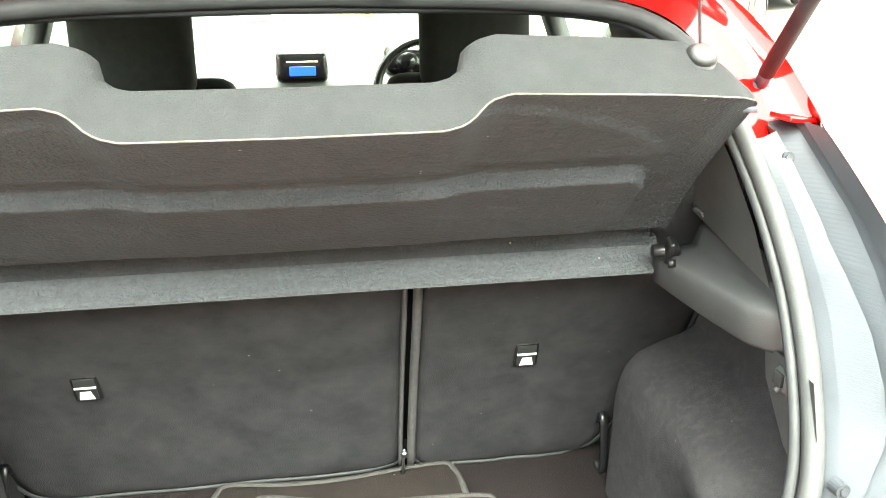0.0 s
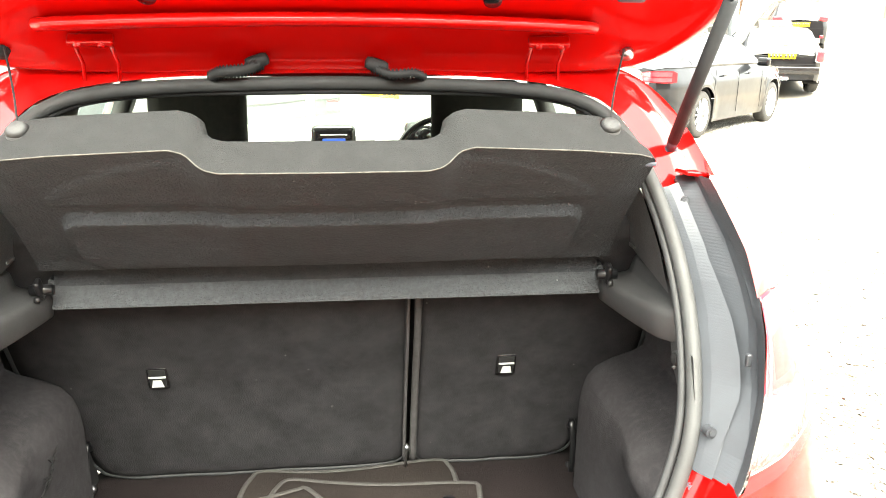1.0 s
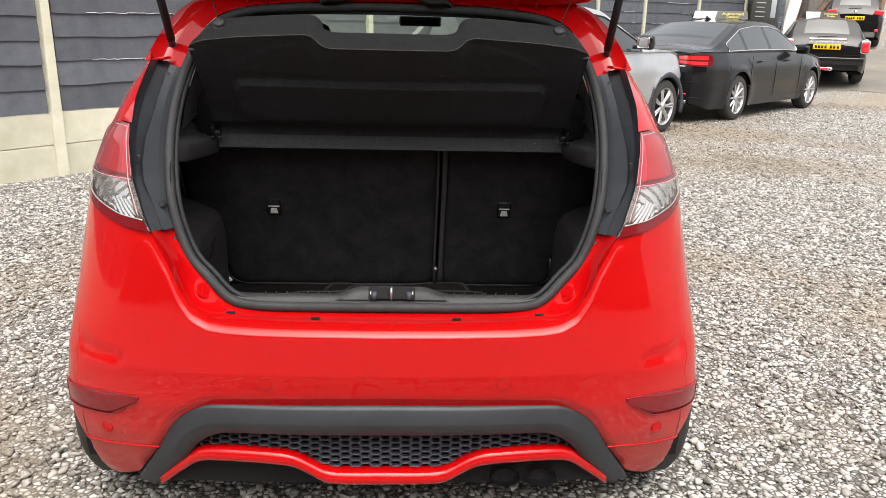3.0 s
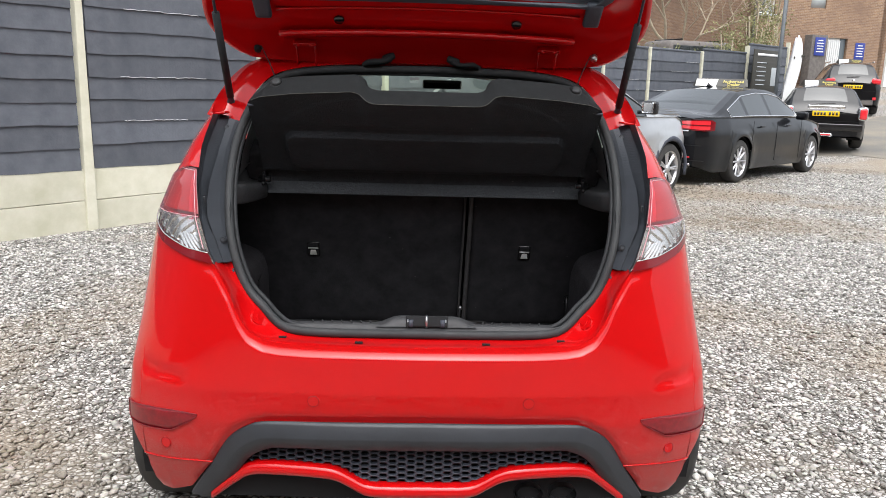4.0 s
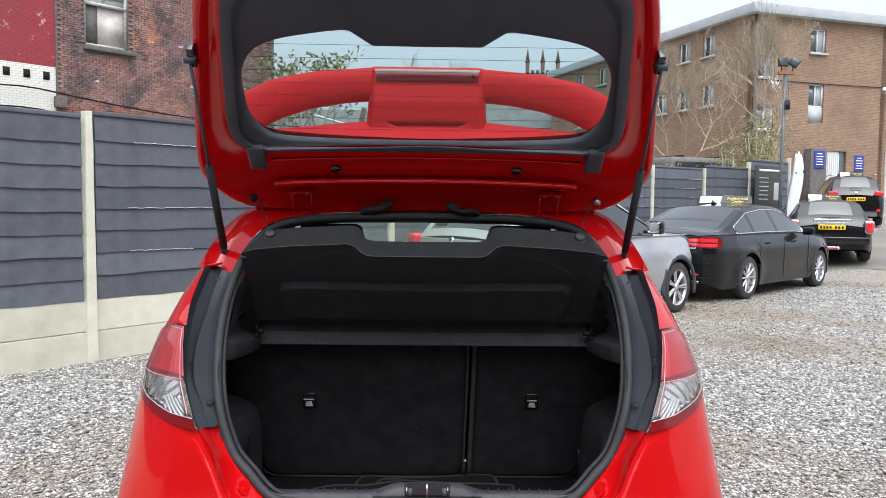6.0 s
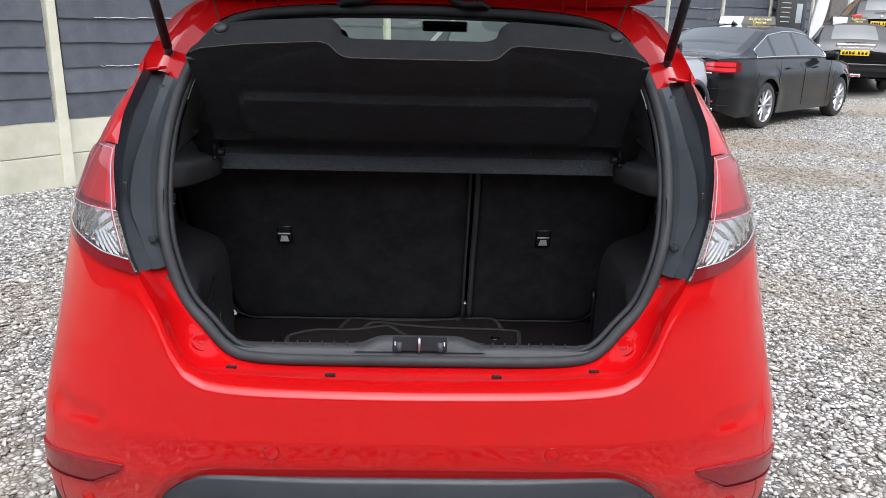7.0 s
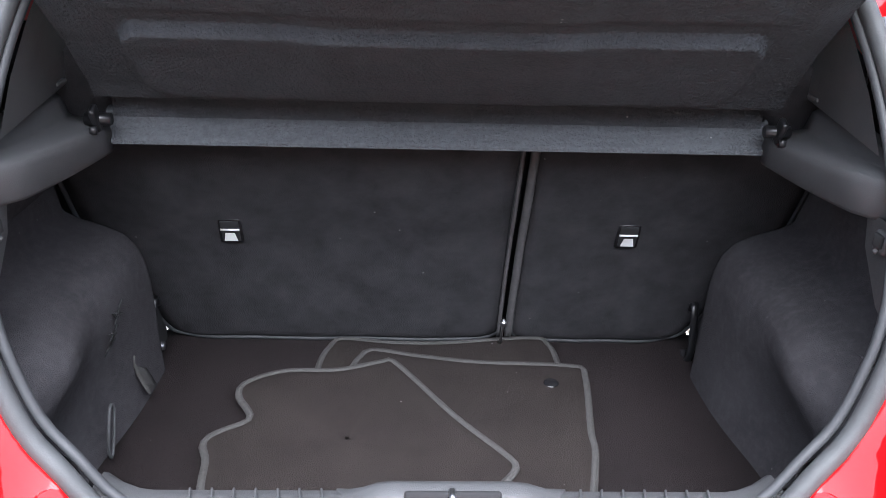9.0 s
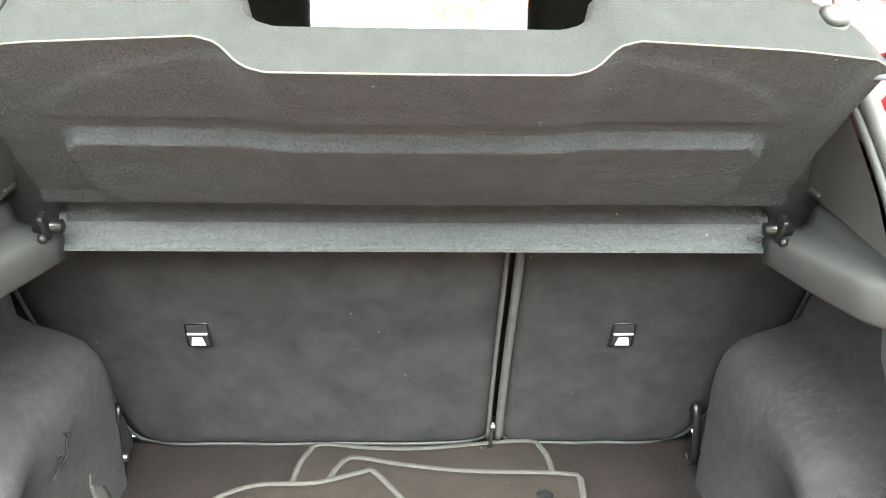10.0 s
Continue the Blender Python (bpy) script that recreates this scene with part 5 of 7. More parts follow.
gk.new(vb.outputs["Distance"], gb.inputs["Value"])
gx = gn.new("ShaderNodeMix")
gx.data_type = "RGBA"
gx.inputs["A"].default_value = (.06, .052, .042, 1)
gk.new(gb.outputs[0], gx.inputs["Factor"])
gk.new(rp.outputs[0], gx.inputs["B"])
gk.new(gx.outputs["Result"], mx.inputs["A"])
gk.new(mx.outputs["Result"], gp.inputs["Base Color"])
bpn = gn.new("ShaderNodeBump")
bpn.inputs["Strength"].default_value = .8
bpn.inputs["Distance"].default_value = .02
bpn.invert = True
gk.new(vo.outputs["Distance"], bpn.inputs["Height"])
gk.new(bpn.outputs[0], gp.inputs["Normal"])
axis = np.unique(np.concatenate([np.linspace(-30, 60, 91), [-900, -400, -150, -60, 90, 150, 400, 900]]))
rows = [[(x, y, ground_z(x, y)) for x in axis] for y in axis]
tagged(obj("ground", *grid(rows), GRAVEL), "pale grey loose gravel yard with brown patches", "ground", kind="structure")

# worn asphalt past the gravel
ASPHALT = material("worn_asphalt", (.105, .105, .10), .7, noise_amount=.4, noise_scale=.7, second=(.21, .185, .145), bump=.5, bump_scale=120)
rows = []
for s_ in np.concatenate([np.linspace(16.3, 30, 40), np.linspace(32, 70, 20)]):
    row = []
    for n_ in np.linspace(-7.0, 16, 40):
        e_ = s_ + (.25 * math.sin(n_ * 1.3) + .12 * math.sin(n_ * 3.7) if s_ < 16.5 else 0)
        x_, y_ = .743 * e_ + .669 * n_, .669 * e_ - .743 * n_
        row.append((x_, y_, ground_z(x_, y_) + .006))
    rows.append(row)
tagged(obj("road", *grid(rows), ASPHALT), "worn grey asphalt sloping up past the gravel", "road", kind="structure")

# loose stones round the car
STONE = bpy.data.materials.new("gravel_stone")
STONE.use_nodes = True
sn, sl = STONE.node_tree.nodes, STONE.node_tree.links
spn = sn["Principled BSDF"]
spn.inputs["Roughness"].default_value = .8
geo = sn.new("ShaderNodeNewGeometry")
rp2 = sn.new("ShaderNodeValToRGB")
rp2.color_ramp.elements[0].color = (.15, .143, .128, 1)
rp2.color_ramp.elements[1].color = (0.84, 0.815, 0.76, 1)
e = rp2.color_ramp.elements.new(.35)
e.color = (0.38, 0.367, 0.338, 1)
e = rp2.color_ramp.elements.new(.75)
e.color = (0.60, 0.58, 0.535, 1)
sl.new(geo.outputs["Random Per Island"], rp2.inputs[0])
nz = sn.new("ShaderNodeTexNoise")
nz.inputs["Scale"].default_value = 120
hs = sn.new("ShaderNodeMix")
hs.data_type, hs.blend_type = "RGBA", "MULTIPLY"
hs.inputs["Factor"].default_value = .5
sg, sq, sr, sb_ = sn.new("ShaderNodeNewGeometry"), sn.new("ShaderNodeTexNoise"), sn.new("ShaderNodeMapRange"), sn.new("ShaderNodeMix")
sq.inputs["Scale"].default_value, sq.inputs["Detail"].default_value, sq.inputs["Roughness"].default_value = .35, 7, .6
sl.new(sg.outputs["Position"], sq.inputs["Vector"])
sr.inputs["From Min"].default_value, sr.inputs["From Max"].default_value, sr.inputs["To Max"].default_value = .47, .60, .75
sl.new(sq.outputs["Fac"], sr.inputs["Value"])
sb_.data_type = "RGBA"
sb_.inputs["B"].default_value = (.26, .205, .14, 1)
sl.new(sr.outputs[0], sb_.inputs["Factor"])
sl.new(rp2.outputs[0], sb_.inputs["A"])
sl.new(sb_.outputs["Result"], hs.inputs["A"])
sl.new(nz.outputs["Color"], hs.inputs["B"])
sl.new(hs.outputs["Result"], spn.inputs["Base Color"])
ico = bmesh.new()
bmesh.ops.create_icosphere(ico, subdivisions=1, radius=1)
iv = np.array([v.co[:] for v in ico.verts])
fi = np.array([[v.index for v in f_.verts] for f_ in ico.faces])
ico.free()
rng = np.random.default_rng(7)


def stones(name, count, xr, yr, size, hole=None):
    x, y = rng.uniform(*xr, count), rng.uniform(*yr, count)
    if hole is not None:
        ok = hole(x, y)
        x, y = x[ok], y[ok]
    n = len(x)
    sc = size * np.exp(np.clip(rng.normal(0, .30, n), -.7, .42))
    jit = 1 + .42 * rng.normal(size=(n, 12, 3))
    squash = np.stack([rng.uniform(.7, 1.35, n), rng.uniform(.6, 1.1, n), rng.uniform(.32, .66, n)], 1)
    p = iv[None] * jit * squash[:, None] * sc[:, None, None]
    a = rng.uniform(0, 2 * np.pi, n)
    tl = rng.normal(0, .35, n)
    py, pz = p[..., 1] * np.cos(tl)[:, None] - p[..., 2] * np.sin(tl)[:, None], p[..., 1] * np.sin(tl)[:, None] + p[..., 2] * np.cos(tl)[:, None]
    px = p[..., 0] * np.cos(a)[:, None] - py * np.sin(a)[:, None] + x[:, None]
    py = p[..., 0] * np.sin(a)[:, None] + py * np.cos(a)[:, None] + y[:, None]
    pz = pz + (sc * rng.uniform(.1, .6, n))[:, None]
    co = np.stack([px, py, pz], -1).reshape(-1, 3).astype(np.float32)
    ix = (fi[None] + (np.arange(n) * 12)[:, None, None]).reshape(-1).astype(np.int32)
    me = bpy.data.meshes.new(name)
    me.vertices.add(len(co))
    me.vertices.foreach_set("co", co.ravel())
    me.loops.add(len(ix))
    me.loops.foreach_set("vertex_index", ix)
    me.polygons.add(len(ix) // 3)
    me.polygons.foreach_set("loop_start", np.arange(0, len(ix), 3, dtype=np.int32))
    me.update(calc_edges=True)
    me.materials.append(STONE)
    return new(name, me)


NEARF = lambda x, y: (y < 5.55 + (x + 3.0) * 1.18 - .1) & ~((np.abs(x) < .78) & (y > .8) & (y < 4.3))
tagged(stones("gravel", 72000, (-3.6, 4.2), (-.6, 7.5), .0108, NEARF), "loose pale grey gravel stones", "gravel", kind="stuff")

FARF = lambda x, y: (.74 * x + .67 * y < 16.2) & ((x > 4.2) | (y > 7.5)) & (y < 8.6 + (x - 2.6) * .9)
tagged(stones("gravel", 56000, (2.0, 11.5), (1.0, 16.0), .0115, FARF), "loose pale grey gravel stones further off", "gravel", kind="stuff")

# ---- fence ----
PANEL = material("slate_painted_board", (0.108, 0.116, 0.134), .62, noise_amount=.35, noise_scale=5, second=(.072, .079, .094), bump=.6, bump_scale=45, rand=.18)
CONCRETE = material("fence_concrete", (.66, .64, .53), .9, noise_amount=.4, noise_scale=3, second=(.50, .49, .37), bump=.4, bump_scale=60, rand=.08)
WHITEWASH = material("white_paint_drip", (.75, .76, .78), .7, noise_amount=.4, noise_scale=60)
FA, FB, FC = np.array((-3.0, 5.55)), np.array((4.6, 14.5)), np.array((9.1, 18.1))
fence = thing("fence", "slate painted board fence on concrete gravel boards and posts", "fence", (-3.0, 5.55, 0), kind="structure")
FI = Matrix.Translation((-3.0, 5.55, 0)).inverted()


def fe(ob):
    ob.parent = fence
    ob.matrix_parent_inverse = FI
    return ob


random.seed(11)
post_bm = box((.10, .115, 2.236), (0, 0, 1.118), .008)
bmesh.ops.scale(post_bm, vec=(.6, .8, 1), verts=[v for v in post_bm.verts if v.co.z > 2.22])
post_me = bpy.data.meshes.new("post")
post_bm.to_mesh(post_me)
post_me.materials.append(CONCRETE)
base_bm = box((1.86, .05, .28), (0, 0, .14), .006)
base_me = bpy.data.meshes.new("gravel_board")
base_bm.to_mesh(base_me)
base_me.materials.append(CONCRETE)
boards = []
for v_ in range(4):
    bm = bmesh.new()
    n = 24
    ph = random.random() * 9
    lo = [.0 + .004 * math.sin(ph + i * .35) + .003 * math.sin(ph * 2 + i * .9) for i in range(n)]
    prof = []
    for i in range(n):
        x = -.90 + 1.80 * i / (n - 1)
        prof.append([(x, -.028, lo[i]), (x, -.020 + 0, .115), (x, -.006, .245), (x, .010, .245), (x, .004, lo[i] + .01)])
    bm = bmfrom(*grid(prof, closed=True))
    me = bpy.data.meshes.new("board")
    bm.to_mesh(me)
    me.materials.append(PANEL)
    boards.append(me)


def fence_run(p0, p1, count, start=0):
    d = (p1 - p0) / count
    ang = math.degrees(math.atan2(d[1], d[0]))
    L = np.linalg.norm(d)
    for i in range(start, count + 1):
        c = p0 + d * i
        z0 = ground_z(*c)
        ob = fe(new("post", post_me))
        ob.matrix_basis = pose(c[0], c[1], z0 - .01, random.uniform(-.3, .3), 0, ang)
        if i == count:
            break
        m = p0 + d * (i + .5)
        z0 = ground_z(*m)
        for k in range(2):
            ob = fe(new("gravel_board", base_me))
            ob.matrix_basis = pose(m[0], m[1], z0 + .285 * k - .01, 0, 0, ang) @ Matrix.Diagonal((L / 1.92, 1, 1, 1))
        drop = random.uniform(-.025, .025)
        for k in range(8):
            ob = fe(new("board", random.choice(boards)))
            ob.matrix_basis = pose(m[0], m[1], z0 + .555 + .2 * k + drop * (k > 0), random.uniform(-1, 1), random.uniform(-.35, .35), ang) @ Matrix.Diagonal((L / 1.92, 1, 1, 1))
            if k and random.random() < .5:
                a, b = sorted((random.uniform(-.85, .85), random.uniform(-.85, .85)))
                pts = [(x, -.0325, random.uniform(-.003, .006)) for x in np.linspace(a, b, 24)]
                w = fe(obj("paint_drip", *tube(pts, .0026, 4), WHITEWASH))
                w.matrix_basis = ob.matrix_basis.copy()
        cap = fe(part("capping", box((L - .12, .05, .04), (0, 0, 0), .006), PANEL))
        cap.matrix_basis = pose(m[0], m[1], z0 + 2.19 + drop, 0, random.uniform(-.3, .3), ang)


dAB = (FB - FA) / 6
fence_run(FA - dAB * 6, FB, 12)
fence_run(FB, FC, 3, 0)

# ---- old brick building behind the fence ----
def brick_material(name, c1, c2, mortar, scale, dirt, rows_h=.075, width=.225, wash=None):
    m = bpy.data.materials.new(name)
    m.use_nodes = True
    n, l = m.node_tree.nodes, m.node_tree.links
    p = n["Principled BSDF"]
    p.inputs["Roughness"].default_value = .88
    t = n.new("ShaderNodeTexCoord")
    br = n.new("ShaderNodeTexBrick")
    br.inputs["Scale"].default_value = 1
    br.inputs["Brick Width"].default_value, br.inputs["Row Height"].default_value = width, rows_h
    br.inputs["Mortar Size"].default_value = .006
    br.inputs["Mortar Smooth"].default_value = .3
    br.inputs["Color1"].default_value, br.inputs["Color2"].default_value = (*c1, 1), (*c2, 1)
    br.inputs["Mortar"].default_value = (*mortar, 1)
    l.new(t.outputs["UV"], br.inputs["Vector"])
    no_ = n.new("ShaderNodeTexNoise")
    no_.inputs["Scale"].default_value = scale
    no_.inputs["Detail"].default_value = 8
    no_.inputs["Roughness"].default_value = .7
    l.new(t.outputs["UV"], no_.inputs["Vector"])
    ra = n.new("ShaderNodeMapRange")
    ra.inputs["From Min"].default_value, ra.inputs["From Max"].default_value = .42, .66
    l.new(no_.outputs["Fac"], ra.inputs["Value"])
    mi = n.new("ShaderNodeMix")
    mi.data_type = "RGBA"
    mi.inputs["B"].default_value = (*dirt, 1)
    k = n.new("ShaderNodeMath")
    k.operation = "MULTIPLY"
    k.inputs[1].default_value = .75
    l.new(ra.outputs[0], k.inputs[0])
    l.new(k.outputs[0], mi.inputs["Factor"])
    l.new(br.outputs["Color"], mi.inputs["A"])
    out = mi.outputs["Result"]
    if wash:
        n2 = n.new("ShaderNodeTexNoise")
        n2.inputs["Scale"].default_value = 2.6
        n2.inputs["Detail"].default_value = 9
        n2.inputs["Roughness"].default_value = .75
        l.new(t.outputs["UV"], n2.inputs["Vector"])
        r2 = n.new("ShaderNodeMapRange")
        r2.inputs["From Min"].default_value, r2.inputs["From Max"].default_value = .60, .68
        l.new(n2.outputs["Fac"], r2.inputs["Value"])
        m2_ = n.new("ShaderNodeMix")
        m2_.data_type = "RGBA"
        m2_.inputs["B"].default_value = (*wash, 1)
        l.new(r2.outputs[0], m2_.inputs["Factor"])
        l.new(out, m2_.inputs["A"])
        out = m2_.outputs["Result"]
    l.new(out, p.inputs["Base Color"])
    b_ = n.new("ShaderNodeBump")
    b_.inputs["Strength"].default_value = .5
    b_.inputs["Distance"].default_value = .01
    b_.invert = True
    l.new(br.outputs["Fac"], b_.inputs["Height"])
    l.new(b_.outputs[0], p.inputs["Normal"])
    return m


OLD_BRICK = brick_material("sooty_old_brick", (.20, .155, .135), (.18, .14, .125), (.17, .135, .12), 1.6, (.07, .06, .055), .05, .15)
RED_BRICK = brick_material("red_painted_brick", (.36, .035, .045), (.30, .03, .04), (.15, .022, .03), .7, (.20, .045, .05), .0513, .157, wash=(.6, .5, .5))
WHITE_BRICK = brick_material("white_painted_brick", (.76, .75, .68), (.70, .69, .63), (.48, .46, .41), .8, (.66, .64, .56), .0513, .157)
BROWN_BRICK = brick_material("brown_brick", (.30, .188, .110), (.20, .118, .075), (.36, .30, .24), .35, (.185, .115, .08))
STONE_SILL = material("sooty_stone", (.16, .145, .135), .9, noise_amount=.4, noise_scale=6)
OLD_WOOD = material("flaking_white_frame", (.55, .54, .5), .7, noise_amount=.5, noise_scale=15, second=(.3, .28, .25))
PANE = material("dusty_pane", (.35, .38, .38), .25, noise_amount=.3, noise_scale=3, second=(.5, .52, .52))
CURTAIN = material("stained_board", (.62, .6, .55), .8, noise_amount=.5, noise_scale=3, second=(.35, .3, .27))
RENDER_PALE = material("pale_fascia", (.42, .45, .46), .7, noise_amount=.15, noise_scale=2)


def wall_quads(polys):
    """Wall with openings out of rectangles (u0, u1, z0, z1)."""
    v, f = [], []
    for a, b, c, d in polys:
        o = len(v)
        v += [(a, 0, c), (b, 0, c), (b, 0, d), (a, 0, d)]
        f.append((o, o + 1, o + 2, o + 3))
    return v, f


def wall(name, rects, mat, parent, thick=.3, label=""):
    bm = bmfrom(*wall_quads(rects))
    bmesh.ops.remove_doubles(bm, verts=bm.verts, dist=1e-4)
    res = bmesh.ops.extrude_face_region(bm, geom=bm.faces[:])
    bmesh.ops.translate(bm, vec=(0, thick, 0), verts=[g for g in res["geom"] if isinstance(g, bmesh.types.BMVert)])
    bmesh.ops.recalc_face_normals(bm, faces=bm.faces)
    uv = bm.loops.layers.uv.new("uv")
    for f_ in bm.faces:
        for lp in f_.loops:
            c = lp.vert.co
            lp[uv].uv = (c.x + c.y, c.z)
    return part(name, bm, mat, parent, label, smooth=False)


def cut_wall(u0, u1, z0, z1, holes):
    """Rectangles of a wall round its holes (each u0, u1, z0, z1)."""
    us_ = sorted({u0, u1, *[h[0] for h in holes], *[h[1] for h in holes]})
    zs_ = sorted({z0, z1, *[h[2] for h in holes], *[h[3] for h in holes]})
    out = []
    for a, b in zip(us_, us_[1:]):
        for c, d in zip(zs_, zs_[1:]):
            if not any(h[0] <= a and b <= h[1] and h[2] <= c and d <= h[3] for h in holes):
                out.append((a, b, c, d))
    return out


ang_old = 50.0
old = thing("old_brick_building", "sooty old red brick building with patched painted end", "building", (-10.79, 25.39, -.75), ang_old)
old.scale = (1.5, 1.5, 1.5)
win = (-.52, .52, 4.78, 6.56)
wall("wall", cut_wall(-1.15, 4.7, -.5, 10.2, [win, (-.55, .75, 1.6, 3.05)]), OLD_BRICK, old, .35)
wall("painted_wall", cut_wall(-9, -1.15, 4.18, 10.2, []), RED_BRICK, old, .33)
wall("whitewashed_wall", cut_wall(-9, -1.15, -.5, 4.18, []), WHITE_BRICK, old, .33)
BRICK = bpy.data.materials.new("old_brick")
BRICK.use_nodes = True
kn, kl = BRICK.node_tree.nodes, BRICK.node_tree.links
kp = kn["Principled BSDF"]
kp.inputs["Roughness"].default_value = .9
kg, ki, kadd, kfr = kn.new("ShaderNodeNewGeometry"), kn.new("ShaderNodeObjectInfo"), kn.new("ShaderNodeMath"), kn.new("ShaderNodeMath")
kadd.operation, kfr.operation = "ADD", "FRACT"
kl.new(kg.outputs["Random Per Island"], kadd.inputs[0])
kl.new(ki.outputs["Random"], kadd.inputs[1])
kl.new(kadd.outputs[0], kfr.inputs[0])
kr = kn.new("ShaderNodeValToRGB")
for pos, c in ((0.0, (.22, .105, .09)), (.25, (.31, .135, .105)), (.5, (.36, .15, .105)), (.8, (.41, .175, .115)), (1.0, (.33, .20, .17))):
    el = kr.color_ramp.elements[0] if pos == 0 else kr.color_ramp.elements[1] if pos == 1 else kr.color_ramp.elements.new(pos)
    el.position, el.color = pos, (*c, 1)
kl.new(kfr.outputs[0], kr.inputs[0])
kt, kno, krr, kmx = kn.new("ShaderNodeNewGeometry"), kn.new("ShaderNodeTexNoise"), kn.new("ShaderNodeMapRange"), kn.new("ShaderNodeMix")
kno.inputs["Scale"].default_value, kno.inputs["Detail"].default_value, kno.inputs["Roughness"].default_value = .45, 8, .7
kl.new(kt.outputs["Position"], kno.inputs["Vector"])
krr.inputs["From Min"].default_value, krr.inputs["From Max"].default_value = .44, .64
krr.inputs["To Max"].default_value = .85
kl.new(kno.outputs["Fac"], krr.inputs["Value"])
kmx.data_type = "RGBA"
kmx.inputs["B"].default_value = (.15, .105, .10, 1)
kl.new(krr.outputs[0], kmx.inputs["Factor"])
kl.new(kr.outputs[0], kmx.inputs["A"])
last = kmx.outputs["Result"]
for sc, lo_, hi_, amount, tone in ((1.2, .48, .60, .80, (.065, .055, .055)), (.7, .54, .64, .75, (.48, .19, .10)), (3.0, .60, .68, .65, (.50, .45, .42)), (9.0, .54, .66, .6, (.08, .065, .06))):
    kq, kw, ke = kn.new("ShaderNodeTexNoise"), kn.new("ShaderNodeMapRange"), kn.new("ShaderNodeMix")
    kq.inputs["Scale"].default_value, kq.inputs["Detail"].default_value, kq.inputs["Roughness"].default_value = sc, 9, .75
    kl.new(kt.outputs["Position"], kq.inputs["Vector"])
    kw.inputs["From Min"].default_value, kw.inputs["From Max"].default_value, kw.inputs["To Max"].default_value = lo_, hi_, amount
    kl.new(kq.outputs["Fac"], kw.inputs["Value"])
    ke.data_type = "RGBA"
    ke.inputs["B"].default_value = (*tone, 1)
    kl.new(kw.outputs[0], ke.inputs["Factor"])
    kl.new(last, ke.inputs["A"])
    last = ke.outputs["Result"]
kl.new(last, kp.inputs["Base Color"])


def brick_ok(u, z, holes):
    return not any(a - .045 < u < b + .045 and c - .035 < z < d + .035 for a, b, c, d in holes)


holes_ = [win, (-.75, .85, 6.5, 6.83), (-.70, .80, 4.62, 4.78), (-.55, .75, 1.6, 3.15)]
rb = random.Random(8)
spots = []
for k in range(153):
    z = 2.05 + .0513 * k
    u = -1.06 + (.0787 if k % 2 else 0)
    while u < 4.55:
        if brick_ok(u, z, holes_):
            spots.append((u, z))
        u += .1573
spots.sort(key=lambda p: (p[0] - 1.0) ** 2 + (p[1] - 5.0) ** 2)
bk_bm = box((.1505, .03, .0447), (0, 0, 0), .003, None, 1)
bk_me = bpy.data.meshes.new("brick")
bk_bm.to_mesh(bk_me)
bk_me.materials.append(BRICK)
bk_v = [v.co[:] for v in bk_bm.verts]
bk_f = [tuple(v.index for v in f_.verts) for f_ in bk_bm.faces]
bk_bm.free()
for u, z in spots[:300]:
    ob = new("brick", bk_me)
    ob.parent = old
    ob.matrix_basis = pose(u, -.010 + rb.uniform(-.005, .004), z, 0, rb.uniform(-.6, .6), 0)
rest = [([(x + u, y - .010 + d, zz + z) for x, y, zz in bk_v], bk_f) for u, z, d in ((u, z, rb.uniform(-.006, .004)) for u, z in spots[300:])]
tagged(obj("brickwork", *join(*rest), BRICK, old, smooth=False), kind="stuff")
for u in (-1.35, -1.75, -2.15, -3.3):
    part("putlog_hole", box((.13 if u > -3 else .5, .02, .17 if u > -3 else .28), (u, -.006, 3.98), .0), DARK, old)
part("joint_cover", box((.05, .04, 8), (-1.13, -.01, 6.3), .01), STONE_SILL, old)
wf = part("window_frame", merge([box((.07, .08, 1.78), (-.485, .1, 5.67)), box((.07, .08, 1.78), (.485, .1, 5.67)), box((.04, .06, .85), (-.02, .1, 6.13)), box((1.0, .09, .07), (0, .09, 5.70)), box((1.0, .06, .05), (0, .1, 5.92)), box((1.0, .08, .06), (0, .1, 6.53)), box((1.0, .08, .05), (0, .1, 4.80))]), OLD_WOOD, old)
part("pane", box((.48, .02, .62), (-.25, .13, 6.22)), DARK, wf)
part("pane", box((.46, .02, .62), (.22, .13, 6.22)), PANE, wf)
part("pane", box((.98, .02, .2), (0, .13, 5.81)), PANE, wf)
part("boarding", box((.32, .02, .86), (-.32, .12, 5.25)), STONE_SILL, wf)
part("boarding", box((.66, .02, .86), (.17, .12, 5.25)), CURTAIN, wf)
part("window_sill", box((1.2, .20, .11), (.05, -.02, 4.71), .02), STONE_SILL, old)
part("window_arch", bmfrom(*grid([[(r * math.sin(a), -.012, 5.78 + (r - 1.05) + .60 * math.cos(a) + .2) for a in np.linspace(-.5, .5, 9)] for r in (1.02, 1.25)])), STONE_SILL, old)
part("lower_arch", bmfrom(*grid([[(.1 + .75 * math.sin(a), -.012, 2.55 + r * math.cos(a)) for a in np.linspace(-1.1, 1.1, 11)] for r in (.42, .60)])), STONE_SILL, old)
part("lower_board", box((1.3, .03, 1.5), (.1, .15, 2.3)), PANE, old)
for u, z in ((-1.1, 3.45), (2.9, 3.25)):
    part("wall_bracket", box((.22, .16, .24), (u, -.08, z), .02), STONE_SILL, old)
part("blocked_vent", merge([box((.5, .02, .05), (2.3, -.008, 5.95)), box((.05, .02, .5), (2.05, -.008, 6.2))]), RENDER_PALE, old)
part("coping", box((14, .55, .15), (-2.1, .15, 10.25), .02), STONE_SILL, old)
part("side_wall", box((.35, 9, 10.7), (4.52, 4.85, 4.85)), STONE_SILL, old)
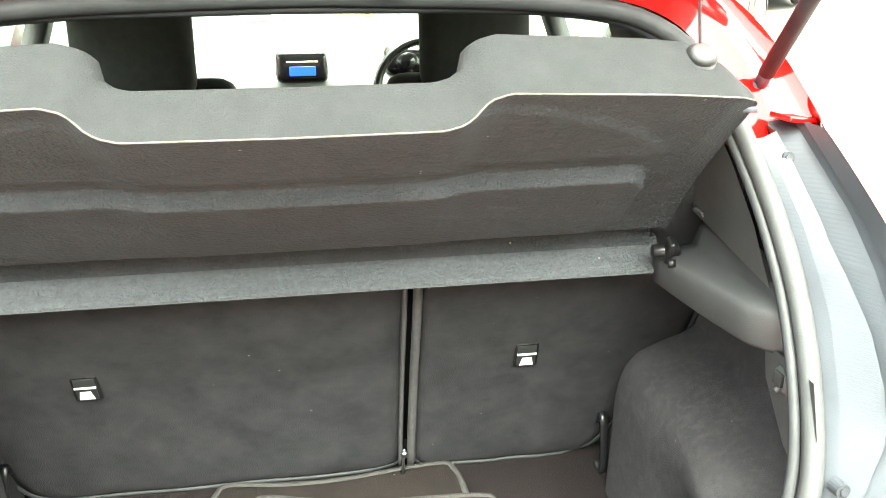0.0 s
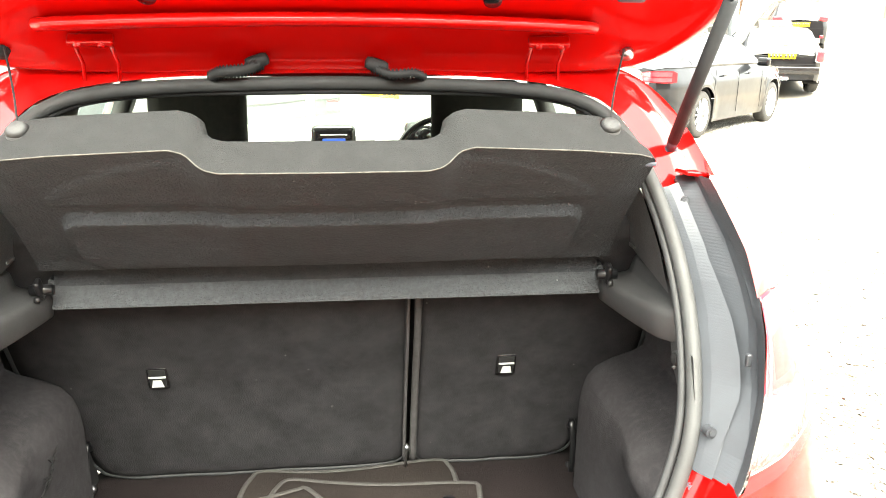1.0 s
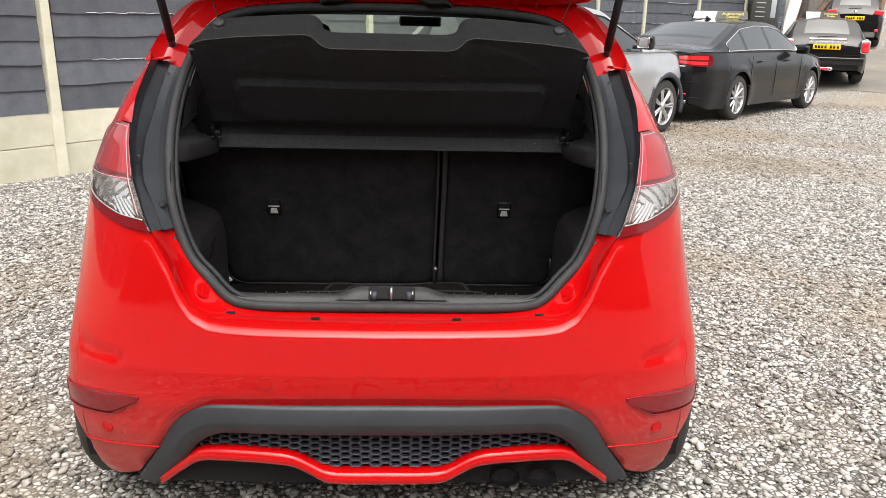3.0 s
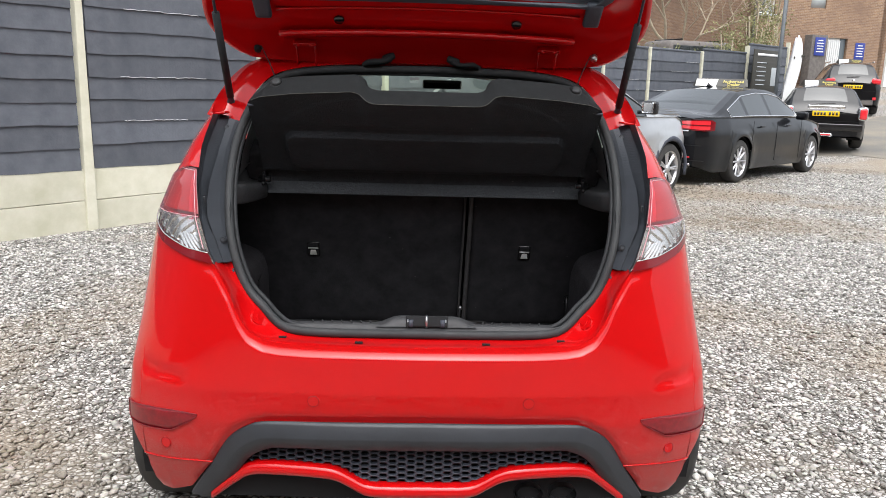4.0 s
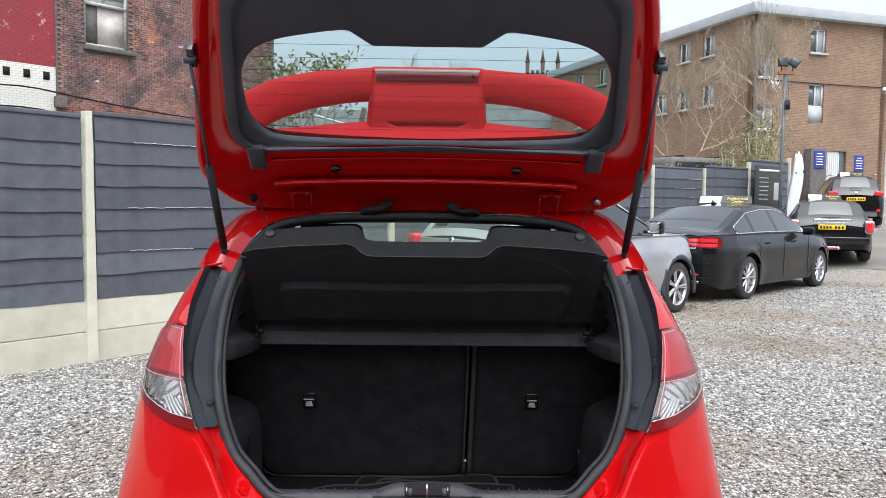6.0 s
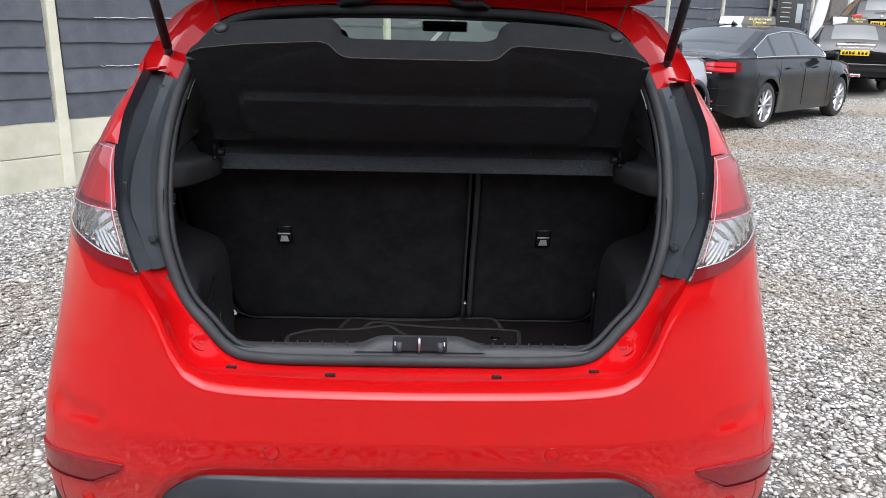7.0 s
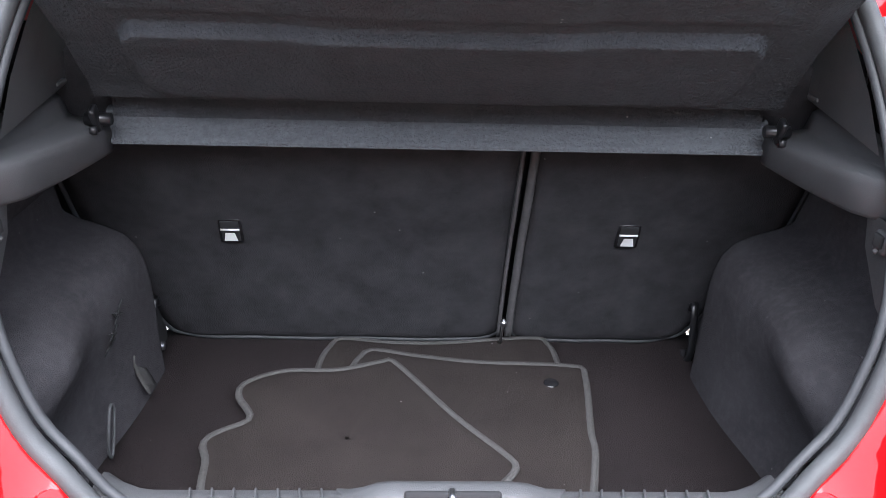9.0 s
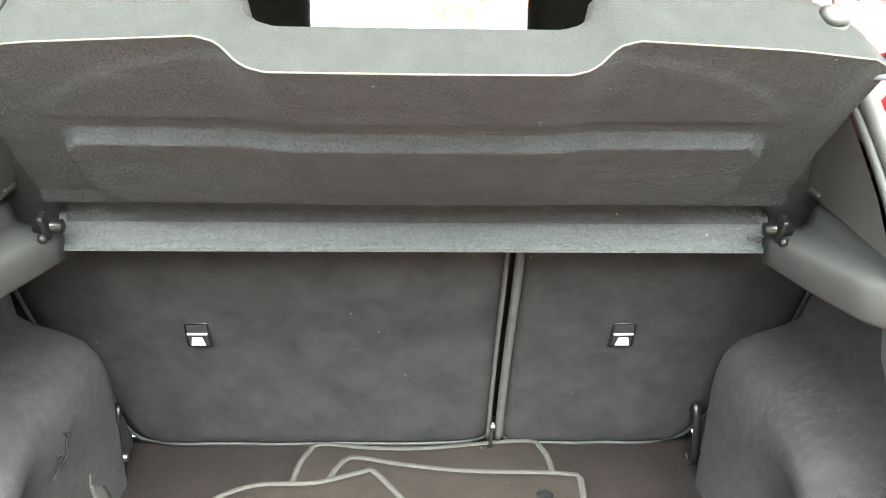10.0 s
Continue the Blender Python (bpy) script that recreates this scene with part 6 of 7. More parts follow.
for k, (za, zb) in enumerate(((3.95, 3.45), (3.60, 2.95))):
    pts = [(-9 + 14.5 * t, -.12, za + (zb - za) * t - .18 * math.sin(math.pi * (t * 2 % 1))) for t in np.linspace(0, 1, 40)]
    obj("wall_cable", *tube(pts, .018, 6), DARK, old)

# ---- brown brick office block ----
cb = np.array((15.7, 36.5))
ang_b = math.degrees(math.atan2(.29, .957))
office = thing("office_block", "three storey brown brick office block with a pale flat roof edge", "building", (15.7, 36.5, 1.6), ang_b)
FRAMEW = material("white_window_frame", (.7, .71, .7), .5, noise_amount=.1)
OPANE = material("office_pane", (.10, .12, .13), .08, spec=.8, noise_amount=.2, noise_scale=1)
H_B = 9.0
front_holes = [(3.45, 4.4, 7.35, 8.55), (3.45, 4.4, 3.89, 5.83), (4.75, 6.0, -.6, 2.53)]
wall("wall", cut_wall(0, 8.36, -2.5, H_B, front_holes + [(.35, 1.35, 5.97, 7.15), (.35, 1.35, 3.46, 4.65)]), BROWN_BRICK, office, .3)
sidew = wall("side_wall", cut_wall(-22, 0, -2.5, H_B, [h for u in (-3.9, -6.0, -8.1, -12, -15, -18) for h in ((u, u + 1.0, 7.5, 8.6), (u, u + 1.0, 4.9, 6.05))]), BROWN_BRICK, office, .3)
sidew.matrix_basis = pose(0, 0, 0, 0, 0, -90)
wall("far_wall", [(0, 22, -2.5, H_B)], BROWN_BRICK, office, .3).matrix_basis = pose(8.36, 0, 0, 0, 0, 90)
part("roof", box((9.45, 22.7, .48), (4.40, 10.95, H_B + .20), .03), RENDER_PALE, office, "pale flat roof edge")


def office_window(u, z0, z1, w, side=False, low=False):
    m = pose(0, 0, 0, 0, 0, -90) if side else Matrix.Identity(4)
    b = merge([box((.07, .07, z1 - z0), (u + .035, .12, (z0 + z1) / 2)), box((.07, .07, z1 - z0), (u + w - .035, .12, (z0 + z1) / 2)), box((.07, .07, z1 - z0), (u + w / 2, .12, (z0 + z1) / 2)), box((w, .07, .07), (u + w / 2, .12, z0 + .035)), box((w, .07, .07), (u + w / 2, .12, z1 - .035))])
    wfr = part("window", b, FRAMEW, office)
    wfr.matrix_basis = m
    part("pane", box((w, .02, z1 - z0), (u + w / 2, .16, (z0 + z1) / 2)), OPANE, wfr)
    part("blind", box((w * .42, .01, (z1 - z0) * .9), (u + w * .74, .145, (z0 + z1) / 2)), RENDER_PALE, wfr)
    if not low:
        part("window_sill", box((w + .2, .2, .09), (u + w / 2, -.03, z0 - .045), .01), RENDER_PALE, wfr)


for a, b, c, d in front_holes[:1] + [(.35, 1.35, 5.97, 7.15), (.35, 1.35, 3.46, 4.65), (3.45, 4.4, 4.69, 5.83)]:
    office_window(a, c, d, b - a, low=(c == 4.69))
part("window_panel", box((.95, .06, .80), (3.925, .10, 4.29)), RENDER_PALE, office)
for u in (-3.9, -6.0, -8.1, -12, -15, -18):
    office_window(u, 7.5, 8.6, 1.0, True)
    office_window(u, 4.9, 6.05, 1.0, True)
door = part("door", box((.75, .06, 3.1), (5.2, .12, .97), .01), FRAMEW, office)
for i in range(6):
    part("grille_bar", box((.05, .03, 2.9), (4.9 + .13 * i, .05, .95), .005), FRAMEW, door)
part("door_side", box((.45, .06, 3.1), (5.75, .14, .97), .01), OPANE, office)
BLUE = material("blue_notice", (.03, .05, .25), .5)
for u, v, z in ((3.47, -.845, 2.02), (6.82, .0, 1.93)):
    nb = part("notice", box((.62, .03, .85), (u, v - .02, z), .01), BLUE, office)
    for k, w in enumerate((.3, .44, .4, .36, .44)):
        part("notice_line", box((w, .006, .045), (u, v - .038, z + .28 - .13 * k)), WHITE, nb)
part("grey_shed_panel", box((.95, .5, 3.7), (3.47, -.58, .72), .03), STONE_SILL, office)
part("drain_pipe", rod((.15, -.06, -1), (.15, -.06, H_B), .06, None, 10), STONE_SILL, office)
part("drain_pipe", rod((2.0, -.05, -.5), (2.0, -.05, 6.2), .03, None, 8), STONE_SILL, office)
for u, z in ((1.1, 5.55), (8.25, 5.6)):
    cm = part("security_camera", merge([rod((u, -.02, z), (u, -.3, z), .03, None, 8), box((.5, .16, .16), (u - .15, -.38, z + .12), .03, (0, 12, -20))]), WHITE, office)
part("cable", bmfrom(*tube([(t * 8.3, -.04, 5.88 - .03 * math.sin(3.1 * t)) for t in np.linspace(0, 1, 12)], .02, 5)), DARK, office)
SHUTTER = material("grey_shutter_paint", (.36, .39, .41), .5, noise_amount=.15, noise_scale=2)
low = thing("garage_block", "low brick unit with a pale roller shutter", "building", (23.75, 39.05, 1.9), ang_b)
wall("wall", cut_wall(0, 14, -2.5, 7.9, [(.7, 5.0, -.4, 3.4)]), BROWN_BRICK, low, .3)
part("surround", merge([box((.45, .2, 4.4), (.46, -.02, 1.8), .02), box((5.0, .2, .6), (2.75, -.025, 3.72), .02)]), WHITE, low)
sh_ = part("roller_shutter", bmfrom(*grid([[(.66 + 4.4 * u, .12 + .05 * (k % 2), -.4 + 3.84 * k / 44) for u in (0, 1)] for k in range(45)])), SHUTTER, low, "grey slatted roller shutter")
part("parapet", box((14.0, .5, .40), (7.05, .0, 5.55), .02), RENDER_PALE, low)
part("roof_back", box((14, 12, .3), (7, 6.2, 7.9), .02), STONE_SILL, low)
part("flue", rod((.8, -.12, 5.7), (.8, -.12, 6.7), .10, None, 10), RENDER_PALE, low)


# ---- parked cars ----
def parked_car(name, label, at, rz, L, W, Hh, paint, deck, roof_line, wheels, r, belt, sill=.2, spokes=10, lamp=None, glass=(0.0, 1.0), post=(), width=None, screen=(.06, 9.0, 0)):
    """A car along its own +y: deck and roof_line are (y, z) lines, glass the y range of the side windows."""
    th = thing(name, label, "car", at, rz)
    ys = np.unique(np.concatenate([np.linspace(0, L, 46), [w for w in wheels], *[np.linspace(w - r - .06, w + r + .06, 13) for w in wheels]]))
    ys = ys[(ys >= 0) & (ys <= L)]
    wid = width or ([0, .06, .25, .7, L - .9, L - .35, L - .08, L], [.76, .86, .95, 1.0, 1.0, .93, .78, .66])
    lower, upper, tops = {-1: [], 1: []}, {-1: [], 1: []}, []
    for y in ys:
        w = W / 2 * float(np.interp(y, *wid))
        dk = float(np.interp(y, *zip(*deck)))
        rf = float(np.interp(y, *zip(*roof_line)))
        zl = sill + .10 * max(0, 1 - y / .3) + .05 * max(0, 1 - (L - y) / .3)
        for c in wheels:
            R = r + .055
            if abs(y - c) < R:
                zl = max(zl, r + math.sqrt(R * R - (y - c) ** 2))
        bz = min(belt(y) if callable(belt) else belt, dk)
        zl = min(zl, bz - .05)
        for s in (-1, 1):
            col = []
            for k in np.linspace(0, 1, 12):
                z = zl + (bz - zl) * k
                q = (z - sill) / (bz - sill)
                xx = w * (.915 + .085 * math.sin(math.pi * min(1, max(0, q) * .74 + .14)) - .035 * (max(0, q - .75) / .25) ** 2)
                xx += .012 * math.exp(-((q - .72) / .05) ** 2)
                for c in wheels:
                    dd = math.hypot(y - c, z - r)
                    xx += .018 * math.exp(-((dd - r - .07) / .05) ** 2)
                col.append((s * xx, y, z))
            lower[s].append(col)
            top_in = w * (.935 - .30 * max(0, rf - bz) / .55)
            b0 = np.array((s * w * .935, y, bz + .012))
            b1 = np.array((s * top_in, y, max(bz + .013, rf - .055)))
            rr = np.array((s * top_in * .93, y, max(bz + .015, rf - .015)))
            upper[s].append([col[-1], tuple(b0), tuple(b0 + (b1 - b0) * .06), tuple(b0 + (b1 - b0) * .94), tuple(b1), tuple(rr)])
        hw = abs(upper[1][-1][-1][0])
        zz = upper[1][-1][-1][2]
        cr = .045 if rf - bz > .2 else .035
        tops.append([(u * hw, y, zz + cr * (1 - u * u)) for u in np.linspace(-1, 1, 13)])
    n = len(ys)
    allp = []
    for s in (-1, 1):
        allp.append(grid(lower[s]))
        v, f = grid(upper[s])
        fr, gls = [], []
        for q in f:
            i, j = q[0] // 6, q[0] % 6
            y = (ys[i] + ys[min(i + 1, n - 1)]) / 2
            h = float(np.interp(y, *zip(*roof_line))) - (belt(y) if callable(belt) else belt)
            ok = j == 2 and glass[0] < y < glass[1] and h > .10 and not any(abs(y - p_) < .04 for p_ in post)
            (gls if ok else fr).append(q)
        allp.append((v, fr))
        obj("side_window", v, gls, CAR_GLASS, th)
        idx = [i for i in range(n) if glass[0] < ys[i] < glass[1] and float(np.interp(ys[i], *zip(*roof_line))) - belt_of(belt, ys[i]) > .13]
        vv = [upper[s][i][2] for i in idx] + [upper[s][i][3] for i in idx[::-1]]
        if lamp != "plain":
            obj("window_trim", *tube([(p[0] + s * .004, p[1], p[2]) for p in vv], .009, 5, closed=True), CHROME if lamp == "chrome" else BLACK, th)
    v, f = grid(tops)
    fr, gls = [], []
    for q in f:
        i, j = q[0] // 13, q[0] % 13
        slope = (tops[min(i + 1, n - 1)][6][2] - tops[i][6][2]) / max(.01, ys[min(i + 1, n - 1)] - ys[i])
        up_ = tops[i][6][2] > belt_of(belt, ys[i]) + .02
        scr_ = abs(slope) > .32 and (tops[i][6][2] + tops[min(i + 1, n - 1)][6][2]) / 2 > belt_of(belt, ys[i]) + .06 and 0 < j < 11
        if scr_ and slope > 0:
            # painted surround of a hatch window
            scr_ = belt_of(belt, ys[i]) + screen[0] < tops[i][6][2] < screen[1] and screen[2] < j < 11 - screen[2]
        (gls if scr_ else fr).append(q)
    allp.append((v, fr))
    mid_i = max(range(n), key=lambda i: tops[i][6][2])
    obj("rear_screen", v, [q for q in gls if q[0] // 13 < mid_i], CAR_GLASS, th)
    obj("windscreen", v, [q for q in gls if q[0] // 13 >= mid_i], CAR_GLASS, th)
    # closed ends
    for i, sg in ((0, -1), (n - 1, 1)):
        a, b = lower[-1][i] + [p for p in upper[-1][i][1:]], lower[1][i] + [p for p in upper[1][i][1:]]
        rows_ = []
        for t in np.linspace(0, 1, 9):
            rows_.append([(pa[0] + (pb[0] - pa[0]) * t, pa[1] + sg * .07 * math.sin(math.pi * t) ** .5 * (1 if k < 14 else 0), pa[2] + 0) for k, (pa, pb) in enumerate(zip(a, b))])
        allp.append(grid(rows_))
    bd = part("body", bmfrom(*join(*allp)), paint, th)
    obj("floor_pan", *grid([[(u * W * .42, y, sill + .06) for u in (-1, 1)] for y in (.2, L - .2)]), DARK, th)
    for c in wheels:
        for s in (-1, 1):
            wheel(th, (s * (W / 2 - .115), c, r), r, .21, spokes, 0 if s > 0 else 180, .70)
            obj("arch_liner", *grid([[(s * xx, c + (r + .05) * math.cos(a), max(sill, r + (r + .05) * math.sin(a))) for a in np.linspace(-.3, math.pi + .3, 16)] for xx in (W / 2 - .35, W / 2 - .03)]), DARK, th)
    return th


def belt_of(belt, y):
    return belt(y) if callable(belt) else belt


CAR_GLASS = material("dark_car_glass", (.014, .018, .018), .03, spec=.5, coat=.6, coat_ior=1.5)
BLACK_PAINT = material("black_car_paint", (.0045, .005, .0065), .35, spec=.1, coat=.8, noise_amount=.3, noise_scale=5, coat_ior=1.45)
SILVER_PAINT = material("silver_car_paint", (.42, .43, .44), .3, metal=.5, coat=.6, noise_amount=.1, noise_scale=5)
WHITE_PAINT = material("white_car_paint", (.75, .75, .75), .3, coat=.5)
CAR_LAMP = material("red_car_lamp", (.65, .02, .03), .12, coat=1.0)
PLATE = material("yellow_plate", (.80, .50, .004), .5)
SIGN_DARK = material("dark_sign", (.045, .043, .035), .5)
SIGN_GOLD = material("gold_lettering", (.65, .55, .12), .5)
random.seed(3)


def writing(body, size, at, rot, mat, parent, name="lettering"):
    cu = bpy.data.curves.new(name, "FONT")
    cu.body, cu.size, cu.align_x, cu.align_y, cu.extrude = body, size, "CENTER", "CENTER", .001
    tmp = new("tmp", cu)
    dg = bpy.context.evaluated_depsgraph_get()
    me = bpy.data.meshes.new_from_object(tmp.evaluated_get(dg))
    bpy.data.objects.remove(tmp)
    me.materials.clear()
    me.materials.append(mat)
    ob = new(name, me)
    ob.parent = parent
    ob.matrix_basis = pose(*at, *rot)
    return ob


def number_plate(th, at, w=.52):
    p = part("number_plate", box((w, .012, .112), at, .004), PLATE, th, "yellow number plate with dark bars")
    for x in (-.205, -.145, -.085, -.025, .075, .140, .205):
        part("plate_bar", box((.040, .004, .066), (at[0] + x, at[1] - .008, at[2])), BLACK, p)


def roof_sign(name, at, rz, words):
    th = thing(name, "dealer roof sign, white and black with gold lettering", "sign", at, rz, group="dealer roof signs")
    v = [(-.60, -.12, 0), (.60, -.12, 0), (.60, .12, 0), (-.60, .12, 0), (-.55, -.02, .20), (.60, -.02, .20), (.60, .02, .20), (-.55, .02, .20)]
    f = [(0, 1, 5, 4), (1, 2, 6, 5), (2, 3, 7, 6), (3, 0, 4, 7), (4, 5, 6, 7), (3, 2, 1, 0)]
    obj("board", v, f, SIGN_DARK, th, smooth=False)
    th.scale = (.72, .72, .62)
    tilt = math.degrees(math.atan2(.20, .10))
    v = [(-.595, -.1225, .006), (-.13, -.1225, .006), (-.06, -.1225 + .1 * .9, .186), (-.55, -.1225 + .1 * .9, .186)]
    obj("white_end", v, [(0, 1, 2, 3)], WHITE, th, smooth=False)
    part("logo_bar", box((.30, .003, .035), (-.33, -.075, .085), .0, (tilt - 90, 0, 0)), SIGN_DARK, th)
    if words:
        writing("Authorised", .105, (.27, -.0865, .128), (tilt, 0, 0), SIGN_GOLD, th)
        writing("Dealer", .105, (.27, -.1145, .052), (tilt, 0, 0), SIGN_GOLD, th)
    return th


# dark saloon: right rear wheel near (4.9, 10.45)
hd = -47.5


def car_at(wx, wy, W, wy0, deg, z=0.0):
    """Origin (rear centre) of a car whose right rear wheel stands at wx, wy."""
    a = math.radians(deg)
    fx, fy = -math.sin(a), math.cos(a)
    rx, ry = math.cos(a), math.sin(a)
    return (wx - rx * (W / 2 - .1) - fx * wy0, wy - ry * (W / 2 - .1) - fy * wy0, z)


pa = car_at(4.92, 10.47, 1.83, 1.08, hd)
saloon = parked_car("saloon_car", "black four door saloon with chrome window trim on gravel", pa, hd, 4.77, 1.83, 1.46, BLACK_PAINT,
                    [(0, .98), (.12, 1.05), (.5, 1.07), (1.1, 1.06), (3.4, .98), (4.3, .86), (4.77, .62)],
                    [(0, .98), (.12, 1.05), (.45, 1.075), (1.35, 1.40), (1.9, 1.455), (2.4, 1.45), (2.75, 1.40), (3.55, .98), (4.3, .86), (4.77, .62)],
                    (1.08, 3.87), .335, lambda y: .97 + .035 * (1 - y / 4.77), lamp="chrome", glass=(.75, 3.25), post=(1.35, 2.2))
for s in (-1, 1):
    lp = part("tail_lamp", bmfrom(*grid([[(s * x, -.075 + 1.4 * max(0, (x - .62)) ** 1.3, z0 + k * (h)) for x, z0, h in ((.34, .865, .075), (.5, .845, .115), (.66, .825, .15), (.78, .815, .165), (.86, .82, .155), (.895, .83, .12))] for k in (0, .33, .66, 1)])), LENS_DARK, saloon, "wide red tail lamp")
    for k0, k1 in ((.12, .42), (.55, .90)):
        part("lamp_band", bmfrom(*grid([[(s * x, -.079 + 1.4 * max(0, (x - .62)) ** 1.3, z0 + k * h) for x, z0, h in ((.37, .865, .075), (.5, .845, .115), (.66, .825, .15), (.78, .815, .165), (.85, .82, .155))] for k in (k0, k1)])), CAR_LAMP, lp)
part("boot_badge", box((.16, .004, .03), (-.42, -.082, .80)), CHROME, saloon)
part("chrome_strip", box((1.24, .012, .018), (0, -.078, .815), .004), CHROME, saloon)
for z, w in ((.62, .80), (.40, .84)):
    obj("bumper_line", *tube([(x, -.079 + .9 * max(0, abs(x) - .62) ** 1.4, z - .02 * abs(x)) for x in np.linspace(-w, w, 24)], .005, 5), DARK, saloon)
for s in (-1, 1):
    part("exhaust_trim", box((.24, .02, .045), (s * .55, -.06, .32), .012), CHROME, saloon)
    obj("boot_gap", *tube([(s * x, -.079, z) for x, z in ((.36, .97), (.37, .86), (.40, .74), (.44, .64))], .004, 5), DARK, saloon)
number_plate(saloon, (0, -.078, .72))
part("bumper_strip", box((1.3, .02, .025), (0, -.045, .43), .008), CAR_LAMP, saloon)
part("antenna_fin", bmfrom([(-.02, 1.55, 1.455), (.02, 1.55, 1.455), (.02, 1.72, 1.46), (-.02, 1.72, 1.46), (0, 1.57, 1.53)], [(0, 1, 4), (1, 2, 4), (2, 3, 4), (3, 0, 4), (0, 1, 2, 3)]), BLACK_PAINT, saloon)
for s in (-1, 1):
    part("door_mirror", box((.20, .09, .13), (s * 1.0, 3.05, 1.02), .035, (0, 0, -s * 12), 3), BLACK_PAINT, saloon)
    for y in (1.75, 2.75):
        part("door_handle", box((.02, .16, .025), (s * .915, y, .86), .007), BLACK_PAINT, saloon)
    for y in (1.42, 2.30, 3.28):
        obj("door_gap", *tube([(s * (.905 + .012 * math.sin(3 * z)), y + .03 * (z - .6), z) for z in np.linspace(.30, .95, 8)], .004, 5), DARK, saloon)
a = math.radians(hd)


def local(org, deg, x, y, z):
    a_ = math.radians(deg)
    return (org[0] + x * math.cos(a_) - y * math.sin(a_), org[1] + x * math.sin(a_) + y * math.cos(a_), org[2] + z)


roof_sign("roof_sign", local(pa, hd, 0, 2.0, 1.475), hd + 40, True)

# silver crossover in front of the saloon's tail
js = car_at(3.34, 8.98, 1.77, 3.34, hd)
cross = parked_car("crossover_car", "silver crossover with black wheel arches on gravel", js, hd, 4.10, 1.77, 1.57, SILVER_PAINT,
                   [(0, 1.06), (.06, 1.10), (3.0, 1.09), (3.5, 1.04), (3.9, .93), (4.1, .70)],
                   [(0, 1.06), (.06, 1.12), (.45, 1.45), (1.0, 1.56), (1.9, 1.57), (2.2, 1.53), (3.0, 1.10), (3.5, 1.04), (3.9, .93), (4.1, .70)],
                   (.80, 3.33), .345, 1.03, spokes=7, glass=(.6, 2.75), post=(1.35,), width=([0, .06, .25, .7, 3.2, 3.7, 3.98, 4.10], [.76, .86, .95, 1.0, 1.0, .95, .80, .62]))
for s in (-1, 1):
    mm = part("door_mirror", box((.22, .10, .17), (s * 1.0, 2.52, 1.17), .04, (0, 0, -s * 10), 3), BLACK, cross)
    part("mirror_glass", box((.17, .006, .13), (s * 1.0, 2.466, 1.17), .02, (0, 0, -s * 10), 3), CHROME, mm)
    part("mirror_arm", box((.14, .05, .05), (s * .89, 2.53, 1.11), .015), BLACK, cross)
    obj("arch_cladding", *tube([(s * .885, 3.33 + .41 * math.cos(t), .345 + .41 * math.sin(t)) for t in np.linspace(-.25, math.pi + .2, 24)], .035, 8, flat=(.5, 1)), PLASTIC, cross)
    obj("arch_cladding", *tube([(s * .885, .80 + .41 * math.cos(t), .345 + .41 * math.sin(t)) for t in np.linspace(-.1, math.pi + .2, 24)], .035, 8, flat=(.5, 1)), PLASTIC, cross)
    part("front_lamp", bmfrom(*grid([[(s * (x + .0), y, z) for x, z in ((.62, 1.07), (.72, 1.075), (.80, 1.04))] for y in (3.30, 3.5, 3.68)])), LENS_CLEAR, cross)
number_plate(cross, (0, -.085, .93))
for s in (-1, 1):
    part("tail_lamp", box((.20, .12, .14), (s * .72, .02, 1.02), .04, (0, 0, s * 20), 3), CAR_LAMP, cross)
    part("bumper_corner", box((.30, .10, .20), (s * .62, -.03, .42), .05, (0, 0, s * 14), 3), PLASTIC, cross)
part("rear_badge", rod((0, -.075, 1.03), (0, -.085, 1.03), .04, None, 16), CHROME, cross)
obj("wiper", *tube([(.1, 2.98, 1.14), (.5, 2.75, 1.25)], .01, 5), BLACK, cross)

# small black hatchback further on
mg = ground_z(8.8, 15.2)
hd2 = -19.0
ms = car_at(9.45, 15.15, 1.73, .66, hd2, ground_z(9.3, 15.6) + .01)
mini = parked_car("small_hatchback", "small black hatchback with yellow number plate and chrome trim", ms, hd2, 3.82, 1.73, 1.41, BLACK_PAINT,
                  [(0, .80), (.08, .95), (2.4, .98), (3.0, .97), (3.6, .88), (3.82, .6)],
                  [(0, .80), (.08, .96), (.42, 1.36), (.8, 1.405), (1.9, 1.40), (2.25, 1.35), (2.75, .98), (3.6, .88), (3.82, .6)],
                  (.66, 3.15), .31, .95, glass=(.5, 2.5), post=(1.3,), screen=(.13, 1.335, 1))
for s in (-1, 1):
    lp = part("tail_lamp", box((.20, .13, .30), (s * .71, .0, .81), .062, (0, 0, s * 18), 4), CHROME, mini)
    part("lamp_lens", box((.165, .13, .262), (s * .71, -.018, .81), .06, (0, 0, s * 18), 4), CAR_LAMP, lp)
part("chrome_bar", box((.72, .03, .085), (0, -.075, .95), .03, None, 3), CHROME, mini)
number_plate(mini, (0, -.085, .80))
part("lower_reflector", box((.34, .03, .07), (0, -.07, .33), .03, None, 3), CHROME, mini)
part("fog_lamp", box((.26, .03, .04), (0, -.085, .33), .015, None, 3), CAR_LAMP, mini)
part("bumper_strip", box((1.45, .05, .16), (0, -.06, .50), .02), BLACK, mini)
part("rear_wiper", box((.36, .02, .02), (.0, .04, 1.02), .006, (0, -4, 0)), BLACK, mini)
for s in (-1, 1):
    part("door_mirror", box((.18, .09, .12), (s * .97, 2.45, 1.0), .035, None, 3), BLACK_PAINT, mini)
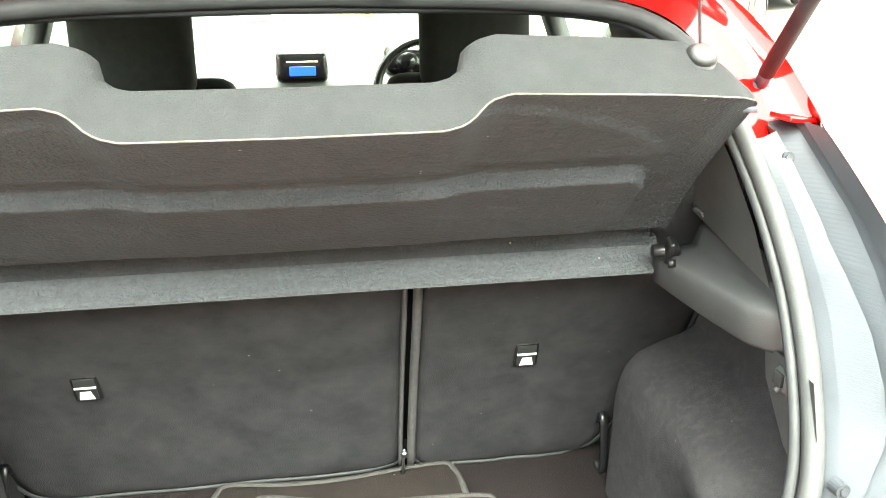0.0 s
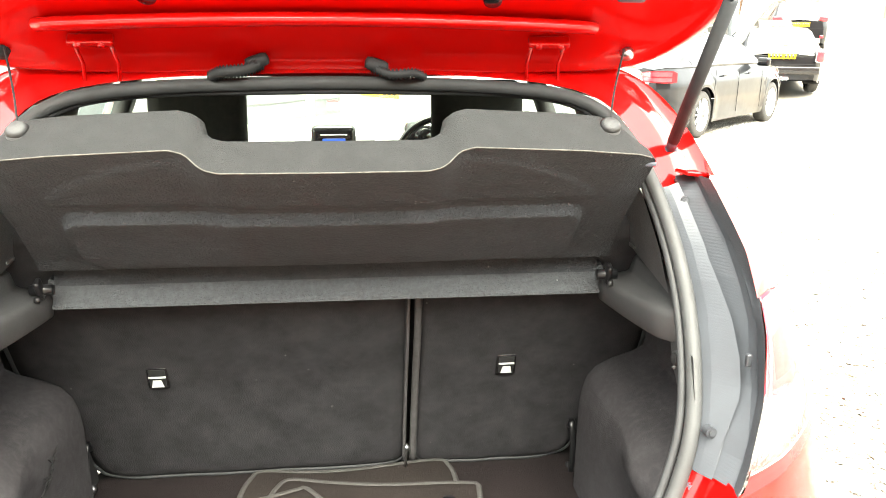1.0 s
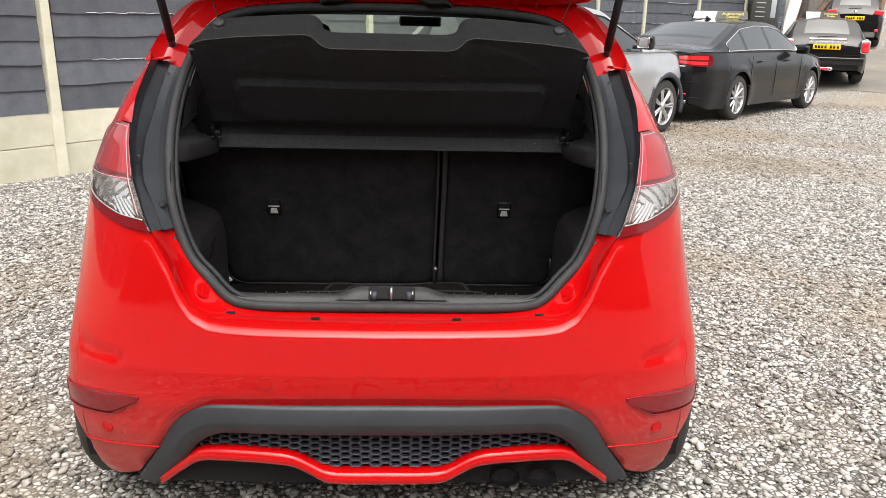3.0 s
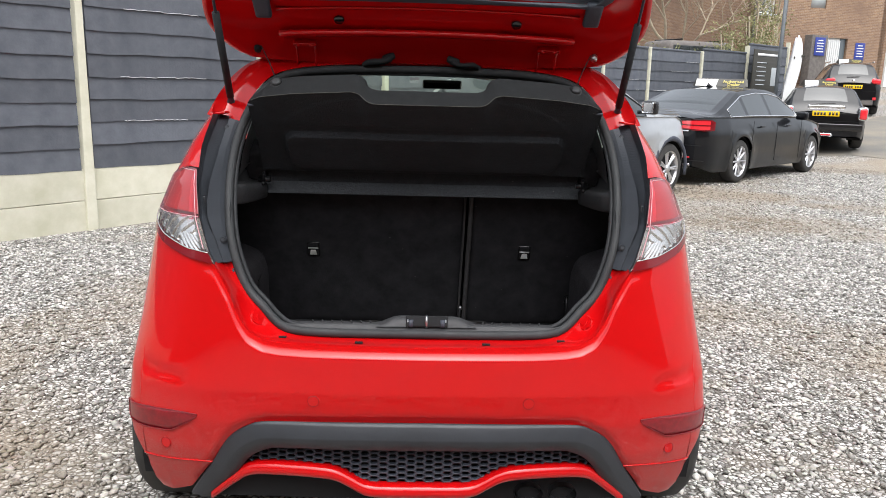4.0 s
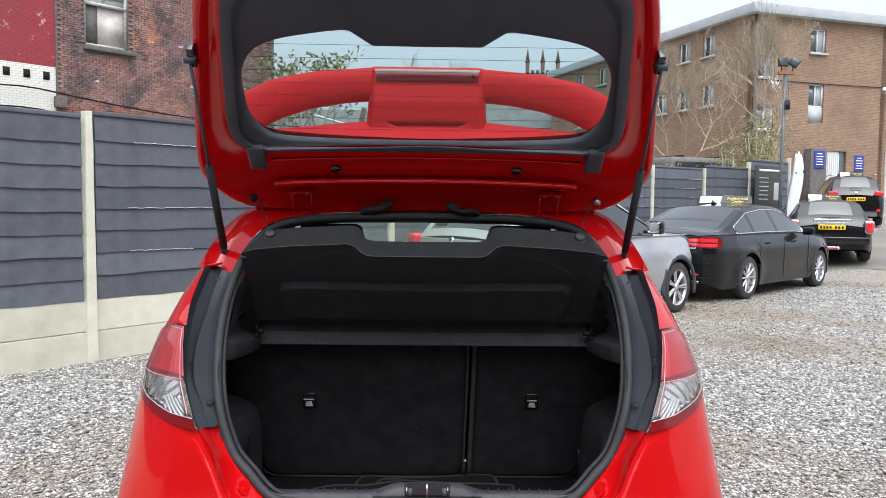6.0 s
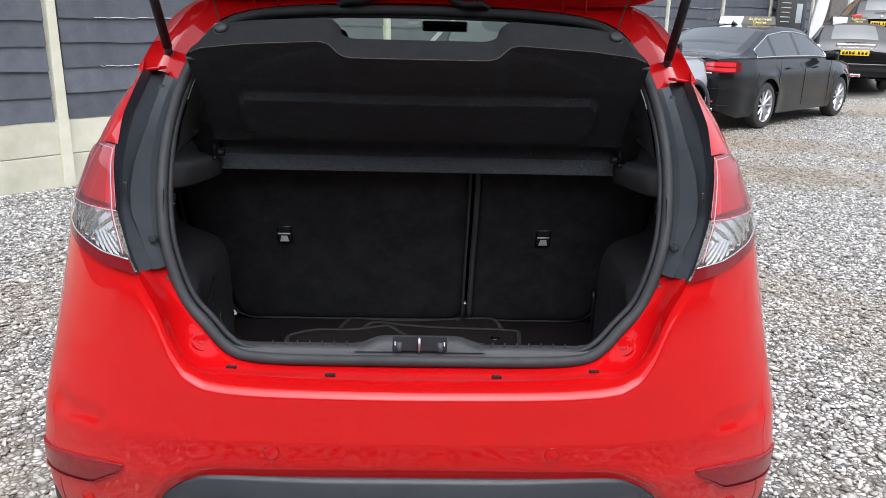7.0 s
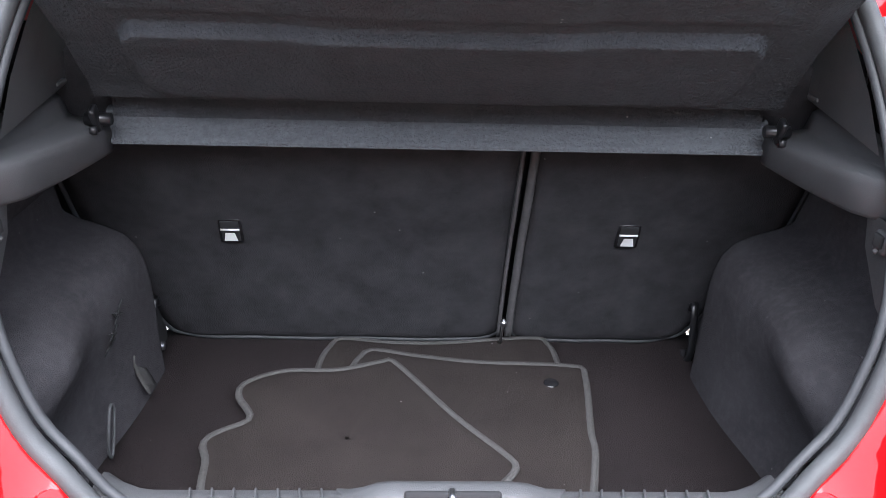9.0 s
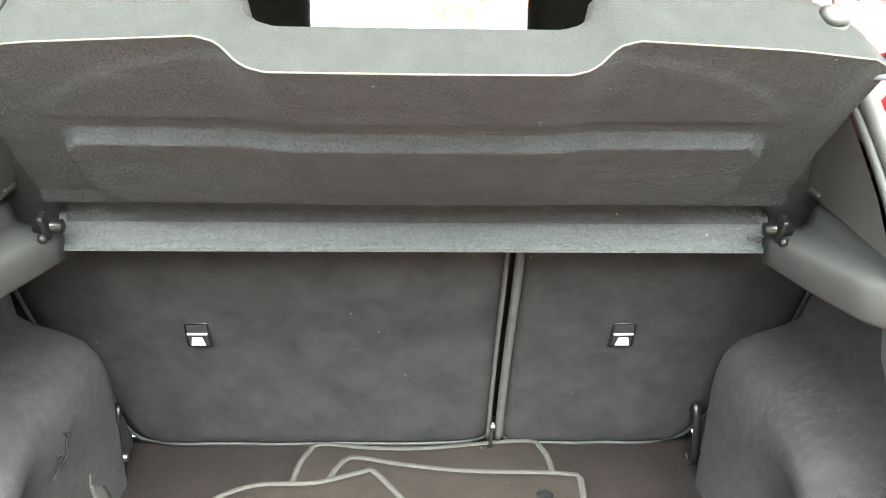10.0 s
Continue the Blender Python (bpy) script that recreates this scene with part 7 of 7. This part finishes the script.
obj("boot_line", *tube([(x, -.078 + .9 * max(0, abs(x) - .6) ** 1.4, .63) for x in np.linspace(-.74, .74, 20)], .005, 5), DARK, mini)
obj("belt_strip", *tube([(s_ * .815 + 0, y, .955) for s_ in (1,) for y in np.linspace(.4, 2.6, 12)], .009, 5), CHROME, mini)
mini.scale = (1, 1, .92)
roof_sign("roof_sign", local(ms, hd2, 0, 1.3, 1.31), hd2 + 30, True)

# dark crossover up the slope
px_, py_ = 12.0, 20.9
pz_ = ground_z(px_ + .3, py_ + 1.2)
hd3 = -21
ps = car_at(14.2, 22.8, 1.74, .80, hd3, ground_z(14.2, 23.4))
peu = parked_car("estate_crossover", "black compact crossover with red tail lamps and roof rails", ps, hd3, 4.16, 1.74, 1.55, BLACK_PAINT,
                 [(0, .90), (.08, 1.05), (2.6, 1.05), (3.3, 1.02), (3.9, .88), (4.16, .6)],
                 [(0, .90), (.08, 1.06), (.45, 1.48), (.9, 1.55), (1.9, 1.55), (2.3, 1.50), (3.0, 1.05), (3.9, .88), (4.16, .6)],
                 (.80, 3.34), .33, 1.02, glass=(.5, 2.7), post=(1.4,), screen=(.12, 1.50, 1))
for s in (-1, 1):
    part("tail_lamp", box((.27, .08, .15), (s * .63, -.015, .99), .045, (0, s * 8, s * 14), 3), CAR_LAMP, peu)
    obj("roof_rail", *tube([(s * .60, y, 1.58) for y in np.linspace(.6, 2.2, 8)], .02, 6), CHROME, peu)
    part("reflector", box((.1, .02, .08), (s * .62, -.07, .48), .02), CAR_LAMP, peu)
number_plate(peu, (0, -.08, .82))
for z in (.70, .42):
    obj("bumper_line", *tube([(x, -.078 + .9 * max(0, abs(x) - .6) ** 1.4, z) for x in np.linspace(-.76, .76, 20)], .005, 5), DARK, peu)
part("lower_trim", box((1.2, .04, .16), (0, -.055, .36), .02), STONE_SILL, peu)
part("badge", rod((0, -.075, 1.0), (0, -.085, 1.0), .045, None, 16), CHROME, peu)
part("rear_wiper", box((.34, .02, .02), (0, .08, 1.14), .006), BLACK, peu)
roof_sign("roof_sign", local(ps, hd3, 0, 1.3, 1.56), hd3 + 30, True)

# white car up on the road
wz = ground_z(20, 22)
wc = parked_car("white_car", "white hatchback parked up the slope", (20.2, 25.0, ground_z(21, 26)), -120, 4.2, 1.78, 1.45, WHITE_PAINT,
                [(0, .90), (.08, 1.0), (2.7, 1.0), (3.3, .95), (3.9, .82), (4.2, .6)],
                [(0, .90), (.08, 1.0), (.6, 1.38), (1.2, 1.45), (1.9, 1.44), (2.3, 1.38), (3.0, .98), (3.9, .82), (4.2, .6)],
                (.80, 3.35), .32, .96, glass=(.5, 2.7), post=(1.4,))

# ---- lamp post, flag, sign board ----
POLE = material("grey_painted_steel", (.12, .135, .145), .5, noise_amount=.3, noise_scale=8)
lx, ly = 7.85, 15.75
post = thing("lamp_post", "grey steel lamp post with two floodlights and a bird block", "lamp post", (lx, ly, ground_z(lx, ly)))
part("pole", rod((0, 0, 0), (0, 0, 4.15), .042, .036, 14), POLE, post)
part("bracket", box((.36, .10, .08), (.02, 0, 4.2), .01), material("weathered_wood_block", (.35, .17, .10), .8, noise_amount=.3), post)
for dx, rz, ry in ((-.14, 10, 0), (.26, -30, 35)):
    fl_ = part("floodlight", box((.22, .07, .19), (dx * .62, -.06, 4.42), .015, (-12, ry, rz)), BLACK, post)
    part("flood_glass", box((.17, .012, .14), (dx * .62, -.10, 4.415), .01, (-12, ry, rz)), CAR_GLASS, fl_)
    part("flood_arm", rod((dx * .62, 0, 4.22), (dx * .62, 0, 4.34), .014, None, 8), BLACK, post)
part("pole_box", box((.10, .10, .22), (.04, -.07, 3.5), .02), BLACK, post)
flag = thing("feather_flag", "white feather advertising flag on a bent pole", "flag", (8.12, 15.6, ground_z(8.12, 15.6)))
rows = []
for k in np.linspace(0, 1, 24):
    wl_ = .32 * math.sin(math.pi * min(1, k * .98 + .02)) ** .45 * (1 - .55 * (1 - k))
    cx = -.16 + .18 * k
    rows.append([(cx + wl_ * (u - .25), .05 * math.sin(3 * u + 4 * k), .75 + 1.72 * k) for u in np.linspace(0, 1, 7)])
solid("flag_cloth", rows, WHITE, flag, .004)
part("flag_band", bmfrom(*grid([[(x + .002, y - .006, z) for x, y, z in r[4:]] for r in rows[2:7]])), SIGN_GOLD, flag)
part("flag_lettering", box((.24, .004, .05), (.08, -.035, 2.02), 0, (0, -12, 0)), SIGN_DARK, flag)
obj("flag_pole", *tube(spline([(-.28, 0, 0), (-.2, 0, 1.2), (-.06, 0, 2.2), (-.02, 0, 2.42)], 16), .015, 6), STEEL, flag)
sb = thing("sign_board", "black yard sign board with pale lettering bars on the fence", "sign", (8.1, 17.05, ground_z(8.1, 17.05) + .95), 38.7)
part("board", box((1.25, .03, 1.2), (0, -.05, .55), .005), SIGN_DARK, sb)
part("headline_bar", box((.95, .006, .055), (0, -.068, 1.04)), WHITE, sb)
for k, w in enumerate((.55, .5, .55, .45, .55, .5)):
    part("text_bar", box((w * .8, .006, .022), (-.25, -.068, .86 - .10 * k)), RENDER_PALE, sb)
part("picture_patch", box((.30, .006, .42), (.38, -.068, .55), .002), RENDER_PALE, sb)
part("number_bar", box((.7, .006, .05), (0, -.068, .10)), RENDER_PALE, sb)

# ---- trees and shrubs ----
BARK = material("grey_bark", (.38, .32, .23), .9, noise_amount=.4, noise_scale=8)
LEAF = material("shrub_leaf", (.15, .165, .07), .7, noise_amount=.4, noise_scale=.6, second=(.24, .22, .09))


def bare_tree(name, label, at, height, seed, spread=.5, r0=.16, depth=6, leaves=0, budget=1400):
    rnd = random.Random(seed)
    th = thing(name, label, "tree", at)
    pieces, tips = [], []

    def grow(p, d, length, r, level):
        if len(pieces) > budget:
            return
        pts = [p]
        q = p.copy()
        dd = d.copy()
        for _ in range(4):
            dd = (dd + Vector((rnd.gauss(0, .13), rnd.gauss(0, .13), rnd.gauss(.03, .08)))).normalized()
            q = q + dd * length / 4
            pts.append(q.copy())
        rows_ = []
        seg = 6 if level < 2 else 4 if level < 4 else 3
        for i, c in enumerate(pts):
            rr = r * (1 - .45 * i / 4)
            s_ = dd.orthogonal().normalized()
            u_ = dd.cross(s_)
            rows_.append([tuple(c + rr * (math.cos(t) * s_ + math.sin(t) * u_)) for t in np.linspace(0, 2 * math.pi, seg, endpoint=False)])
        pieces.append(grid(rows_, closed=True))
        if level >= depth:
            tips.append(pts[-1])
            return
        for k in range(3 if level < depth - 1 else 4):
            base = pts[rnd.choice((2, 3, 4)) if k else 4]
            side = Vector((rnd.gauss(0, 1), rnd.gauss(0, 1), rnd.gauss(.15, .4))).normalized()
            nd = (dd * (1 - spread) + side * spread + Vector((0, 0, .16))).normalized()
            grow(base, nd, length * rnd.uniform(.6, .85), r * .66, level + 1)

    grow(Vector((0, 0, -.1)), Vector((0, 0, 1)), height * .26, r0, 0)
    obj("branchwork", *join(*pieces), BARK, th)
    return th, tips


bare_tree("bare_tree", "bare pale twiggy tree without leaves behind the fence", (9.6, 27.5, ground_z(9.6, 27.5)), 9.8, 5, .46, .09, 7, budget=4200)
bare_tree("bare_tree", "bare slender twiggy tree beside the office block", (14.6, 31.0, ground_z(14.6, 31)), 12.0, 9, .42, .075, 7, budget=5600)


def shrub(name, label, at, size, seed, count=2600):
    rnd = np.random.default_rng(seed)
    th = thing(name, label, "shrub", at)
    n = count
    clumps = rnd.normal(size=(26, 3)) * np.array(size) * .42 + np.array((0, 0, size[2] * .75))
    c = clumps[rnd.integers(0, 26, n)] + rnd.normal(size=(n, 3)) * .20
    c = c[c[:, 2] > .05]
    n = len(c)
    a = rnd.normal(size=(n, 3))
    a /= np.linalg.norm(a, axis=1)[:, None]
    b = np.cross(a, rnd.normal(size=(n, 3)))
    b /= np.linalg.norm(b, axis=1)[:, None]
    ln, wd = rnd.uniform(.03, .07, n)[:, None], rnd.uniform(.012, .022, n)[:, None]
    v = np.stack([c - a * ln, c + b * wd, c + a * ln, c - b * wd], 1).reshape(-1, 3)
    obj("leaves", v, [(4 * i, 4 * i + 1, 4 * i + 2, 4 * i + 3) for i in range(n)], LEAF, th, smooth=False)
    stems = [tube([(0, 0, -.1), tuple(q * .5), tuple(q)], .018, 4) for q in clumps]
    obj("stems", *join(*stems), BARK, th)


for i, (x, y, sx) in enumerate(((6.3, 19.8, .8), (9.0, 21.4, .85), (10.2, 22.6, .6), (5.4, 19.2, .7), (9.8, 21.9, .5))):
    shrub("shrub", "loose green shrub with gaps behind the fence", (x, y, ground_z(x, y)), (sx, .9, 1.5 + .3 * (i % 3)), 20 + i)
van = thing("parked_van", "grey vehicles parked behind the fence", "car", (8.95, 24.6, ground_z(8.95, 24.6) + .45), -70)
part("body", merge([box((1.7, 4.2, .9), (0, 0, .75), .15, None, 3), box((1.5, 2.6, .8), (0, -.2, 1.45), .25, None, 3)]), STONE_SILL, van)
for s in (-1, 1):
    part("side_window", box((.03, 2.3, .38), (s * .755, -.2, 1.5), .01), CAR_GLASS, van)
for y in (-1.0, .6):
    part("roof_bar", box((1.4, .05, .05), (0, y, 1.88), .01), BLACK, van)

# far church tower and roofs seen through the rear window
STONE_FAR = material("weathered_church_stone", (.17, .12, .10), .9, noise_amount=.35, noise_scale=1)
SLATE = material("grey_roof_slate", (.16, .165, .16), .7, noise_amount=.35, noise_scale=2, second=(.10, .105, .10))
ch = thing("church_tower", "weathered stone church tower with pinnacles far away", "church", (13.76, 95, 2))
part("tower", box((4.1, 4.1, 14.6), (0, 0, 7.3)), STONE_FAR, ch)
for i in range(7):
    part("battlement", box((.38, .3, .45), (-1.8 + .6 * i, -1.9, 14.75)), STONE_FAR, ch)
for dx in (-1.82, 0, 1.82):
    part("pinnacle", merge([box((.42, .42, 1.6), (dx, -1.8, 15.2)), box((.55, .55, .16), (dx, -1.8, 16.0)), rod((dx, -1.8, 16.05), (dx, -1.8, 17.5), .26, .03, 8)]), STONE_FAR, ch)
hs_ = thing("brick_house", "distant brick house with a dark slate roof", "house", (8.4, 62, 0), 12)
part("wall", box((11, 7, 7.0), (0, 0, 3.5)), BROWN_BRICK, hs_)
obj("roof", [(-5.8, -3.9, 6.9), (5.8, -3.9, 6.9), (5.8, 3.9, 6.9), (-5.8, 3.9, 6.9), (-5.8, 0, 9.2), (5.8, 0, 9.2)], [(0, 1, 5, 4), (2, 3, 4, 5), (0, 4, 3), (1, 2, 5), (3, 2, 1, 0)], SLATE, hs_, smooth=False)
for x in (-3.6, -1.2, 1.2, 3.6):
    part("window", box((1.1, .1, 1.4), (x, -3.5, 4.9)), FRAMEW, hs_)
lh = thing("slate_roof_house", "low house with a grey slate roof and white bargeboard", "house", (-6.2, 46, 0))
part("wall", box((7.4, 6, 4.9), (0, 1.5, 2.45)), BROWN_BRICK, lh)
obj("roof", [(-4.0, -1.7, 4.8), (4.0, -1.7, 4.8), (4.0, 4.7, 4.8), (-4.0, 4.7, 4.8), (-4.0, 1.5, 6.9), (4.0, 1.5, 6.9)], [(0, 1, 5, 4), (2, 3, 4, 5), (0, 4, 3), (1, 2, 5), (3, 2, 1, 0)], SLATE, lh, smooth=False)
part("bargeboard", rod((-.7, -1.75, 6.30), (2.1, -1.75, 5.55), .06, None, 6), FRAMEW, lh)
part("chimney_stack", box((.28, .3, 1.6), (2.35, -1.5, 5.9), .01, (0, 12, 0)), STONE_FAR, lh)
bare_tree("bare_tree", "distant bare tree on the skyline", (2.3, 60, 0), 16.5, 13, .5, .2, 6, budget=1800)
bare_tree("bare_tree", "distant bare tree beside the church", (6.1, 62, 0), 16, 17, .5, .2, 6, budget=1800)


def leafy_tree(label, at, height, seed):
    """A small tree with sparse dark leaves at its twig ends."""
    th, tips = bare_tree("leafy_tree", label, at, height, seed, .5, .07, 5, budget=700)
    rnd = np.random.default_rng(seed)
    c = np.repeat(np.array([tuple(t) for t in tips]), 4, axis=0) + rnd.normal(size=(len(tips) * 4, 3)) * .10
    a = rnd.normal(size=c.shape)
    a /= np.linalg.norm(a, axis=1)[:, None]
    b = np.cross(a, rnd.normal(size=c.shape))
    b /= np.linalg.norm(b, axis=1)[:, None]
    v = np.stack([c - a * .09, c + b * .05, c + a * .09, c - b * .05], 1).reshape(-1, 3)
    obj("leaves", v, [(4 * i, 4 * i + 1, 4 * i + 2, 4 * i + 3) for i in range(len(c))], LEAF, th, smooth=False)


leafy_tree("sparse leafy tree by the old brick building", (-4.7, 25, 0), 9.2, 60)


# ---- plain wall that closes the yard behind the walk ----
yard = wall("yard_wall", [(-30, 30, -.2, 6.5)], BROWN_BRICK, None, .3)
yard.matrix_basis = pose(0, -11, 0, 0, 0, 180)
tagged(yard, "plain brown brick wall closing the yard", "wall", kind="structure")
